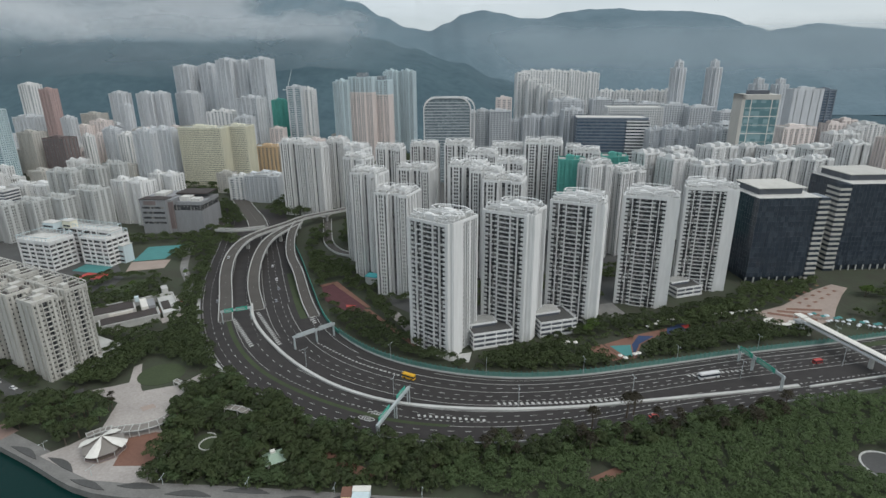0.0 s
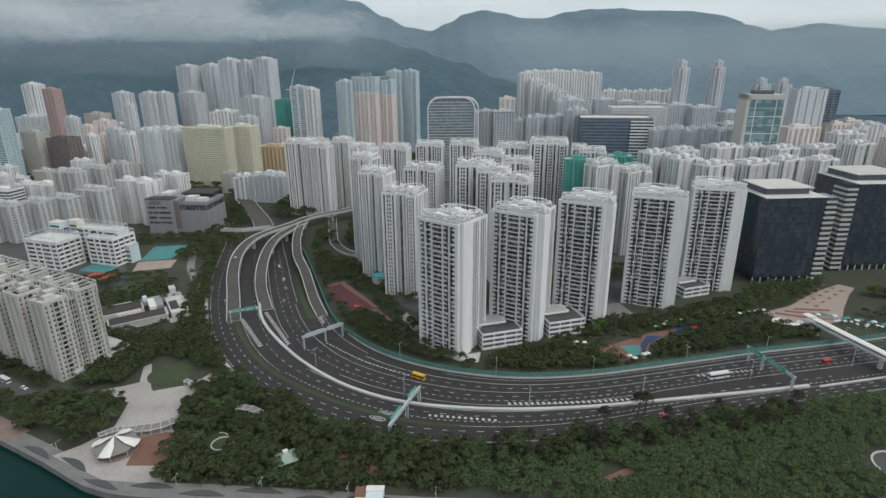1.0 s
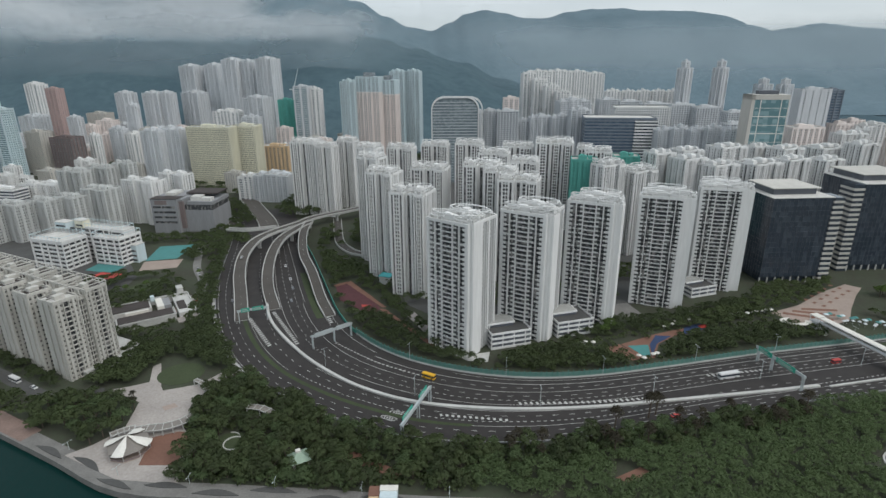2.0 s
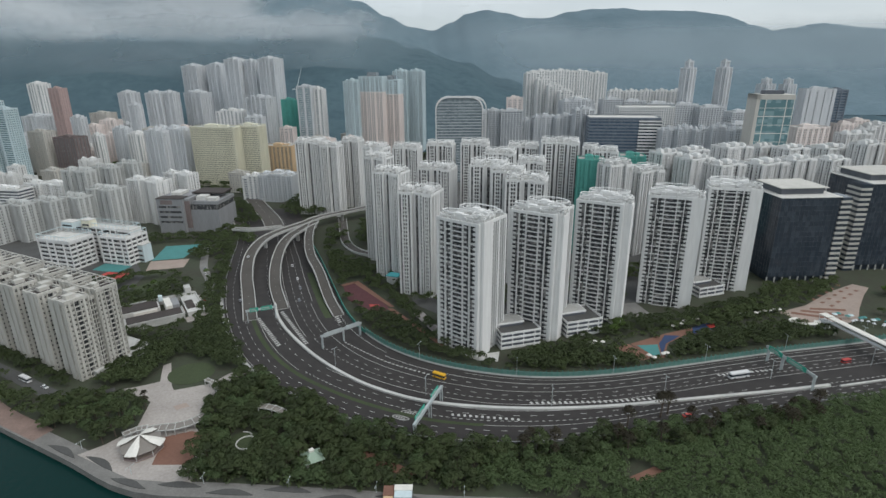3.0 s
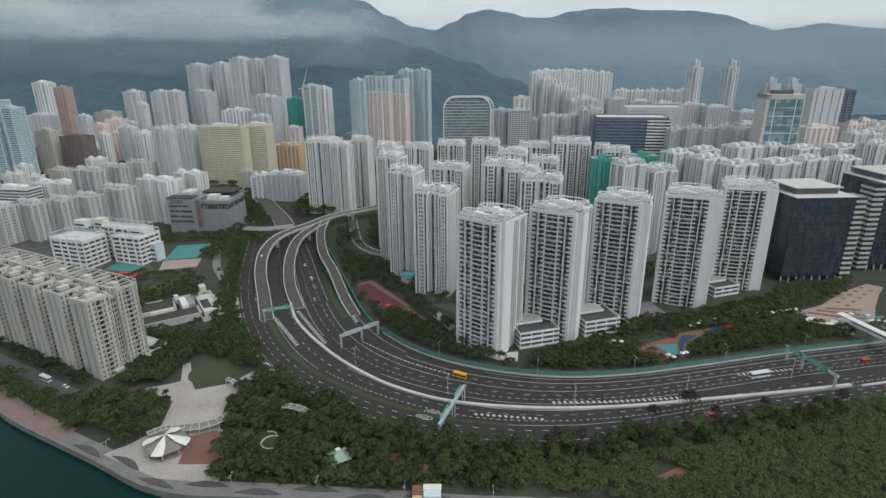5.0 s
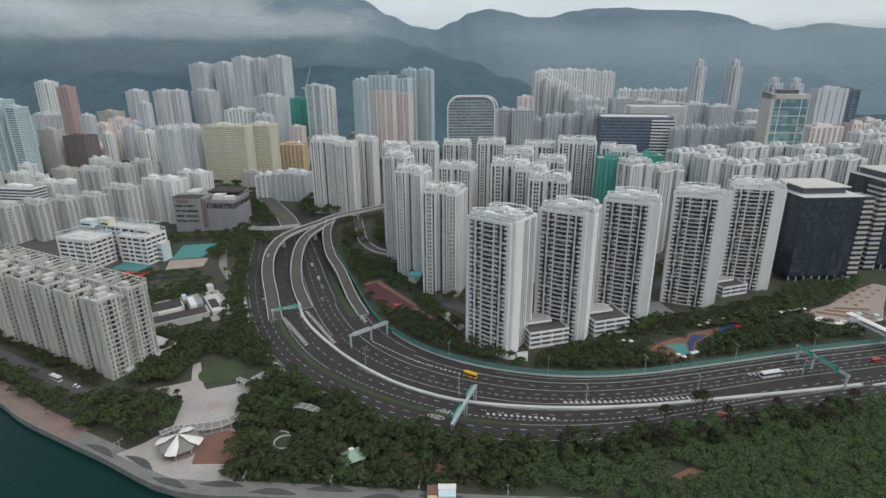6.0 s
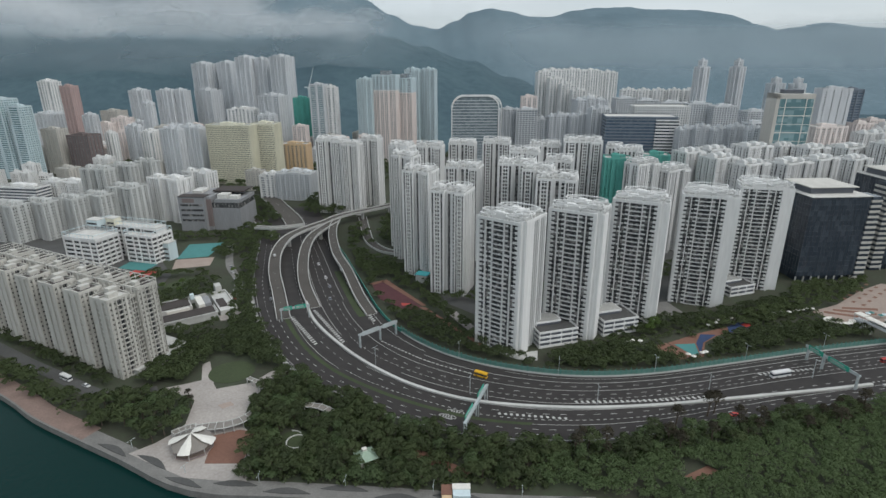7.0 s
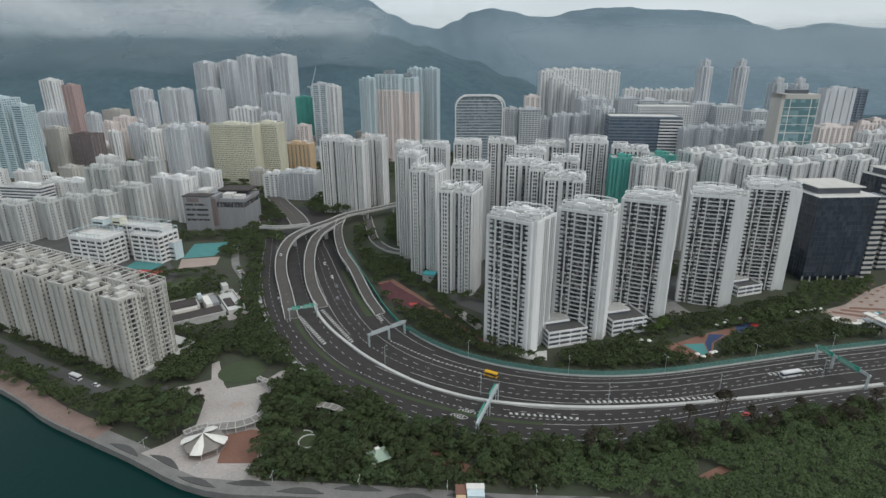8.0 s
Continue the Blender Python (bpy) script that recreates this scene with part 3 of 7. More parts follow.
for f, a, b, length, gap, width in (
        (0.02, 0.25, 0.98, 6, 0, 0.25), (0.085, 0.05, 0.98, 3, 5, 0.25), (0.15, 0.05, 0.98, 3, 5, 0.25), (0.215, 0.2, 0.98, 6, 0, 0.22),
        (0.28, 0.40, 0.97, 1.6, 1.6, 0.35), (0.36, 0.36, 0.72, 3, 5, 0.25), (0.43, 0.40, 0.60, 6, 0, 0.25),
        (0.53, 0.42, 0.98, 6, 0, 0.25), (0.60, 0.36, 0.98, 2, 2, 0.3), (0.67, 0.38, 0.98, 3, 5, 0.25), (0.74, 0.30, 0.98, 6, 0, 0.25),
        (0.81, 0.40, 0.98, 3, 5, 0.25), (0.88, 0.40, 0.98, 6, 0, 0.3), (0.955, 0.45, 0.98, 6, 0, 0.2),
        (0.62, 0.05, 0.36, 3, 5, 0.25), (0.69, 0.05, 0.36, 3, 5, 0.25), (0.55, 0.10, 0.36, 6, 0, 0.25), (0.76, 0.1, 0.3, 6, 0, 0.25), (0.93, 0.14, 0.4, 6, 0, 0.25), (0.87, 0.1, 0.36, 3, 5, 0.25), (0.26, 0.12, 0.4, 6, 0, 0.2), (0.40, 0.12, 0.36, 3, 5, 0.2)):
    dashes("lane_marking", piece(across(f), a, b), length, gap, width)
# chevrons where carriageways part
for ends, width in ((((-137, 324), (-113.3, 287.6)), 2.6), (((-124.4, 333.9), (-97, 289)), 2.4), (((-103, 365), (-82, 316)), 2.6), (((-75, 291), (-48.5, 268.8), (-20, 252.8)), 1.0), (((26, 228.6), (60, 229.3), (94, 232.4)), 2.0), (((129, 252.4), (162, 257.6)), 1.8), (((-12.6, 219.8), (21, 215.2)), 1.6)):
    line = resample(curve_points(ends), 40)
    dashes("chevron", line, 1.3, 1.5, width, 0.09, 0.35)

flat_kerb = np.concatenate((KERB, np.zeros((len(KERB), 1))), 1)
tagged(new("road_parapet", sweep("road_parapet", flat_kerb, [(-0.9, 0.0), (-0.9, 0.9), (-0.5, 1.1), (0.5, 1.1), (0.9, 0.9), (0.9, 0.0)], MAT["kerb"])), "long white concrete parapet between the carriageways", "parapet", kind="structure")
end_kerb = np.array([(186, 241, 0), (230, 250, 0), (300, 264, 0), (420, 290, 0)], float)
tagged(new("road_parapet", sweep("road_parapet", end_kerb, [(-0.5, 0), (-0.5, 0.9), (0.5, 0.9), (0.5, 0)], MAT["kerb"])), "low white concrete parapet along the carriageway", "parapet", kind="structure")
# planted verges
for f0, f1, a, b, label in ((0.20, 0.235, 0.30, 0.52, "thin grassy verge between carriageways"), (0.80, 0.86, 0.235, 0.335, "grassy island between carriageways"), (0.83, 0.93, 0.74, 0.98, "grassy median strip beside the expressway")):
    tagged(new("verge", strip("verge", piece(across(f0), a, b), piece(across(f1), a, b), 0.14, MAT["grass"])), label, "verge", kind="structure")
outer_wall = np.concatenate((piece(OUTER, 0.27, 0.40), np.zeros((len(piece(OUTER, 0.27, 0.40)), 1))), 1)
tagged(new("retaining_wall", sweep("retaining_wall", outer_wall, [(0.3, 0), (0.3, 1.0), (2.2, 1.0), (2.2, 0)], MAT["concrete"])), "pale concrete retaining wall beside the road", "wall", kind="structure")
edge_wall = np.concatenate((piece(OUTER, 0.02, 0.97), np.zeros((len(piece(OUTER, 0.02, 0.97)), 1))), 1)
tagged(new("guard_rail", sweep("guard_rail", edge_wall, [(-0.1, 0), (-0.1, 0.8), (0.25, 0.8), (0.25, 0)], MAT["mid_grey"])), "low grey concrete guard rail along the road", "guard rail", kind="structure")


# ---- ramps and flyover on piers ----
def viaduct(points, width, label, kinds="viaduct"):
    line = curve_points(points, 4)
    w = width / 2
    ob = thing(kinds, Matrix(), label, "viaduct", kind="structure")
    part("deck", sweep("deck", line, [(-w, 0), (w, 0), (w, -1.4), (w * 0.6, -2.0), (-w * 0.6, -2.0), (-w, -1.4)], MAT["concrete"]), ob)
    part("carriageway", sweep("carriageway", line, [(-w + 0.3, 0.02), (w - 0.3, 0.02), (w - 0.3, 0.06), (-w + 0.3, 0.06)], MAT["deck"]), ob)
    for s in (-1, 1):
        part("parapet", sweep("parapet", line, [(s * w - 0.25, 0), (s * w - 0.25, 1.0), (s * w + 0.25, 1.0), (s * w + 0.25, -0.6)], MAT["kerb"]), ob)
    piers = Boxes()
    for p, nn in list(zip(line, side_of(line)))[4::8]:
        if p[2] > 3.2:
            piers.add((p[0], p[1]), (-nn[1], nn[0]), -0.8, 0.8, -1.4, 1.4, 0, p[2] - 1.6)
    if piers.rows:
        part("pier", piers.mesh("pier", MAT["concrete"]), ob)
    b, d = Boxes(), 0.0
    for p, q in zip(line[:-1:3], line[1::3]):
        u = (q - p)[:2] / np.linalg.norm((q - p)[:2])
        b.add(p[:2], u, 0, 2.5, -0.12, 0.12, p[2] + 0.07, p[2] + 0.09)
    part("lane_marking", b.mesh("lane_marking", MAT["paint"]), ob, kind="stuff")


viaduct([(-141, 321, 0.4), (-155, 360, 1.6), (-168, 396, 4.0), (-175.5, 430, 7.5), (-176, 463, 9), (-168, 488, 9.3), (-151, 515, 9.5), (-139, 538, 9.5), (-107, 566, 9.5), (-72, 600, 9.5), (-20, 660, 9.5)], 8.5, "curved concrete ramp with white parapets rising to a flyover")
viaduct([(-125, 338, 0.4), (-139, 372, 2.6), (-148, 405, 6), (-153.5, 440, 8.6), (-154.5, 470, 9.2), (-149, 496, 9.4), (-142, 518, 9.4)], 8.0, "curved concrete ramp with pale parapets joining a flyover")
viaduct([(-85, 327, 0.4), (-96, 352, 2.0), (-111, 392, 6.5), (-124.5, 424, 8.8), (-136, 468, 9.2), (-141, 500, 9.4), (-142, 522, 9.4)], 7.0, "curved concrete ramp with pale parapets beside the noise barrier")
viaduct([(-215, 500, 8.6), (-195, 497, 8.8), (-170, 505, 9.0)], 5.0, "short grey footbridge deck beside the flyover", "footbridge")
viaduct([(-122, 560, 0.5), (-113, 515, 0.5), (-104, 478, 0.6), (-88, 452, 1.0), (-70, 446, 1.6), (-50, 452, 2.2)], 8.0, "looping slip road between hedges with pale kerbs", "slip_road")
viaduct([(-248, 655, 1.2), (-222, 605, 1.2), (-198, 560, 1.2), (-185, 530, 1.2)], 18.0, "wide approach road with pale kerbs behind the flyover", "approach_road")
viaduct([(-300, 650, 1.0), (-262, 600, 1.0), (-238, 565, 1.0), (-221, 535, 0.6)], 9.0, "approach road with pale kerbs under the flyover", "approach_road")


# ---- residential towers nearest the expressway ----
FRONT = "#sd|dw|bb|wd|ds#"


def waterfront_tower(x, y, turn, height, label, gable=0.0):
    """A white double-wing tower; its origin is the corner between the windowed front and the blank gable."""
    m = pose(x, y, 0, 0, 0, turn)
    wings = [(-29, -1.5, 0, 10.5, height), (-9, 0.4, 2.2, 10.2, height + 0.6, ["X", "X", "X", "X"]), (-26.5, -0.8, 11.5, 27, height, [FRONT, "#w|d|w#w|d|w#", "#wWw#", "#wd|a|dw#"])]
    if gable:
        wings.append((0.4, 0.4 + gable, 3.0, 10.8, height - 0.5, ["X", "X", "X", "X"]))
    ob = tower("apartment_tower", m, wings, 2.75, [FRONT, "X|d|", "#wWw|wWw#", "#wd|a|dw#"], "white", "glass", label, "apartment tower", "waterfront towers", frames=True, plant=True, panel="panel_grey")
    rails = Boxes()
    for k in range(1, int(height / 2.75)):
        for s in (-18.4, -15.0):
            rails.block(s, s + 3.2, -0.62, -0.54, 2.75 * k + 0.95, 2.75 * k + 1.05)
    part("balcony_rail", rails.mesh("balcony_rail", MAT["aluminium"]), ob, "grey balcony rails", "stuff")
    return ob


waterfront_tower(3.5, 272.5, -38, 77, "white high-rise with dark balcony columns above the expressway bend")
waterfront_tower(47.5, 290, -32, 77, "white high-rise with a blank gable beside a car park", 1.5)
waterfront_tower(91, 311, -28, 77.5, "white high-rise with dark window columns and roof frames", 2.5)
waterfront_tower(144, 335, -22, 75, "white high-rise with blank gable wall above the park", 4.0)
waterfront_tower(196, 363, -16, 74, "white high-rise with blank gable beside the dark offices", 4.5)

STYLES = {
    # storey, patterns (front, right, back, left), wall, glazing, coarse, label, category, group
    "taikoo": (2.8, ["#d#w|w#d#", "#d|w#d#", "#wW#", "#d|w#"], "white", "glass", False, "white high-rise with dark vertical window strips", "apartment tower", "white towers behind the waterfront"),
    "white": (2.8, ["#s#s|d|s#s#", "#s#d#s#", "#s#", "#s#d#"], "white", "glass", False, "white high-rise with small square windows", "apartment tower", "white estate towers"),
    "netted": (2.8, ["#w#w#", "#w#w#", "#w#", "#w#w#"], "net", "net", True, "high-rise wrapped in green scaffold netting", "netted tower", "netted towers"),
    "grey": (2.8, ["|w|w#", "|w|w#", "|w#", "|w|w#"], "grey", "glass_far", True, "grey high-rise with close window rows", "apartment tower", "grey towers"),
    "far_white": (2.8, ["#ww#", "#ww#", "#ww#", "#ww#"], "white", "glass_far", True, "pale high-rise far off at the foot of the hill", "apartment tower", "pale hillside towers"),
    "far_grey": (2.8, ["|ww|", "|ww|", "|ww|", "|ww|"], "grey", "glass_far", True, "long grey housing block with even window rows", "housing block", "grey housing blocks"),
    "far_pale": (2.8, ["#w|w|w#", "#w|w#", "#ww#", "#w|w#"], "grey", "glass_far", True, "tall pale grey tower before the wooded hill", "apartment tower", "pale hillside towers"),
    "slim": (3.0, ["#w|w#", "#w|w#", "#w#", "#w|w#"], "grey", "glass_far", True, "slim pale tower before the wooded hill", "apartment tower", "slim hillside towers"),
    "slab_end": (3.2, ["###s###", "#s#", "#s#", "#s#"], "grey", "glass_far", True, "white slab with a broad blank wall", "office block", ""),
    "dark": (3.4, ["|WW|", "|WW|", "|WW|", "|WW|"], "blue_band", "glass_blue", True, "dark glazed slab tower", "office tower", ""),
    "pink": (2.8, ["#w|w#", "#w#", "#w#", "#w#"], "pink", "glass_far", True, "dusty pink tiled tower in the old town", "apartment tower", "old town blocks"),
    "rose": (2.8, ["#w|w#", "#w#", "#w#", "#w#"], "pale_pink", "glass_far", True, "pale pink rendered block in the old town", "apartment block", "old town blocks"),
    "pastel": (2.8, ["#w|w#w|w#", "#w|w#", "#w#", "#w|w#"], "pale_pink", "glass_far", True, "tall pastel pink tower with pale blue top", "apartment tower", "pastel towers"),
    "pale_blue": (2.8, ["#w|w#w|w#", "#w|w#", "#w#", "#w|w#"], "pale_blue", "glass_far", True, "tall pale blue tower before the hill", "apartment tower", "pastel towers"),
    "mixed": (3.0, ["#WWW#", "#w#", "#w#", "#w#"], "grey", "glass_teal", True, "grey tower with a dark green glazed front", "apartment tower", ""),
    "glassy": (3.0, ["|w|WWWWW|w", "|W|W|", "|w", "|W|W"], "pale_blue", "glass_teal", True, "white high-rise with pale teal glazing", "apartment tower", "glazed towers"),
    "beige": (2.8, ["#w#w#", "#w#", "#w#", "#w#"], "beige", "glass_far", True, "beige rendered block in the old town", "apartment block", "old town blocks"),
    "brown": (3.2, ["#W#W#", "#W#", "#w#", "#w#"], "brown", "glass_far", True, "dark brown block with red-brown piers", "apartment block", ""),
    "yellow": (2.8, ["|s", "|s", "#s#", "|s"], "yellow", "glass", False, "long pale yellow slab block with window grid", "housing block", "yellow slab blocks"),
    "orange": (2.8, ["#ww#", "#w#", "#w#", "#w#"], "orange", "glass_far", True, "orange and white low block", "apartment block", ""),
    "estate": (2.8, ["#s#d|b|d#s", "#s|s#", "#s#", "#s|s#"], "offwhite", "glass", False, "weathered off-white estate block with balconies", "housing block", "off-white estate blocks"),
    "parking": (3.4, ["WWWW", "WW", "W", "WW"], "white", "dark", True, "low white parking deck with open bands", "car park", ""),
}


def raise_towers(style, rows):
    storey, patterns, wall, glass, coarse, label, category, group = STYLES[style]
    for x, y, w, d, h, turn in rows:
        a, b = w / 2, d / 2
        if style == "pastel":
            wings = [(-a, -0.4 * a, -b, b, h * 0.83), (-0.4 * a, 0.4 * a, -b - 2, b, h * 0.83), (0.4 * a, a, -b, b, h * 0.83)]
        elif style in ("taikoo", "white") and d > 14:
            k = min(3.0, 0.12 * w)
            wings = [(-a, -0.1 * w, -b, b * 0.7, h), (-0.1 * w, a, -b + k, b, h - 0.4), (0.2 * w, a - 0.8, -b, b * 0.5, h - 0.8)]
        elif style == "estate":
            wings = [(-a, -0.15 * w, -b, b, h), (-0.15 * w, 0.15 * w, -b + 3, b, h - 0.4), (0.15 * w, a, -b, b, h)]
        elif style in ("far_white", "far_pale", "slim", "pale_blue", "grey"):
            wings = [(-a, -0.2 * w, -b, b, h - 1), (-0.2 * w, 0.2 * w, -b - 1.2, b + 1, h + 1), (0.2 * w, a, -b, b, h - 1)]
        else:
            wings = [(-a, a, -b, b, h)]
        if style == "slim":
            wings = [(-a, a, -0.6 * b, 0.6 * b, h - 3), (-0.6 * a, 0.6 * a, -b, b, h - 3), (-0.45 * a, 0.45 * a, -0.45 * b, 0.45 * b, h + 7)]
        ob = tower("apartment_tower" if "tower" in category else category.replace(" ", "_"), pose(x, y, 0, 0, 0, turn), wings, storey, patterns, wall, glass, label, category, group, coarse, "dark_roof" if style == "brown" else "roofing", frames=style == "taikoo", panel="panel_grey" if style == "taikoo" else None)
        if style == "pastel":
            upper = Boxes()
            for p0, p1, q0 in ((-a, -0.4 * a, -b), (-0.4 * a, 0.4 * a, -b - 2), (0.4 * a, a, -b)):
                for o, u, n in (((p0, q0), (1, 0), p1 - p0), ((p1, q0), (0, 1), b - q0), ((p1, b), (-1, 0), p1 - p0), ((p0, b), (0, -1), b - q0)):
                    facade(upper, o, u, n, h * 0.83 + 0.9, h, storey, "#w|w#", True)
            part("upper_wall", upper.mesh("upper_wall", MAT["pale_blue"]), ob, "pale blue upper storeys")
            top = Boxes()
            top.block(-a + 0.4, a - 0.4, -b + 0.4, b - 0.4, h * 0.83 - 0.2, h)
            top.block(-a * 0.4, a * 0.4, -b * 0.5, b * 0.5, h, h + 7)
            part("upper_glazing", top.mesh("upper_glazing", MAT["glass_far"]), ob)


# x, y, width, depth, height, turn
raise_towers("taikoo", [
    (-31, 370, 25.1, 22.6, 74, -20), (-54, 404, 21.4, 19.2, 81, -22), (-67, 439, 18.4, 16.5, 86, -24), (-72, 471, 17.7, 16.0, 89, -24), (-20, 441, 27.4, 21.9, 77, -15),
    (-49, 525, 24.8, 17.3, 81, -10), (-17, 549, 26.4, 18.5, 80, -8), (17, 550, 27.1, 21.6, 81, -8), (21, 427, 28.2, 22.6, 82, -12), (33, 401, 22.8, 18.2, 82, -14),
    (45, 390, 28.8, 23.0, 78, -14), (56, 439, 21.1, 16.8, 82, -14), (36, 490, 26.3, 21.1, 81, -10), (65, 550, 30.0, 21.0, 78, -10), (98, 534, 35.5, 28.4, 84, -10),
])
raise_towers("taikoo", [
    (120, 505, 13.7, 11.0, 82, -10), (128, 489, 22.9, 18.3, 82, -10), (123, 441, 23.3, 18.6, 79, 25), (153, 457, 27.5, 22.0, 71, 28), (-155, 591, 28.4, 22.7, 78, -12),
    (-132, 580, 18.5, 16.7, 75, -12), (-116, 619, 20.3, 18.2, 75, -12),
])
raise_towers("netted", [
    (107, 454, 20.9, 16.7, 81, -10), (156, 499, 22.5, 18.0, 76, -10), (-275, 968, 25.7, 20.6, 97, 0),
])
raise_towers("white", [
    (191, 511, 23.5, 21.1, 77, 20), (210, 493, 27.4, 24.7, 75, 22), (234, 553, 26.7, 24.0, 73, 20), (233, 484, 30.3, 24.2, 71, 24), (275, 496, 36.2, 28.9, 70, 24),
    (288, 581, 34.5, 27.6, 72, 20), (332, 600, 23.5, 18.8, 69, 20), (346, 574, 30.5, 24.4, 71, 22), (315, 513, 29.2, 23.4, 70, 24), (355, 523, 27.7, 22.1, 68, 24),
    (402, 597, 39.3, 31.5, 68, 20), (424, 573, 28.1, 22.5, 75, 22), (480, 671, 37.1, 22.3, 73, 10), (-318, 558, 39.9, 19.9, 45, -20), (-305, 601, 33.0, 16.5, 43, -20),
])
raise_towers("white", [
    (-474, 631, 49.0, 19.6, 27, -10),
])
raise_towers("grey", [
    (106, 805, 17.8, 12.5, 77, 0), (130, 798, 32.8, 16.4, 83, 5), (157, 788, 29.9, 18.0, 84, 5), (177, 767, 26.9, 16.1, 95, 5), (191, 872, 48.6, 24.3, 100, 8),
    (263, 686, 21.8, 13.1, 77, 8), (279, 678, 21.5, 12.9, 80, 8), (296, 670, 21.3, 12.8, 79, 8), (312, 662, 21.0, 12.6, 82, 8), (328, 654, 20.8, 12.5, 80, 8),
    (58, 808, 37.7, 18.8, 90, 0), (-396, 745, 28.5, 17.1, 73, -15), (-378, 757, 41.2, 20.6, 74, -15), (-212, 652, 42.1, 25.3, 32, -8),
])
raise_towers("far_white", [
    (142, 1008, 23.9, 16.7, 137, 10), (158, 988, 23.5, 16.5, 127, 10), (174, 968, 23.1, 16.2, 118, 10), (189, 948, 22.8, 15.9, 109, 10), (204, 928, 22.3, 15.6, 100, 10),
    (218, 908, 22.0, 15.4, 92, 10), (167, 1061, 38.4, 23.0, 139, 8), (209, 1090, 39.9, 20.0, 139, 8), (250, 1110, 37.6, 18.8, 137, 8), (292, 1139, 35.7, 17.8, 133, 8),
    (276, 956, 24.4, 12.2, 109, 5), (302, 956, 24.4, 12.2, 108, 5), (327, 956, 24.5, 12.3, 108, 5), (353, 956, 24.4, 12.2, 108, 5), (378, 956, 24.5, 12.3, 108, 5),
])
raise_towers("far_white", [
    (554, 733, 36.2, 25.4, 76, 10), (-219, 938, 20.1, 16.1, 116, -12), (-735, 1023, 29, 22, 124, -15), (-584, 962, 27.5, 19.2, 34, -12), (-654, 974, 24.3, 17.0, 40, -12),
    (-377, 975, 48.5, 29.1, 79, -10), (-242, 658, 28.3, 17.0, 28, -8),
])
raise_towers("far_grey", [
    (252, 899, 32.1, 19.3, 99, 5), (286, 899, 35.2, 17.6, 96, 8), (323, 891, 43.1, 21.6, 93, 8), (360, 880, 38.6, 19.3, 92, 8), (396, 870, 39.8, 19.9, 89, 8),
    (390, 769, 31.9, 19.2, 90, 8), (353, 698, 26.0, 15.6, 82, 8), (82, 797, 29.3, 17.6, 91, 0),
])
raise_towers("slim", [
    (370, 901, 20.5, 20.5, 148, 20), (424, 897, 20.5, 20.5, 148, 20), (644, 1163, 33.4, 26.7, 112, 10), (688, 1162, 30.3, 24.3, 111, 10),
])
raise_towers("slab_end", [
    (464, 728, 37.0, 18.5, 121, -3),
])
raise_towers("dark", [
    (500, 744, 16.3, 22.9, 119, -3),
])
raise_towers("rose", [
    (410, 650, 40.0, 21.2, 83, 5), (508, 729, 26.4, 18.5, 78, 10), (538, 748, 23.7, 16.6, 80, 10), (91, 835, 22.3, 13.4, 106, 0), (-589, 922, 26.3, 18.4, 61, -12),
    (-568, 936, 28.1, 19.7, 68, -12), (-266, 907, 22.5, 15.8, 57, -8),
])
raise_towers("pastel", [
    (-124, 903, 39.0, 23.4, 135, -15), (-95, 912, 28.6, 22.9, 130, -15),
])
raise_towers("pale_blue", [
    (-156, 900, 23.9, 19.1, 129, -15),     (-86, 995, 24.6, 19.7, 142, -15), (-59, 995, 24.6, 19.7, 142, -15),
])
raise_towers("mixed", [
    (-238, 935, 24.7, 19.8, 120, -12),
])
raise_towers("far_pale", [
    (-500, 1131, 35.8, 28.6, 152, -20), (-451, 1124, 31.2, 24.9, 154, -20), (-397, 1074, 32.2, 25.8, 163, -20), (-366, 1069, 25.2, 15.1, 160, -20), (-324, 1045, 34.6, 27.7, 164, -20),
    (-468, 1056, 37.3, 29.8, 106, -20), (-522, 1011, 32.6, 19.6, 108, -15), (-497, 1010, 23.6, 18.9, 108, -15), (-577, 1022, 28.0, 22.4, 108, -15), (-512, 918, 15.5, 13.0, 94, -12),
    (-602, 907, 19.2, 13.5, 76, -12), (-726, 994, 45.3, 31.7, 71, -12), (-317, 945, 39.6, 27.7, 103, -18), (-311, 887, 26.4, 18.5, 77, 0),
])
raise_towers("pink", [
    (-661, 960, 21.5, 17, 118, -15), (-600, 947, 21.2, 14.8, 34, -12),
])
raise_towers("glassy", [
    (-611, 770, 22.0, 18.2, 100, -18), (-648, 785, 36.0, 25.8, 109, -18),
])
raise_towers("beige", [
    (-604, 818, 27, 20, 64, -12), (-619, 1004, 35.2, 24.7, 74, -12), (-276, 697, 21.3, 14.9, 25, -10),
])
raise_towers("brown", [
    (-560, 814, 36, 25, 56, -12),
])
raise_towers("yellow", [
    (-315, 738, 60.9, 21.3, 78, -10), (-274, 752, 33.7, 23.6, 78, -10),
])
raise_towers("orange", [
    (-250, 801, 41.9, 20.9, 44, -8),
])
raise_towers("estate", [
    (-412, 500, 26.6, 18.6, 35, -18), (-390, 509, 22.6, 15.8, 36, -18), (-370, 519, 23.9, 16.7, 37, -18), (-347, 531, 29.4, 20.6, 42, -18), (-434, 491, 28.3, 19.8, 35, -18),
    (-415, 601, 32.6, 19.6, 47, -15), (-390, 609, 27.6, 16.5, 49, -15), (-369, 617, 21.3, 12.8, 52, -15),
])
raise_towers("parking", [
    (-511, 612, 52.4, 20.9, 25, -10),
])


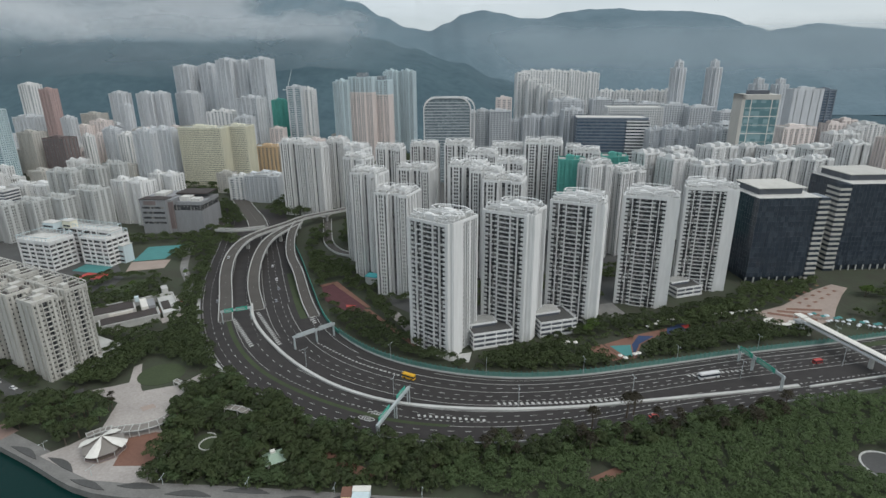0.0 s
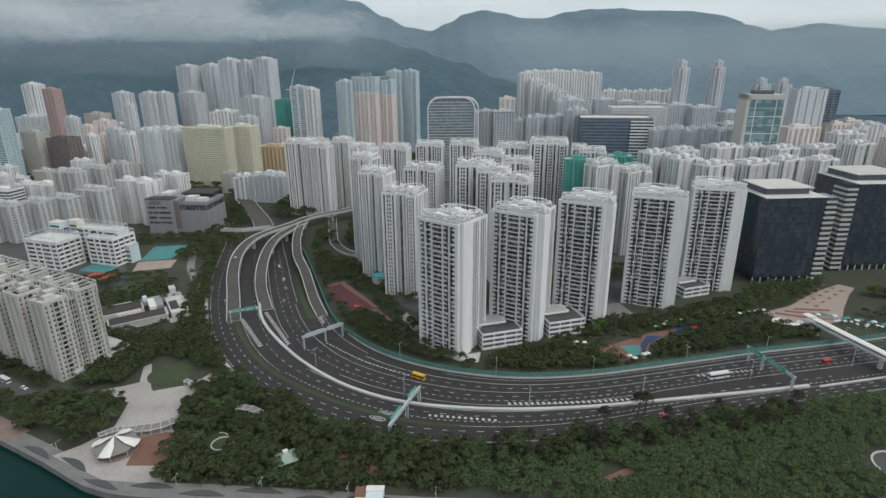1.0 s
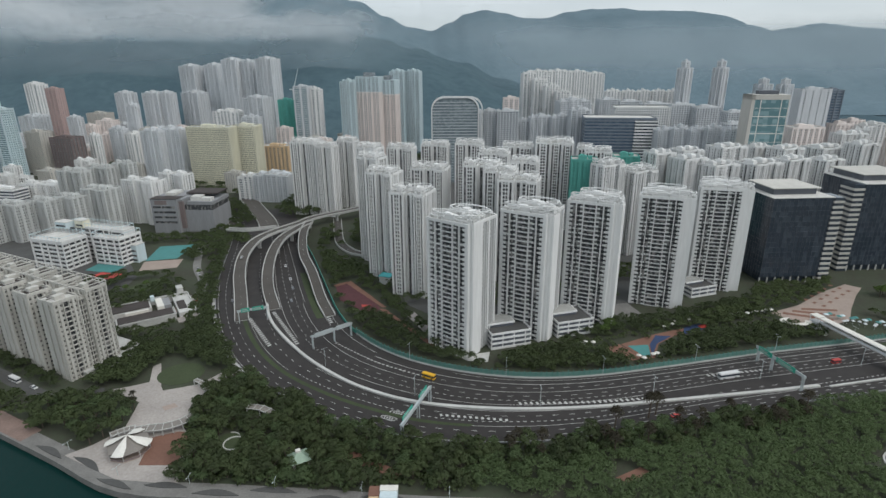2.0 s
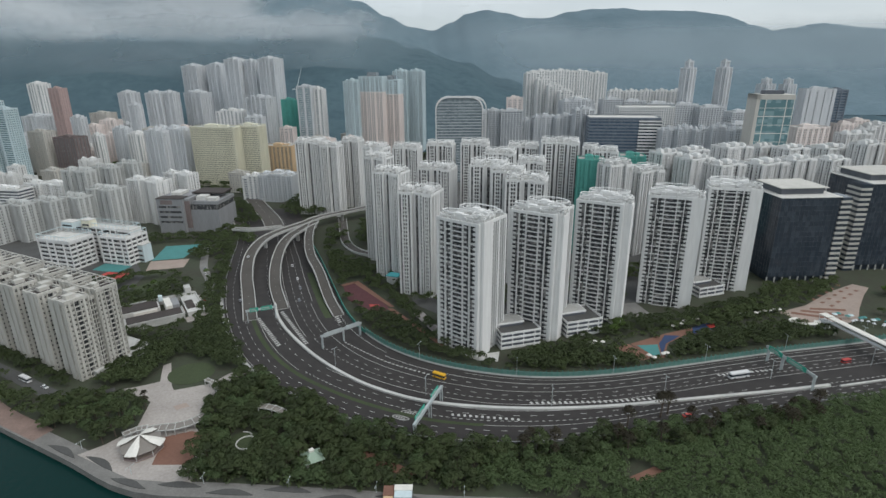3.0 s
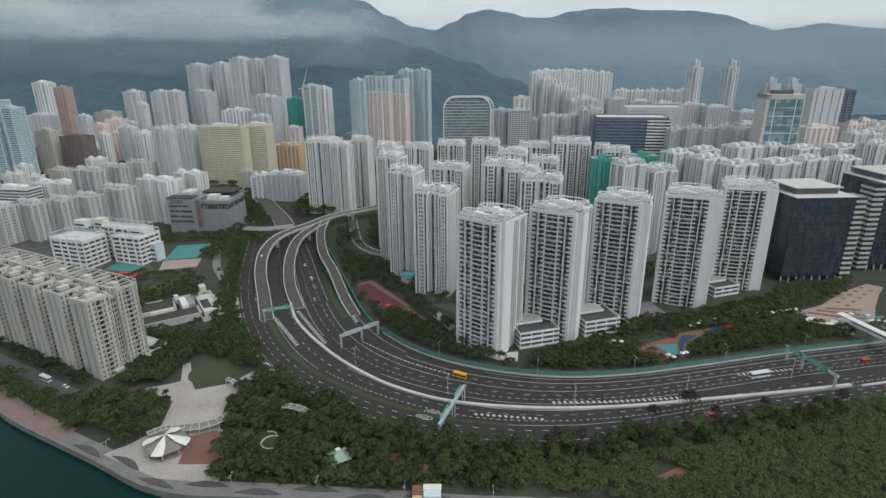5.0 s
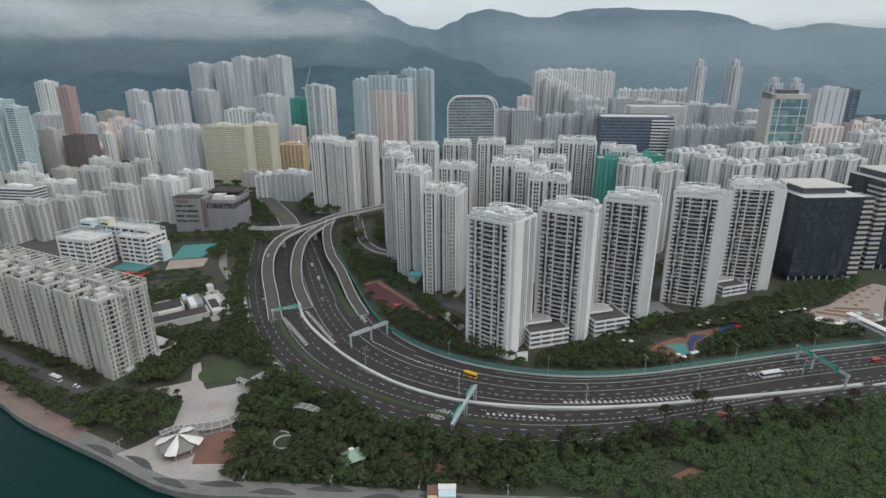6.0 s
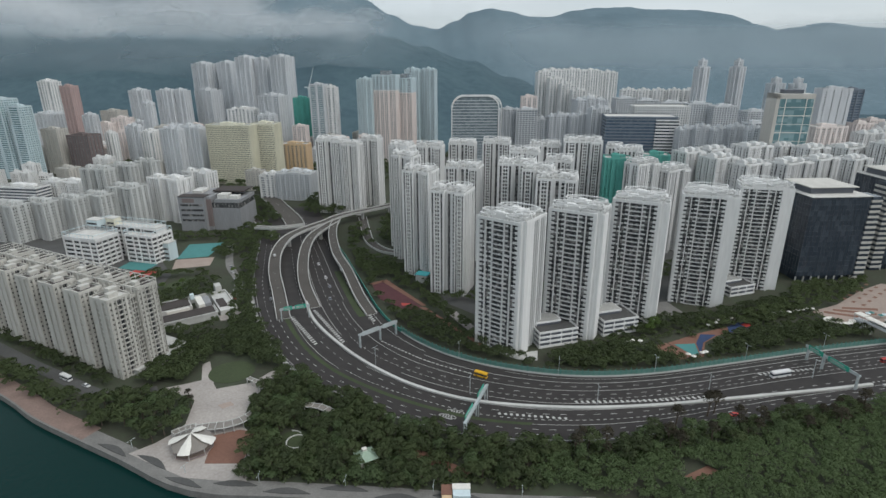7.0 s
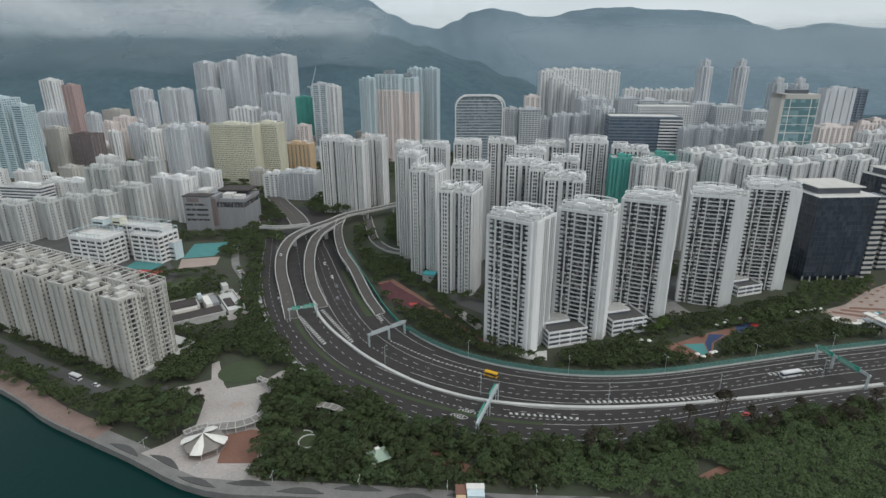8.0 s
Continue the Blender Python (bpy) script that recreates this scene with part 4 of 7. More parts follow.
# small blocks that fill the streets of the old town and of the far quarter
rng = np.random.default_rng(77)
taken = [(o.location.x, o.location.y, max(abs(c[0]) for p in o.children for c in p.bound_box) * 1.0) for o in scene.objects if o.parent is None and o.get("category") and o.children and o.get("kind") != "structure"]
for x0, x1, y0, y1, n, kinds, low, high in ((-700, -350, 830, 1010, 46, ("rose", "beige", "far_pale", "pink", "far_white", "rose", "grey"), 24, 62), (-330, -150, 830, 990, 14, ("far_white", "rose", "beige", "grey"), 22, 48), (440, 700, 640, 860, 26, ("white", "rose", "far_white", "pink", "grey"), 50, 76), (-640, -420, 640, 760, 10, ("white", "beige", "far_white"), 20, 34)):
    made_here = 0
    for _ in range(n * 6):
        x, y, w = rng.uniform(x0, x1), rng.uniform(y0, y1), rng.uniform(15, 26)
        if made_here < n and all(math.hypot(x - a, y - b_) > 0.55 * w + 0.8 * r for a, b_, r in taken):
            raise_towers(kinds[rng.integers(len(kinds))], [(x, y, w, w * rng.uniform(0.6, 0.9), rng.uniform(low, high), rng.uniform(-22, 12))])
            taken.append((x, y, w * 0.5))
            made_here += 1


# ---- single windows of the waterfront towers ----
def window_mesh(w, h):
    """A window frame with a mullion, in one piece round two lights."""
    xs, zs = (0, 0.1, w * 0.5 - 0.05, w * 0.5 + 0.05, w - 0.1, w), (0, 0.1, h - 0.1, h)
    solid = lambda i, j: 0 <= i < 5 and 0 <= j < 3 and not (j == 1 and i in (1, 3))
    vs = [(x, y, z) for y in (-0.07, 0.07) for z in zs for x in xs]
    at = lambda i, j, k: k * 24 + j * 6 + i
    fs = []
    for i in range(5):
        for j in range(3):
            if solid(i, j):
                fs += [(at(i, j, 0), at(i + 1, j, 0), at(i + 1, j + 1, 0), at(i, j + 1, 0)), (at(i, j + 1, 1), at(i + 1, j + 1, 1), at(i + 1, j, 1), at(i, j, 1))]
                for di, dj, p, q in ((-1, 0, (i, j), (i, j + 1)), (1, 0, (i + 1, j + 1), (i + 1, j)), (0, -1, (i + 1, j), (i, j)), (0, 1, (i, j + 1), (i + 1, j + 1))):
                    if not solid(i + di, j + dj):
                        fs.append((at(*p, 0), at(*q, 0), at(*q, 1), at(*p, 1)))
    return mesh_of("window", vs, fs, MAT["aluminium"])


def fit_windows(ob, length, pattern, storey, height, wanted, top):
    plan_ = sum(WIDE[c] for c in pattern)
    k_, s = length / plan_, -29.0
    made = {}
    for c in pattern:
        w = WIDE[c] * k_
        if c in wanted:
            sill = {"W": 0.2, "d": 0.13}.get(c, 0.33) * storey
            if c not in made:
                made[c] = window_mesh(w - 0.1, storey - sill - 0.1)
            for z in np.arange(0, height - 0.6 * storey, storey)[1:top]:
                part("window", made[c], ob).matrix_local = pose(s + 0.05, 0.55, z + sill + 0.05)
        s += w


for ob in [o for o in scene.objects if o.get("group") == "waterfront towers"]:
    units = Boxes()
    rng = np.random.default_rng(len(ob.children) + int(ob.location.x))
    for z in np.arange(2.75, 73, 2.75):
        for s in np.arange(-28, -2.5, 1.7):
            if rng.random() < 0.42:
                units.block(s, s + rng.uniform(0.7, 1.3), -rng.uniform(0.3, 0.6), 0.4, z + rng.uniform(-0.1, 0.3), z + rng.uniform(0.6, 1.0))
    part("ac_unit", units.mesh("ac_unit", MAT["white"]), ob, "pale air conditioners on the facade", "stuff")
    fit_windows(ob, 27.5, FRONT, 2.75, 75, "wW", 28)


# ---- low estate by the shore ----
R_TURN = -27
for i in range(6):
    px, py = -206 - 23 * i * math.cos(radians(R_TURN)), 251 - 23 * i * math.sin(radians(R_TURN))
    side, face = "|s#s|b|s#s|", "##|s|#"
    ob = tower("estate_block", pose(px, py, 0, 0, 0, R_TURN), [(-17, -8, 1.5, 26, 43), (-8, 0, 0, 12, 44.5), (-8, -1.5, 12, 16, 42, ["b", "b|b", "b", "b"]), (-9, 0.5, 16, 27, 45.5), (-22, -17, 7, 24, 42)], 2.7,
               [face, side, "#w#", "#w#w|w#"], "cream", "glass", "weathered off-white estate block with paired windows", "housing block", "shore estate blocks", roof="pale_roof" if i == 0 else "roofing", plant=False, panel="panel_grey")
    patch, walk_frame = Boxes(), Boxes()
    patch.block(-15.5, -8.6, 5, 24, 43.1, 43.35)
    if i:
        patch.block(-7.2, -0.8, 1.2, 10.5, 44.6, 44.8)
    patch.block(-8.2, -0.3, 20.5, 26, 45.6, 45.8)
    part("roof_covering", patch.mesh("roof_covering", MAT["dark_roof"]), ob, "dark stained roof covering", "stuff")
    for y in (13, 27.5):
        walk_frame.block(-22, 0.5, y - 0.2, y + 0.2, 47.6, 48.0)
    for x in (-22, -17, -11.5, -6, 0.1):
        walk_frame.block(x, x + 0.35, 12.8, 27.7, 47.6, 47.95)
        for y in (12.9, 27.3):
            walk_frame.block(x, x + 0.35, y, y + 0.35, 42, 47.6)
    part("roof_frame", walk_frame.mesh("roof_frame", MAT["cream"]), ob, "open concrete beams over the roof")
    for x0, x1, y0, y1, z0, z1, kind in ((-14.5, -10.5, 8, 14, 43, 46.4, "lift_house"), (-6.5, -3.2, 3, 8, 44.5, 46.8, "water_tank"), (-7, -2.5, 17.5, 20.2, 45.5, 48.2, "stair_house")):
        room_box = Boxes()
        room_box.block(x0, x1, y0, y1, z0, z1)
        part(kind, room_box.mesh(kind, MAT["cream"]), ob)
podium = thing("podium", pose(-206, 251, 0, 0, 0, R_TURN), "low concrete podium with railing under the estate", "podium")
b = Boxes()
b.block(-140, 3, 6, 40, 0, 3.0)
b.block(-10, 9, 14, 33, 0, 3.2)
part("deck", b.mesh("deck", MAT["concrete"]), podium)
b = Boxes()
for a, c, d, e in ((-10, 9, 13.7, 14.1), (8.8, 9.2, 14, 33)):
    b.block(a, c, d, e, 3.2, 4.3)
part("parapet", b.mesh("parapet", MAT["kerb"]), podium)


# ---- car parks between the waterfront towers ----
def car_park(x, y, turn, w, d, levels, label):
    ob = thing("car_park", pose(x, y, 0, 0, 0, turn), label, "car park", "car parks between towers")
    dark, bands = Boxes(), Boxes()
    dark.block(0.5, w - 0.5, 0.5, d - 0.5, 0, levels * 3 - 0.3)
    for k in range(levels + 1):
        bands.block(0, w, 0, d, 3 * k + 0.2 - 0.2 * (k == 0), 3 * k + 0.5)
        for q in ((0, w, 0, 0.3), (w - 0.3, w, 0, d), (0, 0.3, 0, d), (0, w, d - 0.3, d)):
            bands.block(*q, 3 * k + 0.5, 3 * k + 1.5)
    for k in range(int(w // 7) + 1):
        bands.block(7 * k, 7 * k + 0.5, 0.1, 0.6, 0, levels * 3)
    part("interior", dark.mesh("interior", MAT["dark"]), ob)
    each("band", bands, MAT["white"], ob)
    b = Boxes()
    b.block(w * 0.05, w * 0.7, d * 0.45, d * 0.95, levels * 3 + 0.5, levels * 3 + 2.2)
    part("ramp_house", b.mesh("ramp_house", MAT["dark"]), ob)
    b = Boxes()
    b.block(w * 0.03, w * 0.72, d * 0.43, d * 0.97, levels * 3 + 2.2, levels * 3 + 3.3)
    part("upper_band", b.mesh("upper_band", MAT["white"]), ob)
    b = Boxes()
    b.block(w * 0.05, w * 0.7, d * 0.45, d * 0.95, levels * 3 + 3.3, levels * 3 + 3.4)
    part("upper_roof", b.mesh("upper_roof", MAT["roofing"]), ob)
    b = Boxes()
    b.block(0.6, w - 0.6, 0.6, d - 0.6, levels * 3 + 0.5, levels * 3 + 0.62)
    part("roof_deck", b.mesh("roof_deck", MAT["street"]), ob)


car_park(17, 281, 16, 25, 20, 3, "white banded car park between two towers")
car_park(58, 295, 16, 24, 20, 3, "white banded car park with stepped deck")
car_park(163, 352, 18, 22, 16, 2, "low beige car park at a tower's foot")


# ---- dark glazed offices ----
def office(x, y, turn, wings, label, wall="dark", glass="glass_office", pat=("W|W|", "|WWW|", "W|", "|WW|"), storey=3.9, stair=None, roof="pale_roof"):
    ob = tower("office_block", pose(x, y, 0, 0, 0, turn), wings, storey, list(pat), wall, glass, label, "office block", "offices", True, roof, plant=False)
    if stair:
        b, g_ = Boxes(), Boxes()
        x0, x1, y0, y1, h = stair
        g_.block(x0 + 0.3, x1 - 0.3, y0 + 0.3, y1, 0, h)
        for k in range(int(h / 3.9)):
            b.block(x0, x1, y0, y1, 3.9 * k + 1.6, 3.9 * k + 3.6)
        part("stair_tower", g_.mesh("stair_tower", MAT["glass_office"]), ob)
        each("stair_band", b, MAT["white"], ob)
    return ob


def glass_office(x, y, turn, w, d, h, label, stair):
    """Curtain walls with thin mullions and a heavy pale roof edge."""
    ob = thing("office_block", pose(x, y, 0, 0, 0, turn), label, "office block", "dark glazed offices")
    core, fins, rim = Boxes(), Boxes(), Boxes()
    core.block(0, w, 0, d, 4.5, h)
    core.block(2, w - 2, 2, d - 2, 0, 4.5)
    for k in range(1, int((h - 4) / 3.9)):
        fins.block(-0.07, w + 0.07, -0.07, d + 0.07, 4.4 + 3.9 * k, 4.5 + 3.9 * k)
    for k in range(int(w / 3) + 1):
        fins.block(3 * k - 0.04, 3 * k + 0.04, -0.12, 0.05, 4.5, h)
    for k in range(int(d / 3) + 1):
        fins.block(w - 0.05, w + 0.12, 3 * k - 0.04, 3 * k + 0.04, 4.5, h)
        fins.block(-0.12, 0.05, 3 * k - 0.04, 3 * k + 0.04, 4.5, h)
    rim.block(-0.6, w + 0.6, -0.6, d + 0.6, h, h + 0.5)
    part("curtain_wall", core.mesh("curtain_wall", MAT["glass_office"]), ob)
    part("mullion", fins.mesh("mullion", MAT["dark"]), ob)
    part("roof", rim.mesh("roof", MAT["pale_roof"]), ob)
    top, plant_ = Boxes(), Boxes()
    top.block(w * 0.12, w * 0.85, d * 0.25, d * 0.95, h + 0.5, h + 5)
    plant_.block(w * 0.08, w * 0.9, d * 0.2, d, h + 5, h + 5.6)
    part("plant_room", top.mesh("plant_room", MAT["dark"]), ob)
    part("plant_roof", plant_.mesh("plant_roof", MAT["cream"]), ob)
    x0, x1, y0, y1 = stair
    g_, b = Boxes(), Boxes()
    g_.block(x0 + 0.3, x1 - 0.3, y0 + 0.3, y1 - 0.3, 0, h)
    for k in range(int(h / 3.9)):
        b.block(x0, x1, y0, y1, 3.9 * k + 2.0, 3.9 * k + 3.8)
    part("stair_tower", g_.mesh("stair_tower", MAT["glass_office"]), ob)
    each("stair_band", b, MAT["beige"], ob)
    legs = Boxes()
    for k in range(int(w / 6) + 1):
        legs.block(6 * k, 6 * k + 0.8, 0.2, 1.0, 0, 4.5)
    each("column", legs, MAT["concrete"], ob)
    return ob


glass_office(225, 379, 3, 44, 40, 64.5, "dark blue-black glazed office block with pale roof", (44, 52, -1.0, 14))
glass_office(307, 403, 3, 50, 45, 69, "dark glazed office block with banded stair tower", (-9, -0.5, -0.5, 14))
# mid-distance landmarks
office(172, 716, -8, [(0, 88, 0, 40, 88)], "dark blue office block with white floor bands", "blue_band", "glass_blue", ("WWWW", "W|W|", "W", "W"), 4.0, stair=(62, 90, -1.5, 30, 86))
office(228, 775, -6, [(0, 74, 0, 30, 96)], "white gridded building behind the dark office", "white", "glass_far", ("#w#w", "#w", "#w", "#w"), 3.4)
glass_tower = thing("office_tower", pose(321, 606, 0, 0, 0, -6), "teal glazed office tower in a brown stone frame", "office tower")
for nm, mt, blocks in (("curtain_wall", "glass_teal", ((3.5, 38.5, 0.4, 24, 0, 117),)), ("stone_frame", "beige", ((0, 3.5, 0, 24.4, 0, 122), (0, 39, 0, 24.4, 117, 122))), ("mullion", "canvas", tuple((3.5, 38.8, 0.1, 0.6, 9 * k, 9 * k + (0.8 if k % 2 else 0.4)) for k in range(1, 13)) + tuple((x, x + 0.7, 0.05, 0.6, 0, 117) for x in (9.5, 30.5, 38.1))), ("plant_room", "dark", ((10, 30, 8, 18, 122, 126),))):
    b = Boxes()
    for q in blocks:
        b.block(*q)
    part(nm, b.mesh(nm, MAT[mt]), glass_tower)


def arched_tower(x, y, turn, w, d, h):
    """A glass slab framed by a rounded white arch."""
    ob = thing("arched_office", pose(x, y, 0, 0, 0, turn), "grey glass slab framed by a rounded white arch", "office tower")
    r, steps = 16.0, 8
    outline = [(0.0, 0.0), (0.0, h - r)] + [(r - r * math.cos(k * math.pi / 2 / steps), h - r + r * math.sin(k * math.pi / 2 / steps)) for k in range(1, steps + 1)]
    outline += [(w - p, q) for p, q in reversed(outline)]
    def prism(points, y0, y1):
        n = len(points)
        vs = [(p, y0, q) for p, q in points] + [(p, y1, q) for p, q in points]
        return vs, [tuple(range(n))[::-1], tuple(range(n, 2 * n))] + [(i, (i + 1) % n, n + (i + 1) % n, n + i) for i in range(n)]
    part("glazing", mesh_of("glazing", *prism(outline, 1.0, d), MAT["glass_grey"]), ob)
    way = np.array([(p, q) for p, q in outline])
    vs, fs = [], []
    for p, q in outline:
        a = np.array((p - w / 2, q - h * 0.45))
        a /= np.linalg.norm(a)
        vs += [(p + a[0] * 1.2, -0.6, q + a[1] * 1.2), (p - a[0] * 1.2, -0.6, q - a[1] * 1.2), (p - a[0] * 1.2, 2.0, q - a[1] * 1.2), (p + a[0] * 1.2, 2.0, q + a[1] * 1.2)]
    for i in range(len(outline) - 1):
        for j in range(4):
            fs.append((4 * i + j, 4 * i + (j + 1) % 4, 4 * i + 4 + (j + 1) % 4, 4 * i + 4 + j))
    part("arch", mesh_of("arch", vs, fs, MAT["white"]), ob)
    bands = Boxes()
    for k in range(1, int(h / 3.8)):
        z = 3.8 * k
        cut = 0 if z < h - r else r - math.sqrt(max(0, r * r - (z - h + r) ** 2))
        bands.block(cut + 0.5, w - cut - 0.5, 0.55, 1.2, z, z + 0.6)
    each("floor_band", bands, MAT["grey"], ob)
    back_ = mesh_of("rear_frame", [(v[0] + 7, v[1] + d - 1, v[2] - 2) for v in vs], fs, MAT["white"])
    part("rear_frame", back_, ob)


arched_tower(-24, 745, 0, 62, 34, 113)


# ---- library, school and club by the expressway ----
lib = thing("market_building", pose(-293, 517, 0, 0, 0, -4), "grey municipal building with flat roofs and dark bands", "municipal building")
for nm, mt, blocks in (("wall", "mid_grey", ((0, 26, 0, 40, 0, 34), (26, 30, 4, 40, 0, 33), (30, 58, 6, 44, 0, 22), (32, 58, 8, 44, 27, 30))), ("glazing", "glass", ((30.4, 57.6, 6.4, 43, 22, 27), (2, 24, -0.15, 0.2, 10, 12), (2, 24, -0.15, 0.2, 15, 17), (2, 24, -0.15, 0.2, 20, 22), (2, 24, -0.15, 0.2, 25, 27))), ("dark_panel", "brown", ((25.8, 30.2, 3.7, 6, 4, 31), (4, 16, -0.2, 0.3, 28.5, 32.5))), ("roof", "dark_roof", ((24, 56, 24, 46, 34, 35.2), (-0.5, 26.5, -0.5, 12, 34, 34.4))), ("plant_room", "pale_roof", ((34, 44, 12, 22, 30, 34), (46, 55, 10, 18, 30, 33), (8, 18, 14, 30, 34.4, 37)))):
    b = Boxes()
    for q in blocks:
        b.block(*q)
    each(nm, b, MAT[mt], lib)


def school_block(x, y, turn, w, d, h, label):
    ob = tower("school_block", pose(x, y, 0, 0, 0, turn), [(0, w, 0, d, h)], 3.6, ["|WWW|WW", "|WW", "|w", "|WW"], "white", "glass", label, "school", "school blocks", True, "pale_roof", plant=False, wall_kind="stuff")
    b = Boxes()
    for k in range(int(w / 4) + 1):
        for yy in (0, d):
            b.block(4 * k - 0.15, 4 * k + 0.15, yy - 0.15, yy + 0.15, h, h + 4)
    b.block(0, w, -0.2, 0.2, h + 3.6, h + 4)
    b.block(0, w, d - 0.2, d + 0.2, h + 3.6, h + 4)
    b.block(-0.2, 0.2, 0, d, h + 3.6, h + 4)
    b.block(w - 0.2, w + 0.2, 0, d, h + 3.6, h + 4)
    part("roof_frame", b.mesh("roof_frame", MAT["pale_blue"]), ob)
    return ob


school_block(-345, 424, -18, 34, 22, 24, "white school block with open corridors and roof frame")
school_block(-300, 432, -18, 28, 22, 23, "white school block with rounded roof structures")
school_block(-332, 452, -18, 60, 12, 27, "long white school block with pale blue roof frame")
for pts, m, label in (([(-268, 474), (-262, 436), (-238, 442), (-238, 480)], "teal", "turquoise school sports court"), ([(-300, 415), (-275, 408), (-272, 424), (-298, 430)], "teal", "turquoise school playground"), ([(-288, 400), (-268, 395), (-264, 407), (-284, 411)], "red", "red running surface of the school"), ([(-262, 434), (-232, 440), (-228, 420), (-255, 412)], "tan", "sandy paved school terrace")):
    tagged(new("sports_court", slab("sports_court", pts, 0.0, 0.12, MAT[m])), label, "court", kind="structure")

club = thing("club_house", pose(-200, 330, 0, 0, 0, 33), "low club house with dark tiled roofs round a court", "club house")
for nm, mt, blocks in (("wall", "kerb", ((-30, -2, 6, 20, 0, 4.2), (-24, 10, -14, -1, 0, 4.0), (12, 22, -12, 20, 0, 3.6), (-30, 22, 19.8, 20.4, 0, 5.2), (-24, 10, -14.4, -13.8, 4.0, 4.9), (9.8, 10.4, -14, -1, 4.0, 4.9), (-30.4, -29.8, 6, 20, 4.2, 5.2), (16, 20, 20, 27, 0, 8.5), (22, 22.6, -12, 20, 0, 4.8))),
                       ("roof", "dark_roof", ((-29, -3, 7, 19, 4.2, 5.0), (-23, 9, -13, -2, 4.0, 4.7), (13, 18, -6, 8, 3.6, 4.2))),
                       ("court_paving", "brick", ((-22, 12, -1, 6, 0.1, 0.3),)), ("court_roof", "canvas", ((1, 5, -1, 15, 0.3, 6.4), (-18, -4, 3.8, 5.2, 0.3, 4.2))), ("glazed_roof", "mid_grey", ((5, 9.5, 1, 14, 0.3, 5.6),)), ("sail_roof", "pale_blue", ((-1.5, 1.0, 14, 17, 5.0, 8.5),)), ("terrace", "paving", ((10, 24, -20, -12, 0, 0.5), (18, 26, 12, 22, 0, 0.6)))):
    b = Boxes()
    for q in blocks:
        b.block(*q)
    each(nm, b, MAT[mt], club)

for x, y, w, d, z0, h, m, label in ((-322, 447, 9, 7, 27, 6, "yellow", "yellow roof room of the school"), (-338, 446, 12, 8, 27, 5, "pale_blue", "pale blue roof room of the school"), (-286, 436, 14, 10, 23, 5, "white", "white roof hall of the school"), (-272, 434, 7, 9, 0, 15, "pale_blue", "pale blue stair block of the school")):
    ob = thing("school_block", pose(x, y, z0, 0, 0, -18), label, "school", "school blocks")
    b = Boxes()
    b.block(0, w, 0, d, 0, h)
    part("wall", b.mesh("wall", MAT[m]), ob)
    b = Boxes()
    b.block(-0.3, w + 0.3, -0.3, d + 0.3, h, h + 0.4)
    part("roof", b.mesh("roof", MAT["pale_roof"]), ob)
    b = Boxes()
    for k in range(max(1, int(h / 4))):
        b.block(0.8, w - 0.8, -0.08, 0.1, 4 * k + 1.2, 4 * k + 2.8)
    part("window_band", b.mesh("window_band", MAT["glass"]), ob)


# ---- park paving, promenade and streets ----
def paved(name, points, z, material, label, category="paving"):
    return tagged(new(name, slab(name, points, -0.05, z, MAT[material])), label, category, kind="structure")


paved("plaza", [(-181, 243), (-171, 247), (-165, 250), (-171, 266), (-168, 269), (-157, 246), (-154, 242), (-137, 248), (-131, 240), (-133, 228), (-132, 214), (-120, 200), (-117, 176), (-143, 179), (-161, 187.5), (-173, 193.5), (-165, 200), (-157, 211), (-161, 232)], 0.10, "paving", "pale granite plaza in the shore park")
paved("lawn", [(-152 + 12 * math.cos(a * 0.2618), 258 + 11 * math.sin(a * 0.2618)) for a in range(24)], 0.13, "grass", "dull green lawn beside the plaza", "lawn")
paved("brick_court", [(-138, 187), (-141, 205), (-131, 209), (-121, 207), (-123, 187)], 0.15, "brick", "red-brown brick court beside the tent")
paved("park_path", [(-137, 249), (-131, 258), (-124, 262), (-122, 258), (-128, 252), (-133, 243)], 0.12, "paving", "pale path into the trees", "path")
for pts in ([(-148, 228), (-143, 231), (-140, 228), (-145, 225)],):
    paved("paving_inset", pts, 0.12, "tan", "square tan inset in the plaza")
paved("lawn", [(-104 + 7.5 * math.cos(a * 0.3927), 202 + 6.5 * math.sin(a * 0.3927)) for a in range(16)], 0.10, "grass", "small green lawn in a clearing of the wood", "lawn")
arc = np.array([(-103 + 4.4 * math.cos(a), 200.5 + 4.4 * math.sin(a), 0.1) for a in np.linspace(1.2, 5.2, 22)])
tagged(new("garden_kerb", sweep("garden_kerb", arc, [(-0.25, 0), (-0.25, 0.4), (0.25, 0.4), (0.25, 0)], MAT["kerb"])), "pale curved kerb in the wood's clearing", "kerb", kind="structure")
arc = np.array([(-107 + 1.4 * k - 0.1 * k * k, 208 - 0.25 * k * k * 0.3, 0.1) for k in range(6)])
tagged(new("garden_kerb", sweep("garden_kerb", arc, [(-0.2, 0), (-0.2, 0.35), (0.2, 0.35), (0.2, 0)], MAT["kerb"])), "short pale kerb beside the small lawn", "kerb", kind="structure")
prom = resample(SHORE[(SHORE[:, 0] > -330) & (SHORE[:, 0] < 20)], 120)
inner_prom = prom - side_of(prom) * 8.0
cut = int(np.argmin(np.abs(prom[:, 0] + 200)))
tagged(new("promenade", strip("promenade", prom[:cut + 1], inner_prom[:cut + 1] + side_of(prom)[:cut + 1] * -2, 0.07, MAT["promenade_brick"])), "red-brown brick promenade along the sea wall", "promenade", kind="structure")
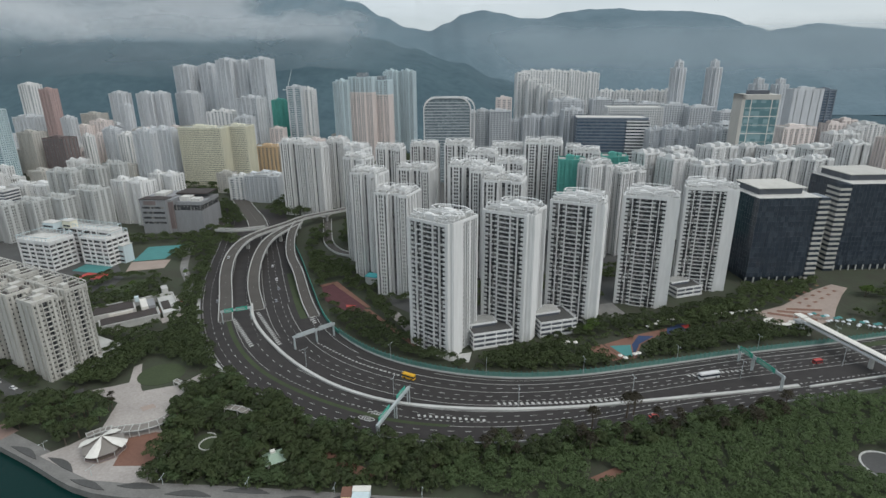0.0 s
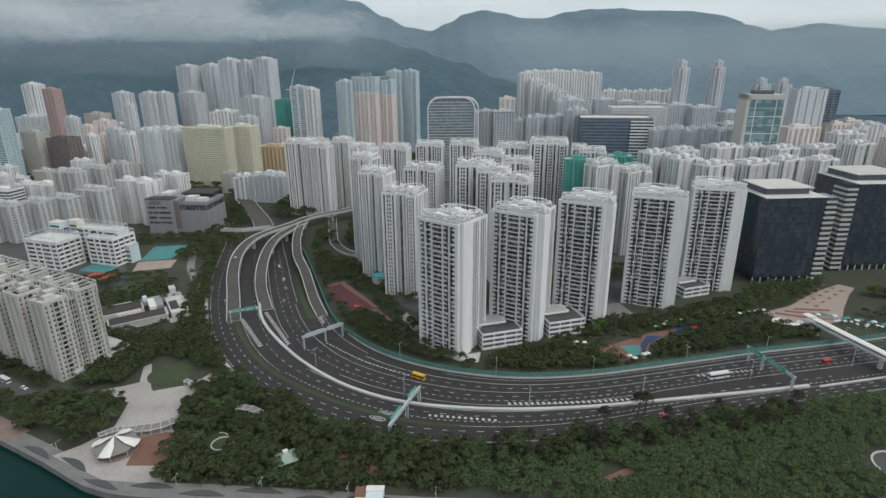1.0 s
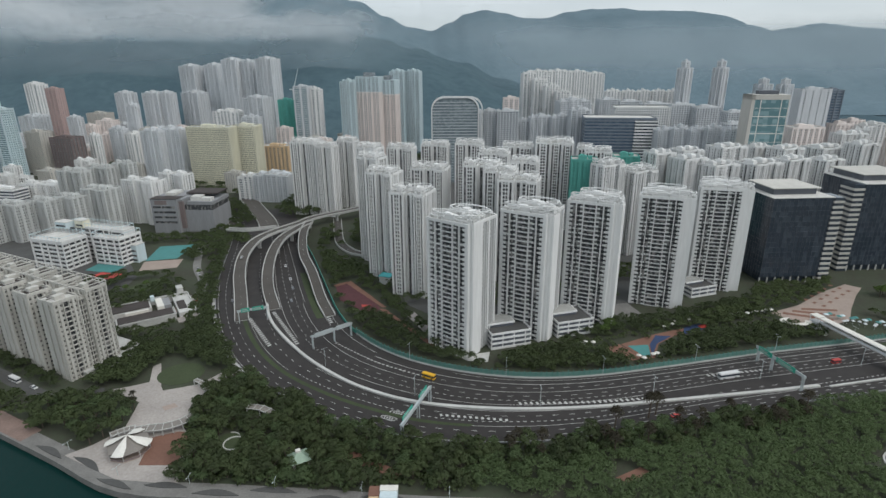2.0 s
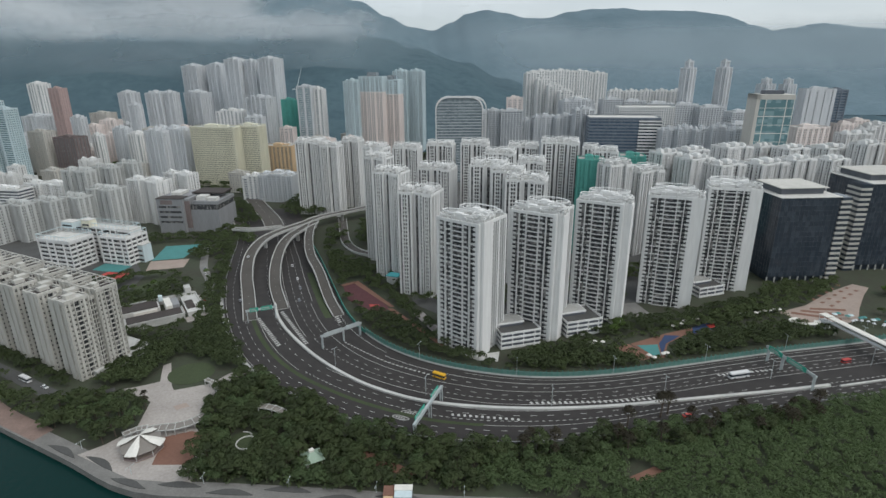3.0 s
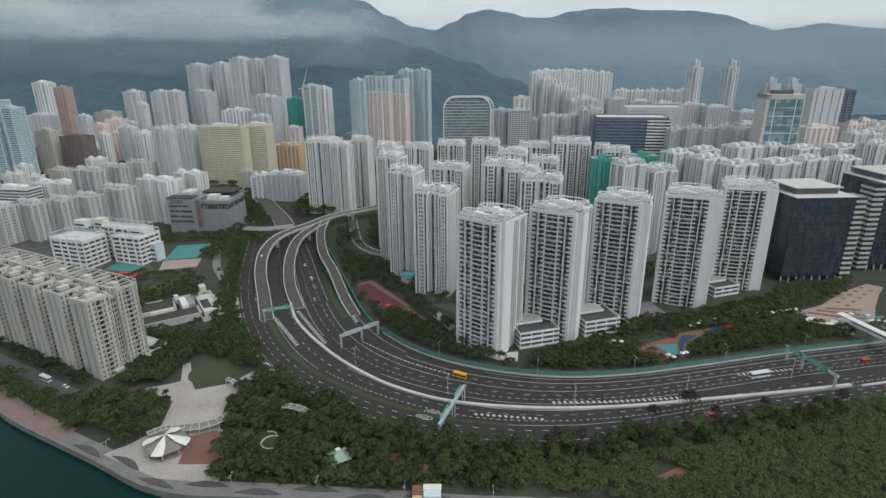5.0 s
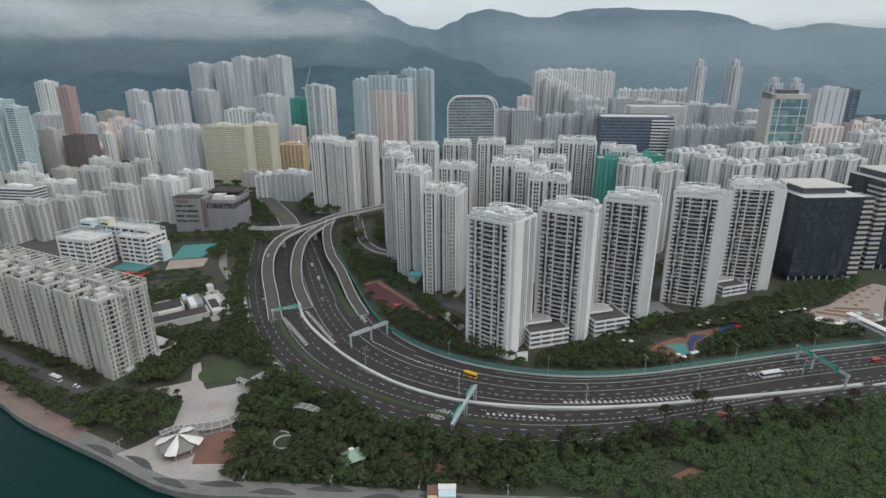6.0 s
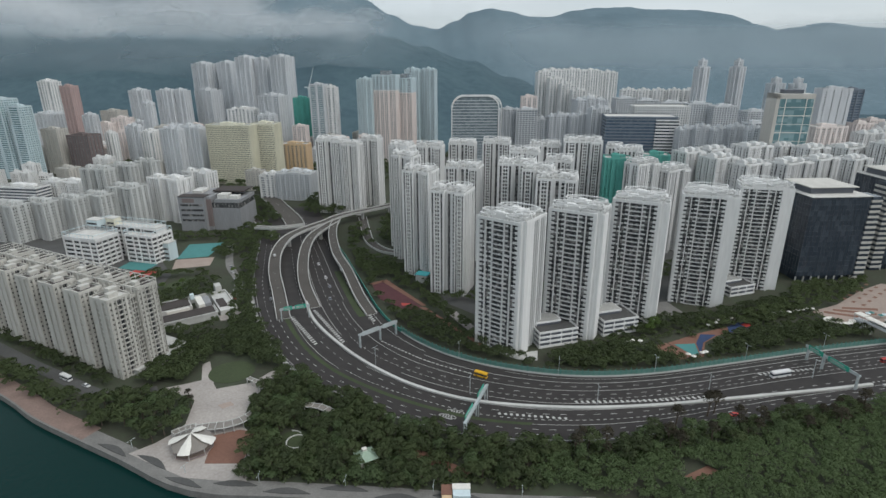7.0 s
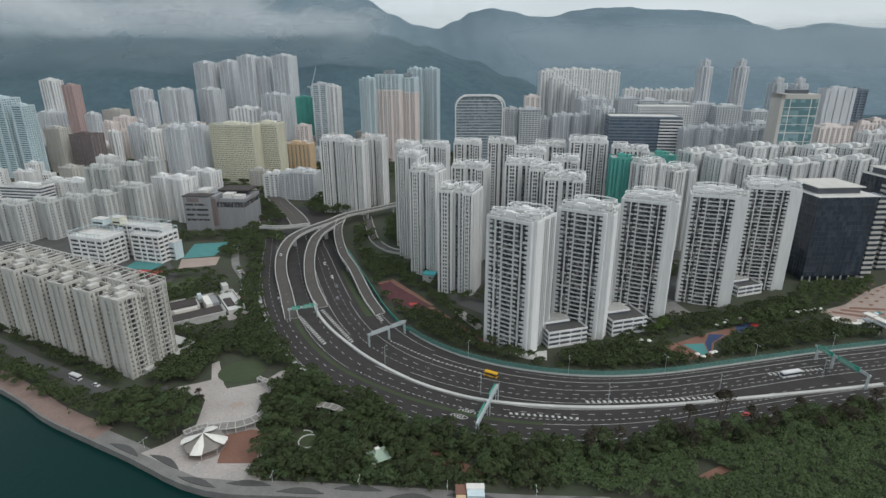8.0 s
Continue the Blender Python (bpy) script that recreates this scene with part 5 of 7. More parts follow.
tagged(new("promenade", strip("promenade", prom[cut:], inner_prom[cut:], 0.08, MAT["promenade"])), "pale promenade with wavy dark beds", "promenade", kind="structure")
# wavy beds on the promenade
nrm = side_of(prom)
k = cut + 3
while k + 6 < len(prom):
    run = prom[k:k + 7]
    off = [2.2 + (k % 2) * 3.0 + 1.2 * math.sin(i * math.pi / 6) for i in range(7)]
    a = [tuple(p - m * (o - 1.7 * math.sin(i * math.pi / 6))) for i, (p, m, o) in enumerate(zip(run, nrm[k:k + 7], off))]
    c = [tuple(p - m * (o + 1.5 * math.sin(i * math.pi / 6))) for i, (p, m, o) in enumerate(zip(run, nrm[k:k + 7], off))]
    tagged(new("planting_bed", slab("planting_bed", a + c[::-1][1:-1], 0.05, 0.35, MAT["street"])), "leaf-shaped grey-green bed in the promenade", "planting bed", "promenade beds")
    k += 7
street = curve_points([(-420, 352), (-330, 304), (-271, 270), (-244, 255.5), (-214, 239), (-196, 236), (-184, 242)], 4)
tagged(new("street", sweep("street", np.concatenate((street, np.zeros((len(street), 1))), 1), [(-3.6, 0), (-3.6, 0.07), (3.6, 0.07), (3.6, 0)], MAT["street"])), "worn grey street beside the shore estate", "street", kind="structure")
lane = curve_points([(-232, 480), (-213, 423), (-193, 386), (-181, 345), (-176, 320)], 4)
tagged(new("street", sweep("street", np.concatenate((lane, np.zeros((len(lane), 1))), 1), [(-3.0, 0), (-3.0, 0.07), (3.0, 0.07), (3.0, 0)], MAT["promenade"])), "pale lane between the school and the expressway", "street", kind="structure")
paved("lawn", [(-250, 366), (-237, 398), (-222, 392), (-226, 358)], 0.10, "grass", "bright green lawn by the school", "lawn")
# right-hand park
paved("brick_plaza", [(205, 328), (230, 339), (262, 362), (287, 375), (294, 368), (281, 355), (262, 333), (250, 317), (232, 308), (214, 312)], 0.10, "tan", "sandy patterned brick plaza before the offices")
for i in range(3):
    paved("brick_band", [(212 + 8 * i, 326 + 3 * i), (214 + 8 * i, 329 + 3 * i), (240 + 6 * i, 318 + 7 * i), (238 + 6 * i, 315 + 7 * i)], 0.14, "brick", "brown brick band across the plaza")
for i in range(5):
    for j in range(3):
        px, py = 246 + 8.5 * i - 3 * j, 336 + 6.2 * i + 5.2 * j
        paved("brick_inset", [(px, py), (px + 3, py + 2), (px + 1.6, py + 3.6), (px - 1.4, py + 1.6)], 0.14, "brick", "small brown inset in the plaza paving")
paved("paved_court", [(82, 282), (93, 287), (101, 271), (94, 268)], 0.10, "brick", "red-brown court beside the pool")
paved("pool_deck", [(94, 287), (101.5, 270), (108, 271), (116, 287), (128, 296), (156, 306), (152, 312), (118, 299)], 0.12, "brick", "red-brown deck round the pool", "deck")
paved("wading_pool", [(97, 285), (102.8, 272), (106.5, 273), (109.5, 286)], 0.2, "teal", "turquoise shallow pool with pale rim", "pool")
paved("play_surface", [(110.5, 286.5), (107.5, 273.5), (115, 287), (127, 296.5), (118, 297.5)], 0.18, "blue", "dark blue wet play surface", "play surface")
paved("play_surface", [(136, 299), (158, 307), (151, 313.5), (139, 307)], 0.2, "blue", "blue rubber playground surface", "play surface")
paved("play_surface", [(150, 306), (157, 308.5), (154, 312), (149, 310)], 0.26, "red", "red and orange patch of the playground", "play surface")
paved("playground", [(-91, 379), (-83, 386), (-53, 340), (-57, 327), (-83, 353)], 0.12, "maroon", "dark playground yard behind the noise barrier", "playground")
for pts in ([(-93, 380), (-83, 387), (-82, 383.5), (-90, 377)], [(-84, 384), (-52, 340), (-49.5, 341), (-81, 388)], [(-54, 338), (-50, 338), (-14, 286), (-17, 285)]):
    paved("path", pts, 0.16, "brick", "red-brown path beside the playground", "path")
paved("play_surface", [(-67, 345), (-60, 344), (-63, 340), (-66, 341)], 0.2, "red", "red play surface in the playground", "play surface")
paved("forecourt", [(-19, 287), (3, 269.5), (14, 268), (16, 279), (4, 276), (-14, 291)], 0.10, "concrete", "pale forecourt at the tower's foot", "forecourt")
paved("forecourt", [(100, 326), (110, 322), (120, 328), (116, 345), (102, 342)], 0.10, "promenade", "pale forecourt between the towers", "forecourt")
paved("path", [(-36, 330), (-30, 333), (-14, 300), (-19, 297)], 0.10, "paving", "pale path at the tower's foot", "path")
paved("clay_patch", [(-58, 199), (-42, 191), (-27, 181), (-30, 178), (-45, 186), (-60, 194)], 0.10, "brick", "red-brown clay path through the wood", "path")
paved("clay_patch", [(58, 178), (70, 184), (73, 181), (62, 175)], 0.10, "brick", "red-brown clearing in the wood", "path")
paved("roundabout", [(181 + 9 * math.cos(a * 0.2618), 183 + 9 * math.sin(a * 0.2618)) for a in range(24)], 0.12, "street", "round grey pad with a pale rim", "pad")
paved("town_floor", [(-560, 640), (-300, 470), (-250, 400), (-240, 300), (-330, 330), (-700, 560)], 0.04, "street", "grey paved ground of the housing estate", "pavement")
paved("town_floor", [(-62, 470), (-36, 345), (10, 300), (60, 310), (130, 350), (250, 430), (700, 560), (700, 950), (-120, 950), (-90, 620)], 0.04, "street", "grey paved ground between the towers", "pavement")


# ---- trees ----
def leaf_quads(rng, centres, outward, size):
    """Leaf clusters: tilted quads round centres, facing roughly outwards."""
    n = len(centres)
    nor = outward + rng.normal(0, 0.32, (n, 3))
    nor /= np.linalg.norm(nor, axis=1)[:, None]
    a = np.cross(nor, rng.normal(0, 1, (n, 3)))
    a /= np.linalg.norm(a, axis=1)[:, None] + 1e-9
    b = np.cross(nor, a)
    s = size * rng.uniform(0.6, 1.25, (n, 1))
    t = s * rng.uniform(0.5, 1.0, (n, 1))
    bend = nor * s * rng.uniform(-0.15, 0.3, (n, 1))
    return np.stack((centres - a * s, centres - b * t + bend, centres + a * s, centres + b * t + bend), 1).reshape(-1, 3)


def crown_points(rng, height, radius, n):
    lobes = []
    for k in range(rng.integers(18, 26)):
        ang, far = rng.uniform(0, 2 * math.pi), radius * math.sqrt(rng.uniform(0.02, 0.72))
        lobes.append((far * math.cos(ang), far * math.sin(ang), height * (0.84 - 0.3 * (far / radius) ** 2 + rng.uniform(-0.09, 0.05)), radius * rng.uniform(0.2, 0.36)))
    lobes.append((0, 0, height * 0.78, radius * 0.5))
    pts, outs = [], []
    for _ in range(n):
        x, y, z, r = lobes[rng.integers(len(lobes))]
        d = rng.normal(0, 1, 3)
        d[2] = abs(d[2]) * 0.9 - 0.25
        d /= np.linalg.norm(d)
        pts.append((x + d[0] * r, y + d[1] * r, z + d[2] * r * 0.6))
        outs.append(d)
    return np.array(pts) + rng.normal(0, 0.15, (n, 3)), np.array(outs)


def quad_mesh(name, v, material, normals=None):
    me = bpy.data.meshes.new(name)
    n = len(v) // 4
    me.vertices.add(len(v))
    me.vertices.foreach_set("co", v.astype(float).ravel())
    me.loops.add(4 * n)
    me.loops.foreach_set("vertex_index", np.arange(4 * n))
    me.polygons.add(n)
    me.polygons.foreach_set("loop_start", np.arange(0, 4 * n, 4))
    me.polygons.foreach_set("use_smooth", [normals is not None] * n)
    me.materials.append(material)
    me.update(calc_edges=True)
    if normals is not None:
        me.attributes.new("custom_normal", "FLOAT_VECTOR", "POINT").data.foreach_set("vector", np.repeat(soft_normals(normals), 4, 0).ravel())
    return me


def soft_normals(out_):
    """Leaves are shaded with their clump, a little towards the sky."""
    v = out_ * 0.65 + np.array((0, 0, 0.65))
    return v / np.linalg.norm(v, axis=1)[:, None]


def trunk_mesh(rng, height, radius):
    verts_, faces_ = [], []

    def limb(p, q, r0, r1):
        base = len(verts_)
        ax = (Vector(q) - Vector(p)).normalized()
        s = ax.orthogonal().normalized()
        t = ax.cross(s)
        for c, r in ((p, r0), (q, r1)):
            for i in range(6):
                w = i * math.pi / 3
                verts_.append(tuple(Vector(c) + r * (math.cos(w) * s + math.sin(w) * t)))
        for i in range(6):
            j = (i + 1) % 6
            faces_.append((base + i, base + j, base + 6 + j, base + 6 + i))

    fork = (rng.uniform(-0.3, 0.3), rng.uniform(-0.3, 0.3), height * 0.42)
    limb((0, 0, -0.2), fork, 0.045 * height * 0.7, 0.03 * height * 0.7)
    for i in range(5):
        a = i * 1.26 + rng.uniform(-0.3, 0.3)
        limb(fork, (radius * 0.55 * math.cos(a), radius * 0.55 * math.sin(a), height * rng.uniform(0.62, 0.8)), 0.02 * height * 0.7, 0.05)
    return mesh_of("trunk", verts_, faces_, MAT["bark"])


TREE_KINDS = (
    # height, radius, leaf quads, leaf size, material, label
    (8.5, 4.2, 1170, 0.31, "leaf", "dense dark green broadleaf tree"),
    (7.0, 3.6, 1014, 0.30, "leaf_mid", "round mid-green broadleaf tree"),
    (10.0, 4.6, 1300, 0.33, "leaf", "tall spreading dark green tree"),
    (6.0, 3.0, 845, 0.28, "leaf_mid", "small bushy green tree"),
    (11.5, 2.9, 560, 0.34, "leaf_dry", "tall thin-leaved bronze-green tree"),
    (7.5, 3.8, 950, 0.33, "leaf_light", "fresh light green tree"),
)
PROTO = []
for index, (height, radius, n, size, material, label) in enumerate(TREE_KINDS):
    rng = np.random.default_rng(50 + index)
    c, o = crown_points(rng, height, radius, n)
    PROTO.append((trunk_mesh(rng, height, radius), quad_mesh("crown", leaf_quads(rng, c, o, size), MAT[material], o), label))


def plant(x, y, kind, scale, turn, z=0.0):
    trunk_me, crown_me, label = PROTO[kind]
    ob = new("tree")
    ob.matrix_world = pose(x, y, z, 0, 0, turn) @ Matrix.Scale(scale, 4)
    tagged(ob, label + " in the shore park", "tree", "park trees")
    part("trunk", trunk_me, ob)
    part("crown", crown_me, ob)


def scatter(poly, spacing, seed, clear=()):
    """Uneven places inside an outline, keeping clear of circles."""
    rng = np.random.default_rng(seed)
    xs, ys = [p[0] for p in poly], [p[1] for p in poly]
    places = []
    for gx in np.arange(min(xs), max(xs), spacing):
        for gy in np.arange(min(ys), max(ys), spacing):
            x, y = gx + rng.uniform(-0.45, 0.45) * spacing, gy + rng.uniform(-0.45, 0.45) * spacing
            if inside(x, y, poly) and all((x - a) ** 2 + (y - b_) ** 2 > r * r for a, b_, r in clear):
                places.append((x, y))
    return places, rng


CLEAR = [(-71, 189, 5), (-31, 170, 9), (-104, 202, 8), (-97, 219, 7), (-44, 189, 3.5), (-55, 196, 3), (-32, 181, 4), (64, 179, 5), (181, 183, 12), (-27, 205, 3)]
SLIP = [(-113, 512, 9), (-106, 480, 10), (-98, 458, 11), (-88, 444, 12), (-76, 436, 12), (-64, 434, 12), (-108, 462, 9)]
singles = 0
# (outline, spacing, seed, kinds, scale range): trees that can be told apart
for poly, spacing, seed, kinds, low, high in (
        ([(-122, 178), (-123, 204), (-131, 214), (-130, 236), (-122, 256), (-112, 253), (-84, 230), (-57, 214), (-31, 203), (0, 198), (0, 172), (-60, 172)], 5.7, 1, (0, 1, 2, 0, 3, 0, 2), 0.75, 1.1),
        ([(0, 199), (44, 201), (86, 210.5), (130, 220), (168, 228), (160, 212), (86, 196), (40, 186), (0, 186)], 5.3, 2, (0, 4, 2, 4, 3, 1), 0.65, 1.05),
        ([(-205, 232), (-160, 230), (-158, 212), (-166, 199), (-185, 205), (-205, 216)], 6.2, 3, (0, 2, 1, 2), 0.8, 1.1)):
    for_here, rng = scatter(poly, spacing, seed, CLEAR)
    for x, y in for_here:
        plant(x, y, kinds[rng.integers(len(kinds))], rng.uniform(low, high), rng.uniform(0, 360))
        singles += 1
for x, y, kind, scale in ((92, 304, 5, 1.2), (88, 300, 5, 0.9), (295, 352, 5, 1.2), (300, 356, 5, 1.0), (-203, 405, 5, 0.6), (66.8, 209, 4, 1.15), (85, 217, 4, 1.3), (89, 219, 4, 1.2), (97, 212, 4, 0.9), (-164, 233, 4, 0.6), (-160, 226, 4, 0.7), (-243, 372, 5, 0.7), (-232, 380, 5, 0.7), (-228, 366, 5, 0.6)):
    plant(x, y, kind, scale, 40 * kind + x)


def woodland(name, label, poly, spacing, seed, height, radius, n, size, material, clear=CLEAR, ground=None):
    """Crowns past counting, as one mesh."""
    places, rng = scatter(poly, spacing, seed, clear)
    if not places:
        return
    all_quads, all_out = [], []
    for x, y in places:
        s = rng.uniform(0.7, 1.2)
        c, o = crown_points(rng, height * s, radius * s, n)
        c[:, 0] += x
        c[:, 1] += y
        if ground:
            c[:, 2] += ground(x, y)
        all_quads.append(leaf_quads(rng, c, o, size))
        all_out.append(o)
    tagged(new(name, quad_mesh(name, np.concatenate(all_quads), MAT[material], np.concatenate(all_out))), label, "trees", kind="stuff")


woodland("woodland", "dense green low wood by the shore", [(0, 172), (0, 187), (40, 187), (86, 197), (130, 208), (158, 215), (172, 226), (200, 231), (330, 257), (330, 165), (60, 160)], 4.6, 11, 4.6, 3.6, 330, 0.36, "leaf_mid")
woodland("woodland", "dark roadside trees beside the lane", [(-133, 262), (-122, 256), (-136, 280), (-158, 322), (-176, 370), (-191, 425), (-206, 485), (-216, 480), (-206, 440), (-196, 400), (-186, 360), (-178, 330), (-170, 300), (-160, 282)], 5.2, 12, 6.5, 3.4, 210, 0.5, "leaf")
woodland("woodland", "trees round the club house and school", [(-262, 300), (-215, 292), (-186, 290), (-180, 312), (-190, 345), (-215, 400), (-262, 405), (-285, 395), (-262, 350)], 6.0, 13, 6.5, 3.4, 210, 0.5, "leaf", CLEAR + [(-197, 330, 23), (-214, 318, 15), (-178, 342, 10), (-237, 380, 14), (-276, 402, 10)])
woodland("woodland", "trees between the estate and the lawn", [(-203, 246), (-190, 272), (-180, 285), (-165, 282), (-171, 268), (-168, 248), (-182, 245)], 5.2, 14, 7, 3.6, 330, 0.42, "leaf")
woodland("woodland", "trees between the noise barrier and the towers", [(-120, 460), (-102, 400), (-84, 352), (-66, 314), (-58, 330), (-84, 355), (-92, 380), (-80, 392), (-52, 345), (-34, 315), (-16, 286), (-12, 290), (-40, 345), (-70, 400), (-78, 425), (-100, 470), (-115, 520), (-128, 520)], 5.0, 15, 6, 3.2, 220, 0.48, "leaf", CLEAR + SLIP + [(-67, 360, 7), (-80, 375, 7), (-58, 338, 6), (-74, 350, 7), (-66, 336, 7), (-84, 364, 7)])
woodland("woodland", "trees before the towers and offices", [(92, 312), (110, 306), (150, 318), (200, 345), (222, 372), (250, 376), (282, 382), (262, 360), (232, 341), (205, 328), (168, 318), (130, 302)], 5.2, 16, 6.5, 3.3, 210, 0.5, "leaf", CLEAR + [(104, 318, 8)])
woodland("woodland", "olive trees beside the brick plaza", [(290, 352), (300, 340), (282, 322), (262, 325), (290, 300), (420, 330), (420, 380), (330, 372)], 6.0, 17, 7, 3.6, 180, 0.55, "leaf")
woodland("woodland", "wooded mound behind the flyover", [(-190, 575), (-170, 560), (-145, 565), (-135, 590), (-150, 640), (-185, 640)], 6.0, 18, 12, 4.2, 180, 0.6, "leaf")
woodland("woodland", "trees between the approach roads", [(-240, 530), (-215, 530), (-195, 500), (-186, 470), (-205, 480), (-214, 505)], 5.5, 19, 7, 3.5, 180, 0.55, "leaf")
woodland("woodland", "trees between the approach roads", [(-245, 560), (-225, 540), (-205, 545), (-230, 600), (-262, 640), (-275, 620)], 5.5, 20, 7, 3.5, 180, 0.55, "leaf")
woodland("woodland", "street trees along the estate street", [(-330, 292), (-265, 258), (-238, 243), (-212, 231), (-214, 222), (-240, 232), (-290, 258), (-340, 284)], 6.0, 21, 5.5, 3.0, 200, 0.48, "leaf", CLEAR + [(-224, 226, 7), (-218, 223, 6)])
woodland("woodland", "garden trees at the estate's foot", [(-330, 314), (-268, 276), (-228, 255), (-212, 246), (-208, 248), (-240, 267), (-285, 290), (-330, 320)], 5.0, 22, 4.5, 2.6, 160, 0.48, "leaf")
woodland("woodland", "trees in the streets of the old town", [(-420, 700), (-150, 650), (-130, 700), (-60, 800), (0, 830), (120, 900), (140, 960), (-300, 1000), (-600, 960)], 17, 23, 9, 6, 140, 1.1, "leaf")
woodland("woodland", "trees between the school and the expressway", [(-245, 500), (-232, 440), (-218, 435), (-205, 470), (-212, 500), (-235, 525)], 5.6, 24, 6, 3.2, 200, 0.52, "leaf")
woodland("woodland", "trees in the gardens between the towers", [(-44, 345), (-20, 345), (20, 320), (60, 330), (100, 345), (180, 372), (215, 385), (215, 420), (130, 410), (40, 372), (-20, 385), (-60, 400)], 6.0, 25, 6.5, 3.4, 130, 0.55, "leaf", CLEAR + [(-31, 370, 17), (45, 390, 20), (4, 300, 24), (38, 318, 24), (80, 338, 24), (130, 362, 24), (182, 388, 24)])
woodland("woodland", "hedges and trees along the park walk", [(134, 312), (165, 322), (200, 335), (205, 327), (170, 312), (140, 304)], 4.6, 26, 5, 2.8, 240, 0.4, "leaf")
woodland("woodland", "trees on the slope between lawn and lane", [(-146, 268), (-139, 258), (-131, 262), (-140, 285), (-158, 318), (-168, 300), (-160, 278)], 5.0, 27, 6, 3.2, 280, 0.42, "leaf")
woodland("woodland", "trees between the pool and the towers", [(62, 289), (90, 298), (114, 303), (150, 318), (205, 343), (202, 352), (150, 330), (118, 322), (96, 318), (72, 302)], 4.8, 28, 5.5, 3.0, 260, 0.4, "leaf")
woodland("woodland", "trees between the estate and the lane", [(-192, 280), (-178, 270), (-172, 256), (-176, 248), (-186, 250), (-200, 262), (-190, 300), (-176, 300), (-165, 284), (-170, 274)], 4.8, 29, 6, 3.2, 260, 0.4, "leaf")
woodland("woodland", "shrubs between the street and the plaza", [(-210, 234), (-186, 240), (-166, 234), (-163, 228), (-196, 228), (-214, 226)], 4.6, 30, 4.5, 2.8, 240, 0.4, "leaf")
woodland("woodland", "shrubs along the promenade", [(-118, 178), (-60, 173), (-46, 172), (-46, 176), (-60, 180), (-116, 184)], 4.4, 31, 4.5, 2.8, 240, 0.4, "leaf_mid")
for poly, seed in (([(-66, 312), (-42, 287), (-14, 269), (13, 259), (13, 266), (-16, 284), (-38, 312), (-60, 335)], 41), ([(14, 259), (42, 256), (73, 258.5), (92, 262), (90, 272), (60, 288), (30, 277)], 42), ([(110, 268), (140, 275), (176, 283), (222, 293), (205, 308), (170, 304), (140, 297), (122, 287), (114, 276)], 43)):
    woodland("woodland", "dense green trees behind the noise barrier", poly, 4.8, seed, 6.5, 3.5, 230, 0.45, "leaf")
woodland("undergrowth", "low dark undergrowth between the park trees", [(-121, 178), (-122, 204), (-131, 214), (-130, 236), (-122, 256), (-112, 252), (-84, 229), (-57, 213), (-31, 202), (0, 197), (44, 199), (86, 209), (165, 226), (165, 212), (86, 195), (0, 172), (-46, 171), (-60, 173)], 3.6, 51, 2.6, 2.3, 70, 0.5, "leaf", [(-71, 189, 4.5), (-104, 202, 7), (-97, 219, 4)])
woodland("woodland", "trees round the park lawn", [(-188, 262), (-172, 262), (-160, 276), (-142, 274), (-134, 262), (-124, 262), (-136, 288), (-160, 305), (-186, 292)], 5.0, 61, 6, 3.2, 220, 0.46, "leaf", CLEAR + [(-152, 257, 12), (-170, 262, 3)])
woodland("woodland", "trees beside the promenade deck", [(-212, 226), (-190, 226), (-188, 206), (-196, 208), (-206, 214)], 5.0, 62, 6, 3.2, 220, 0.46, "leaf", CLEAR)
woodland("woodland", "trees inside the slip road loop", [(-100, 548), (-100, 500), (-92, 478), (-72, 458), (-58, 470), (-66, 520), (-86, 570)], 5.5, 63, 6.5, 3.4, 180, 0.52, "leaf", CLEAR + SLIP)
woodland("woodland", "trees between flyover and slip road", [(-136, 560), (-124, 545), (-119, 505), (-112, 470), (-96, 442), (-78, 434), (-72, 440), (-92, 446), (-108, 476), (-119, 520), (-128, 565)], 5.0, 64, 6.0, 3.2, 180, 0.5, "leaf", CLEAR + SLIP)
woodland("undergrowth", "low shrubs round the pool and park walk", [(16, 262), (42, 258), (92, 264), (112, 270), (176, 286), (222, 298), (212, 322), (200, 340), (150, 320), (112, 306), (90, 300), (60, 288), (28, 272)], 4.2, 65, 2.2, 2.2, 50, 0.5, "leaf", [(104, 282, 13), (122, 294, 9), (145, 307, 11), (92, 275, 6), (216, 322, 9), (207, 306, 9)])


woodland("woodland", "trees between the street and the brick promenade", [(-345, 305), (-272, 264), (-244, 249), (-214, 233), (-205, 226), (-216, 219), (-245, 238), (-285, 262), (-345, 294)], 5.6, 71, 6.5, 3.4, 230, 0.42, "leaf", CLEAR)
woodland("woodland", "garden trees between the street and the estate", [(-345, 318), (-272, 277), (-246, 262), (-216, 245), (-206, 246), (-212, 251), (-245, 268), (-290, 293), (-345, 326)], 5.2, 72, 5.0, 2.8, 200, 0.42, "leaf", CLEAR + [(-236.5, 253.5, 4)])
woodland("woodland", "trees round the school and the municipal building", [(-300, 505), (-262, 500), (-240, 505), (-232, 484), (-262, 486), (-300, 470), (-330, 478), (-340, 495)], 6.0, 73, 6.5, 3.4, 180, 0.5, "leaf", [(-254, 470, 8)])


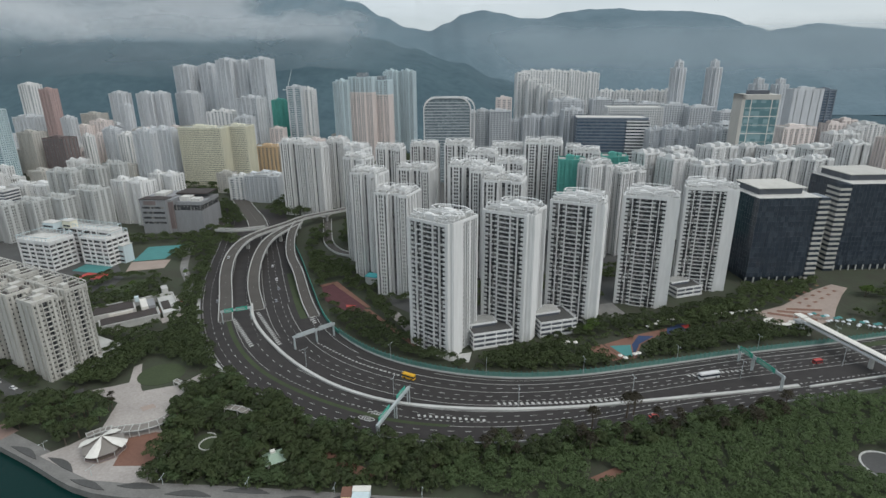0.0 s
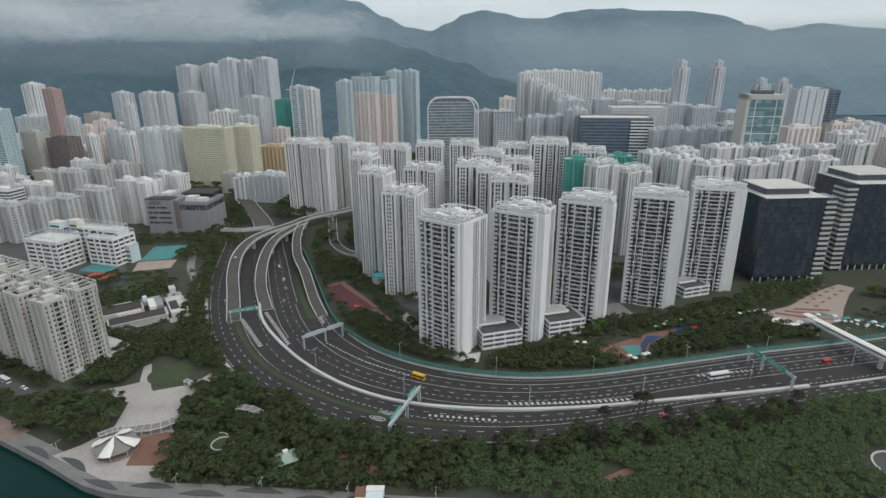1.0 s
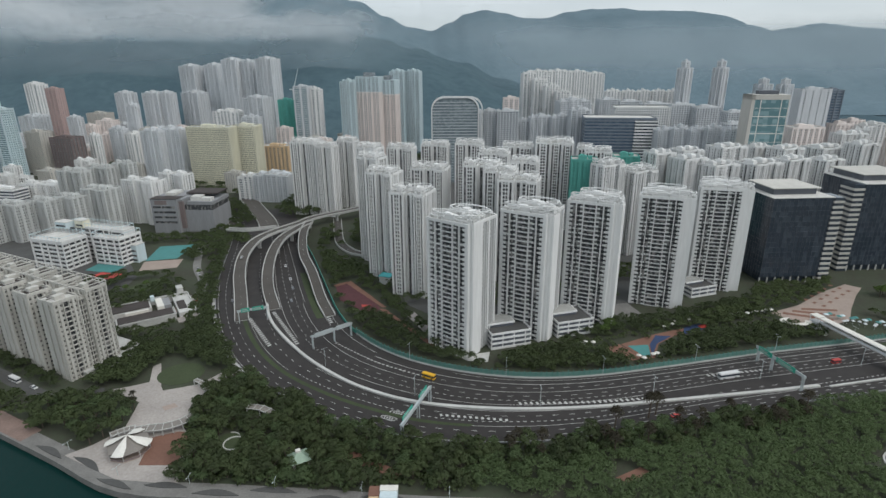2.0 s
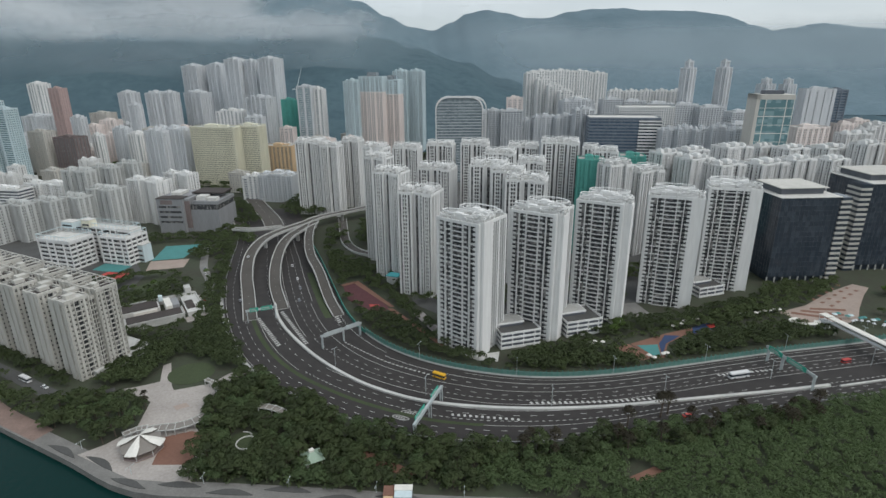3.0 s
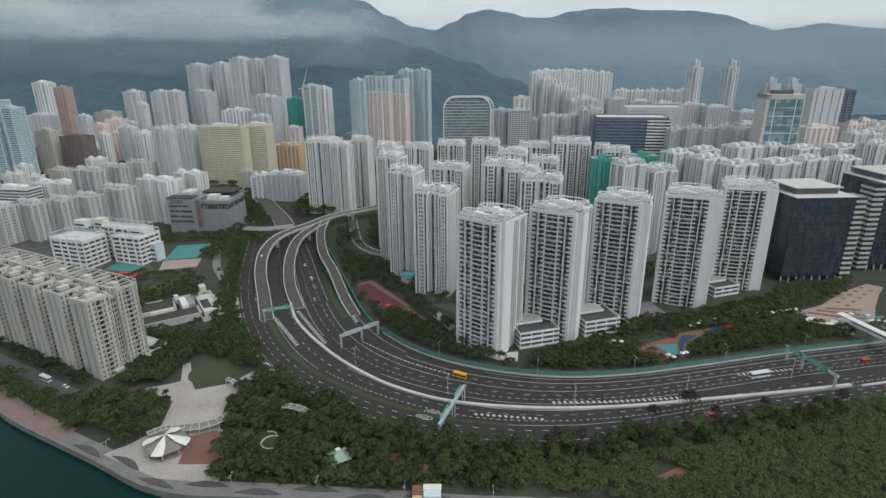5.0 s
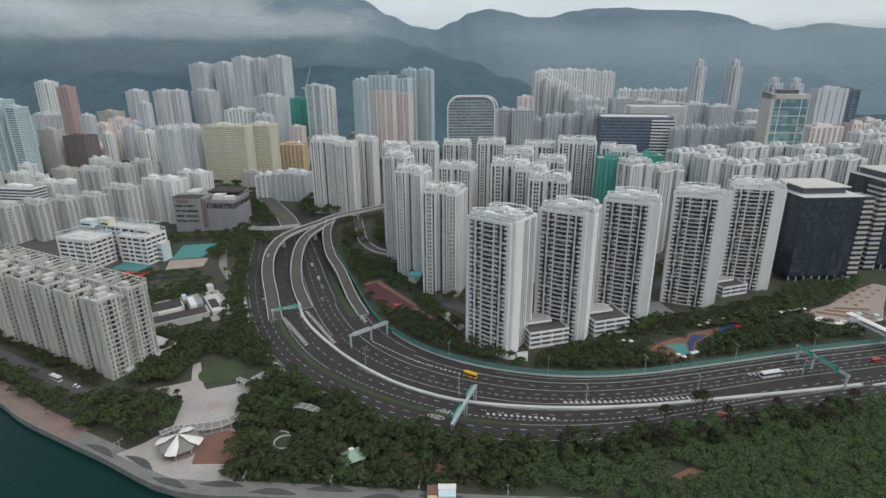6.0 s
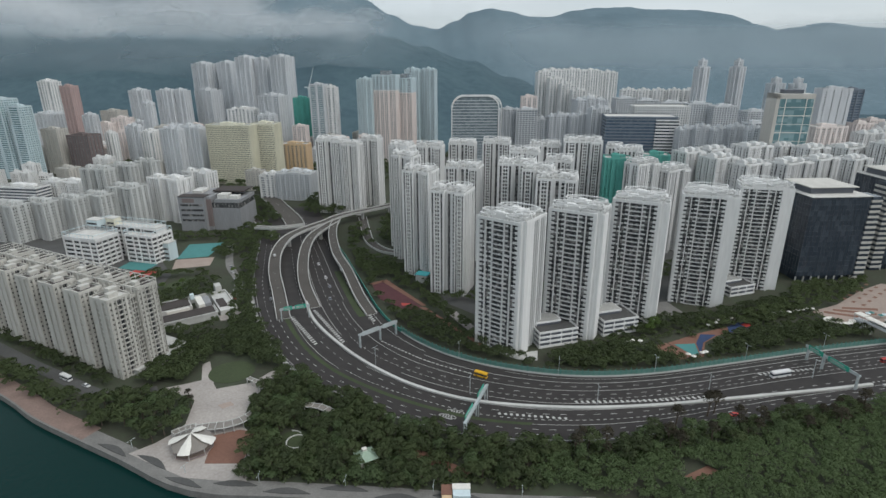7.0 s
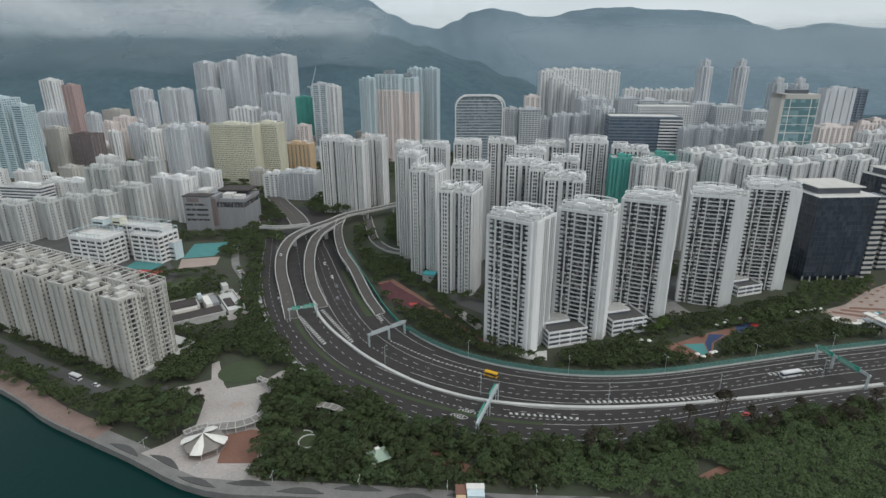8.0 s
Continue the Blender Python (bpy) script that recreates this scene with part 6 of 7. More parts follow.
# ---- noise barrier along the landward edge ----
barrier = thing("noise_barrier", Matrix(), "green noise barrier on a white concrete plinth", "noise barrier", kind="structure")
line = piece(INNER, 0.0, 1.0)
keep = (line[:, 0] > -66) & (line[:, 0] < 400)
run = resample(line[keep], 170)
run3 = np.concatenate((run, np.zeros((len(run), 1))), 1)
part("plinth", sweep("plinth", run3, [(-0.3, 0), (-0.3, 1.0), (0.3, 1.0), (0.3, 0)], MAT["kerb"]), barrier)
gap = float(np.linalg.norm(run[1] - run[0]))
b = Boxes()
b.block(-0.14, 0.14, -0.2, 0.2, 1.0, 4.4)
post_me = b.mesh("post", MAT["barrier"])
b = Boxes()
b.block(0.14, gap - 0.14, -0.06, 0.06, 1.0, 3.3)
b.block(0.14, gap - 0.14, -0.10, 0.10, 3.3, 3.55)
panel_me = b.mesh("panel", MAT["barrier_panel"])
for p, q in zip(run[:-1], run[1:]):
    ang = math.degrees(math.atan2(q[1] - p[1], q[0] - p[0]))
    for me, nm in ((post_me, "post"), (panel_me, "panel")):
        part(nm, me, barrier).matrix_local = pose(p[0], p[1], 0, 0, 0, ang)
low_run = resample(INNER[(INNER[:, 1] > 300) & (INNER[:, 1] < 520) & (INNER[:, 0] < 0)], 60)
tagged(new("noise_barrier", sweep("noise_barrier", np.concatenate((low_run, np.zeros((60, 1))), 1), [(-0.25, 0), (-0.25, 2.2), (0.25, 2.2), (0.25, 0)], MAT["barrier"])), "low green barrier beside the inner carriageway", "noise barrier", kind="structure")


# ---- sign gantries ----
def gantry(ends, legs, panels, label, green=True, z=7.6):
    (x0, y0), (x1, y1) = ends
    length, ang = math.hypot(x1 - x0, y1 - y0), math.degrees(math.atan2(y1 - y0, x1 - x0))
    ob = thing("sign_gantry", pose(x0, y0, 0, 0, 0, ang), label, "sign gantry", "sign gantries")
    b = Boxes()
    b.block(-0.8, length + 0.8, -0.7, 0.7, z, z + 0.9)
    b.block(-0.8, length + 0.8, -0.75, -0.62, z + 0.9, z + 1.6)
    part("beam", b.mesh("beam", MAT["steel"]), ob)
    for s in legs:
        for off in (-0.55, 0.55):
            b = Boxes()
            b.block(s * length - 0.25, s * length + 0.25, off - 0.2, off + 0.2, 0, z)
            part("leg", b.mesh("leg", MAT["steel"]), ob)
    for s0, s1, side in panels:
        b = Boxes()
        b.block(s0 * length, s1 * length, side * 1.0 - 0.12, side * 1.0 + 0.12, z - 0.3, z + 2.4)
        sign = part("sign_panel", b.mesh("sign_panel", MAT["sign" if green else "steel"]), ob, "green direction sign" if green else "grey back of a direction sign")
        if green:
            b = Boxes()
            for k in range(2):
                b.block((s0 + 0.03) * length, (s1 - 0.05 - 0.04 * k) * length, side * 1.0 - 0.16, side * 1.0 - 0.12, z + 0.2 + 1.0 * k, z + 0.65 + 1.0 * k)
            part("lettering", b.mesh("lettering", MAT["paint"]), sign)


gantry(((-29, 202), (-17.5, 231)), (0.0, 0.55, 1.0), ((0.08, 0.42, 1), (0.66, 0.95, 1)), "pale steel gantry with signs facing away across the road")
gantry(((-86.5, 284), (-67, 300.5)), (0.0, 0.55, 1.0), ((0.04, 0.5, -1), (0.6, 0.96, -1)), "steel gantry with grey sign backs", False)
gantry(((-141.5, 318.5), (-125.5, 325)), (0.0, 1.0), ((0.1, 0.4, -1), (0.5, 0.9, -1)), "steel gantry with two green signs")
gantry(((163, 268), (169.5, 238)), (0.03, 0.35, 1.0), ((0.05, 0.35, -1), (0.45, 0.85, -1)), "long steel gantry with two green signs")


# ---- street lamps ----
def lamp_post(x, y, turn, h=11.0, label="slim grey steel street lamp beside the carriageway", group="expressway lamps"):
    ob = thing("street_lamp", pose(x, y, 0, 0, 0, turn), label, "street lamp", group)
    b = Boxes()
    b.block(-0.07, 0.07, -0.07, 0.07, 0, h)
    part("pole", b.mesh("pole", MAT["steel"]), ob)
    b = Boxes()
    b.block(-1.4, 1.4, -0.04, 0.04, h - 0.06, h + 0.03)
    part("arm", b.mesh("arm", MAT["steel"]), ob)
    for s in (-1, 1):
        b = Boxes()
        b.block(s * 1.6 - 0.35, s * 1.6 + 0.35, -0.13, 0.13, h - 0.05, h + 0.1)
        part("lamp_head", b.mesh("lamp_head", MAT["steel"]), ob)


for f, start, stop, n in ((0.50, 0.40, 0.92, 9), (0.99, 0.42, 0.9, 9)):
    way = across(f)
    for i in range(n):
        j = int((start + (stop - start) * i / (n - 1)) * LANES)
        p, q = way[j], way[j + 1]
        lamp_post(p[0], p[1], math.degrees(math.atan2(q[1] - p[1], q[0] - p[0])) + 90)


for k in range(cut + 8, len(prom) - 6, 11):
    p, m = prom[k], side_of(prom)[k]
    lamp_post(p[0] - m[0] * 7.2, p[1] - m[1] * 7.2, math.degrees(math.atan2(m[1], m[0])), 4.0, "short pale lamp along the promenade", "promenade lamps")


# ---- vehicles ----
def wheel_mesh(r, w):
    vs = [(r * math.cos(i * math.pi / 6), s * w / 2, r * math.sin(i * math.pi / 6)) for s in (-1, 1) for i in range(12)]
    return mesh_of("wheel", vs, [tuple(range(12)), tuple(range(23, 11, -1))] + [(i, 12 + i, 12 + (i + 1) % 12, (i + 1) % 12) for i in range(12)], MAT["tyre"])


def vehicle(name, x, y, turn, length, width, height, paint, label, cab=True, z=0.06):
    """Bus-like when cab is False, else a car with bonnet, cabin and boot."""
    ob = thing(name, pose(x, y, z, 0, 0, turn), label, name.replace("_", " "), "vehicles on the road")
    a, w, wheel = length / 2, width / 2, 0.34 if cab else 0.48
    low = height * (0.55 if cab else 0.42)
    def shell(x0, x1, z0, x2, x3, z1, y0, y1):
        vs = [(x0, -y0, z0), (x1, -y0, z0), (x1, y0, z0), (x0, y0, z0), (x2, -y1, z1), (x3, -y1, z1), (x3, y1, z1), (x2, y1, z1)]
        return vs, [(3, 2, 1, 0), (4, 5, 6, 7), (0, 1, 5, 4), (1, 2, 6, 5), (2, 3, 7, 6), (3, 0, 4, 7)]
    part("body", mesh_of("body", *shell(-a, a, 0.25, -a, a, low, w, w), MAT[paint]), ob)
    if cab:
        part("window_band", mesh_of("window_band", *shell(-a * 0.75, a * 0.45, low, -a * 0.55, a * 0.2, height - 0.06, w * 0.94, w * 0.78), MAT["glass_office"]), ob)
        part("roof", mesh_of("roof", *shell(-a * 0.55, a * 0.2, height - 0.06, -a * 0.5, a * 0.15, height, w * 0.78, w * 0.74), MAT[paint]), ob)
    else:
        part("window_band", mesh_of("window_band", *shell(-a * 0.99, a * 0.99, low, -a * 0.99, a * 0.97, height * 0.78, w * 0.98, w * 0.97), MAT["glass_office"]), ob)
        part("roof", mesh_of("roof", *shell(-a, a, height * 0.78, -a * 0.98, a * 0.97, height, w, w * 0.94), MAT[paint]), ob)
    me = wheel_mesh(wheel, 0.24)
    for sx in (-0.6, 0.6):
        for sy in (-1, 1):
            part("wheel", me, ob).matrix_local = pose(sx * a, sy * (w - 0.1), wheel)


vehicle("minibus", -18.5, 252, 150, 7.2, 2.2, 2.9, "bus_yellow", "yellow minibus on the expressway", False)
vehicle("coach", 139, 250.5, 13, 11.5, 2.5, 3.4, "car_white", "white and grey coach on the expressway", False)
vehicle("minibus", -236.5, 251.5, -27, 7.5, 2.3, 3.0, "car_white", "white minibus parked in the estate street", False)
vehicle("minibus", -226, 462, 20, 7.5, 2.3, 2.9, "car_white", "white minibus beside the school court", False)
vehicle("van", 205, 264.5, 13, 5.0, 2.0, 2.3, "red", "red van on the expressway", False)
for x, y, turn, paint, label in ((98, 217.5, 14, "red", "red car on the seaward carriageway"), (-139.5, 421, 108, "car_white", "white car on the expressway"), (-174.6, 421, 104, "car_white", "white car on the curved ramp"), (-121.5, 374, 112, "car_grey", "grey car on the expressway"), (-158, 352, 112, "car_grey", "grey car on the outer carriageway"), (-222, 245, -27, "car_white", "white car parked in the estate street"), (-128, 392, 110, "car_white", "white car on the expressway"), (-203.5, 404, 120, "car_white", "white car parked in the lane"), (-196, 388, 120, "car_grey", "grey car parked in the lane"), (-262, 262, -28, "car_grey", "grey car in the estate street"), (-188.5, 366, 115, "car_white", "white car parked in the lane"), (-184, 354, 112, "red", "dark red car parked in the lane"), (-179.5, 336, 108, "car_white", "white car parked in the lane"), (-178, 327, 106, "car_grey", "grey car parked in the lane"), (-117, 352, 112, "car_grey", "grey car on the expressway"), (-209, 416, 118, "car_grey", "grey car parked in the lane")):
    vehicle("car", x, y, turn, 4.4, 1.8, 1.45, paint, label, True, 7.9 if x == -174.6 else 0.07)


# ---- turquoise roofed shelter at a tower's foot ----
shelter = thing("garden_shelter", pose(-53, 384, 0, 0, 0, -20), "low white shelter with a bright turquoise roof", "shelter")
b = Boxes()
b.block(-4.5, 4.5, -3.5, 3.5, 0, 6.2)
part("wall", b.mesh("wall", MAT["kerb"]), shelter)
b = Boxes()
b.block(-5.0, 5.0, -4.0, 4.0, 6.2, 6.7)
part("roof", b.mesh("roof", surface("bright_turquoise_roof", (0.09, 0.46, 0.48), 0.6, 0.15, 3, 0.6, 0.1)), shelter)


# ---- tent pavilion and pergola on the plaza ----
tent = thing("tent_pavilion", pose(-146.5, 196.5, 0.1, 0, 0, 12), "octagonal pavilion with white and taupe tent roof", "pavilion")
for i in range(8):
    p, q = ((8.6 * math.cos(k * math.pi / 4), 8.6 * math.sin(k * math.pi / 4), 3.5) for k in (i, i + 1))
    vs = [p, q, (0.6 * q[0] / 8.6, 0.6 * q[1] / 8.6, 6.6), (0.6 * p[0] / 8.6, 0.6 * p[1] / 8.6, 6.6)]
    vs += [(x, y, z - 0.08) for x, y, z in vs]
    part("roof_panel", mesh_of("roof_panel", vs, [(0, 1, 2, 3), (7, 6, 5, 4), (0, 4, 5, 1), (1, 5, 6, 2), (2, 6, 7, 3), (3, 7, 4, 0)], MAT["canvas_dark"]), tent, "taupe roof panel")
for i in range(4):
    c, w = math.cos(i * math.pi / 2 - 0.2), math.sin(i * math.pi / 2 - 0.2)
    vs = [(0.0, 0.0, 8.0), (5.0, -2.0, 5.4), (9.2, -2.6, 3.9), (9.9, 0.0, 4.2), (9.2, 2.6, 3.9), (5.0, 2.0, 5.4), (5.0, 0.0, 5.9)]
    vs = [(x * c - y * w, x * w + y * c, z) for x, y, z in vs]
    vs += [(x, y, z - 0.06) for x, y, z in vs]
    top_faces = [(0, 1, 6), (0, 6, 5), (6, 1, 2, 3), (6, 3, 4, 5)]
    part("sail", mesh_of("sail", vs, top_faces + [tuple(k + 7 for k in f[::-1]) for f in top_faces] + [(k, k + 7, (k + 1) % 6 + 7, (k + 1) % 6) for k in range(6)], MAT["canvas"]), tent, "white membrane sail")
b = Boxes()
b.block(-0.12, 0.12, -0.12, 0.12, 0, 3.4)
post_me = b.mesh("post", MAT["concrete"])
rail = Boxes()
for i in range(8):
    a, c = i * math.pi / 4, (i + 1) * math.pi / 4
    p, q = np.array((8.2 * math.cos(a), 8.2 * math.sin(a))), np.array((8.2 * math.cos(c), 8.2 * math.sin(c)))
    part("post", post_me, tent).matrix_local = pose(*p, 0)
    u = (q - p) / np.linalg.norm(q - p)
    rail.add(p, u, 0, np.linalg.norm(q - p), -0.1, 0.1, 0.0, 1.1)
    rail.add(p, u, 0, np.linalg.norm(q - p), -0.12, 0.12, 3.0, 3.3)
part("railing", rail.mesh("railing", MAT["brown"]), tent)
floor_ = [(8.4 * math.cos(i * math.pi / 4), 8.4 * math.sin(i * math.pi / 4)) for i in range(8)]
part("floor", slab("floor", floor_, 0, 0.25, MAT["tan"]), tent)


def pergola(points, width, label):
    """White frames joined by two curved beams."""
    ob = thing("pergola", Matrix(), label, "pergola", "park pergolas")
    way = curve_points(points, 3.6)
    nn = side_of(way)
    way3 = np.concatenate((way, np.full((len(way), 1), 3.0)), 1)
    for s in (-width / 2, width / 2):
        part("beam", sweep("beam", way3, [(s - 0.16, 0), (s - 0.16, 0.35), (s + 0.16, 0.35), (s + 0.16, 0)], MAT["kerb"]), ob)
    for p, m in zip(way, nn):
        b = Boxes()
        t = (m[0], m[1])
        b.add((p[0], p[1]), t, -width / 2 - 0.3, width / 2 + 0.3, -0.14, 0.14, 3.35, 3.6)
        for s in (-width / 2, width / 2):
            b.add((p[0], p[1]), t, s - 0.14, s + 0.14, -0.14, 0.14, 0.0, 3.0)
        part("frame", b.mesh("frame", MAT["kerb"]), ob)
    part("shade_roof", sweep("shade_roof", way3, [(-width / 2 + 0.4, 0.1), (-width / 2 + 0.4, 0.16), (width / 2 - 0.4, 0.16), (width / 2 - 0.4, 0.1)], MAT["canvas_dark"]), ob)


pergola([(-149, 206), (-144, 207.5), (-137.5, 208.5), (-131, 212), (-127, 217)], 5.0, "curved white pergola with dark roof panels")
pergola([(-104, 223.5), (-97, 222), (-90, 217.5)], 3.6, "small grey arbour among the trees")
pergola([(-139, 247), (-133, 243), (-129, 237)], 2.2, "white pergola beside the plaza path")
pergola([(-158, 203), (-154, 206.5), (-150, 208)], 3.2, "low open pergola beside the tent")

# ---- huts ----
hut = thing("park_hut", pose(-71, 188, 0, 0, 0, 28), "small hut with pale green hipped roof", "hut", "park huts")
b = Boxes()
b.block(-3.2, 3.2, -3.2, 3.2, 0, 3.0)
part("wall", b.mesh("wall", MAT["beige"]), hut)
vs = [(-4.2, -4.2, 3.0), (4.2, -4.2, 3.0), (4.2, 4.2, 3.0), (-4.2, 4.2, 3.0), (-1.0, 0, 5.0), (1.0, 0, 5.0)]
part("roof", mesh_of("roof", vs, [(0, 1, 5, 4), (1, 2, 5), (2, 3, 4, 5), (3, 0, 4), (3, 2, 1, 0)], surface("pale_green_metal_roof", (0.30, 0.40, 0.31), 0.6, 0.2, 3, 0.6, 0.1)), hut)
b = Boxes()
b.block(-1.0, 1.0, 0.5, 2.2, 4.2, 5.6)
part("roof_vent", b.mesh("roof_vent", MAT["canvas"]), hut)
shed = thing("service_shed", pose(-35.2, 164.6, 0, 0, 0, 0), "pale blue flat-roofed service shed by the promenade", "shed", "park huts")
b = Boxes()
b.block(0, 6.6, 0, 6, 0, 3.4)
part("wall", b.mesh("wall", MAT["pale_blue"]), shed)
b = Boxes()
b.block(-0.2, 6.8, 3.4, 6.2, 3.4, 3.8)
part("roof", b.mesh("roof", MAT["canvas"]), shed)
shed = thing("service_shed", pose(-42.6, 164.6, 0, 0, 0, 0), "low shed with red-brown and orange roof", "shed", "park huts")
b = Boxes()
b.block(3.2, 7.0, 0, 6, 0, 2.6)
part("wall", b.mesh("wall", MAT["orange"]), shed)
b = Boxes()
b.block(3.0, 7.2, 1.6, 6.6, 2.6, 3.0)
part("roof", b.mesh("roof", MAT["brick"]), shed)

# ---- covered footbridge over the expressway ----
way = curve_points([(219.5, 300), (225, 277), (231.5, 252), (239, 222)], 3)
bridge = thing("covered_footbridge", Matrix(), "covered footbridge with white roof and dark truss sides", "footbridge")
way3 = np.concatenate((way, np.full((len(way), 1), 6.4)), 1)
part("deck", sweep("deck", way3, [(-2, 0), (-2, 0.5), (2, 0.5), (2, 0)], MAT["concrete"]), bridge)
part("roof", sweep("roof", way3, [(-2.4, 3.2), (-1.6, 3.6), (1.6, 3.6), (2.4, 3.2), (2.4, 3.05), (-2.4, 3.05)], MAT["canvas"]), bridge)
for s in (-1.95, 1.95):
    part("side_panel", sweep("side_panel", way3, [(s - 0.06, 0.5), (s - 0.06, 1.7), (s + 0.06, 1.7), (s + 0.06, 0.5)], MAT["grey"]), bridge)
    b = Boxes()
    for p, m in zip(way, side_of(way)):
        b.add((p[0] + m[0] * s, p[1] + m[1] * s), (m[0], m[1]), -0.09, 0.09, -0.09, 0.09, 6.9, 9.5)
    part("post", b.mesh("post", MAT["steel"]), bridge, kind="stuff")
for k in (1, len(way) // 2, len(way) - 3):
    b = Boxes()
    b.block(way[k][0] - 0.9, way[k][0] + 0.9, way[k][1] - 0.9, way[k][1] + 0.9, 0, 6.4)
    part("pier", b.mesh("pier", MAT["concrete"]), bridge)
# ramp landing and round canopy
ringc = (207.5, 306)
vs, fs = [], []
for i in range(21):
    a = 1.6 + i * 0.23
    for r, z in ((9.0, 4.0), (5.2, 4.0), (5.2, 3.7), (9.0, 3.7)):
        vs.append((ringc[0] + r * math.cos(a), ringc[1] + r * 0.75 * math.sin(a), z + (1.5 if i > 12 else 0.12 * i)))
for i in range(20):
    for j in range(4):
        fs.append((4 * i + j, 4 * i + (j + 1) % 4, 4 * i + 4 + (j + 1) % 4, 4 * i + 4 + j))
canopy = thing("curved_ramp", Matrix(), "curved white ramp at the footbridge's foot", "ramp")
part("canopy", mesh_of("canopy", vs, fs, MAT["canvas"]), canopy)
for i in range(0, 21, 4):
    a = 1.6 + i * 0.23
    b = Boxes()
    px, py = ringc[0] + 7 * math.cos(a), ringc[1] + 5.3 * math.sin(a)
    b.block(px - 0.2, px + 0.2, py - 0.2, py + 0.2, 0, 3.8 + (1.5 if i > 12 else 0.12 * i))
    part("column", b.mesh("column", MAT["concrete"]), canopy)
head = thing("stair_canopy", pose(219, 303, 0, 0, 0, 15), "white stair canopy at the footbridge end", "canopy")
b = Boxes()
b.block(-2.5, 2.5, -2, 4, 9.2, 9.8)
part("roof", b.mesh("roof", MAT["canvas"]), head)
b = Boxes()
b.block(-2.2, 2.2, -1.8, 3.6, 0, 6.3)
part("stair_body", b.mesh("stair_body", MAT["grey"]), head)
for sx in (-2.2, 2.0):
    for sy in (-1.7, 3.5):
        b = Boxes()
        b.block(sx, sx + 0.2, sy, sy + 0.2, 6.3, 9.2)
        part("post", b.mesh("post", MAT["steel"]), head)


# ---- parasols and shelters ----
def parasol(x, y, r, material, label, group):
    ob = thing("parasol", pose(x, y, 0.1), label, "parasol", group)
    n = 8
    vs = [(r * math.cos(2 * math.pi * i / n), r * math.sin(2 * math.pi * i / n), 2.5) for i in range(n)] + [(0, 0, 3.4), (0, 0, 3.25)]
    part("canopy", mesh_of("canopy", vs, [(i, (i + 1) % n, n) for i in range(n)] + [((i + 1) % n, i, n + 1) for i in range(n)], MAT[material]), ob)
    b = Boxes()
    b.block(-0.05, 0.05, -0.05, 0.05, 0, 3.25)
    part("pole", b.mesh("pole", MAT["steel"]), ob)


rng = np.random.default_rng(9)
for i in range(13):
    parasol(236 + 3.1 * i, 320 - 1.5 * i + (i % 2) * 2.5, 1.7, "teal" if i % 3 else "pale_blue", "pale teal parasol beside the brick plaza", "teal parasols")
    parasol(240 + 3.0 * i + rng.uniform(-1, 1), 311 - 1.2 * i + rng.uniform(-2, 2), 1.2, "grey", "grey parasol over outdoor seats", "grey parasols")
for i in range(7):
    parasol(126 + 3.2 * i, 305 + 1.6 * i + (i % 2) * 2, 1.3, "canvas", "white parasol by the pool", "white parasols")
for x, y in ((98.5, 270), (100.5, 267.5), (107, 271.5), (109.5, 272.5), (70, 284), (72.5, 286), (77, 285.5)):
    parasol(x, y, 1.5, "canvas", "white parasol by the pool", "white parasols")
for i in range(9):
    parasol(176 + 3.6 * i, 321 + 0.9 * i + rng.uniform(-1, 1), 1.6, "canvas", "white parasol along the park walk", "white parasols")


# ---- tower crane over the old town ----
crane = thing("tower_crane", pose(-262, 965, 97), "thin pale luffing tower crane on a netted tower", "crane")
b = Boxes()
b.block(-0.7, 0.7, -0.7, 0.7, 0, 18)
part("mast", b.mesh("mast", MAT["steel"]), crane)
vs = [(0, -0.5, 16), (0, 0.5, 16), (11, 0, 50), (1.6, -0.5, 16), (1.6, 0.5, 16), (11.6, 0, 49.6)]
part("jib", mesh_of("jib", vs, [(0, 2, 1), (3, 4, 5), (0, 3, 5, 2), (1, 2, 5, 4), (0, 1, 4, 3)], MAT["steel"]), crane)
b = Boxes()
b.block(-6, 0.5, -0.6, 0.6, 16.5, 18.2)
part("counter_jib", b.mesh("counter_jib", MAT["steel"]), crane)


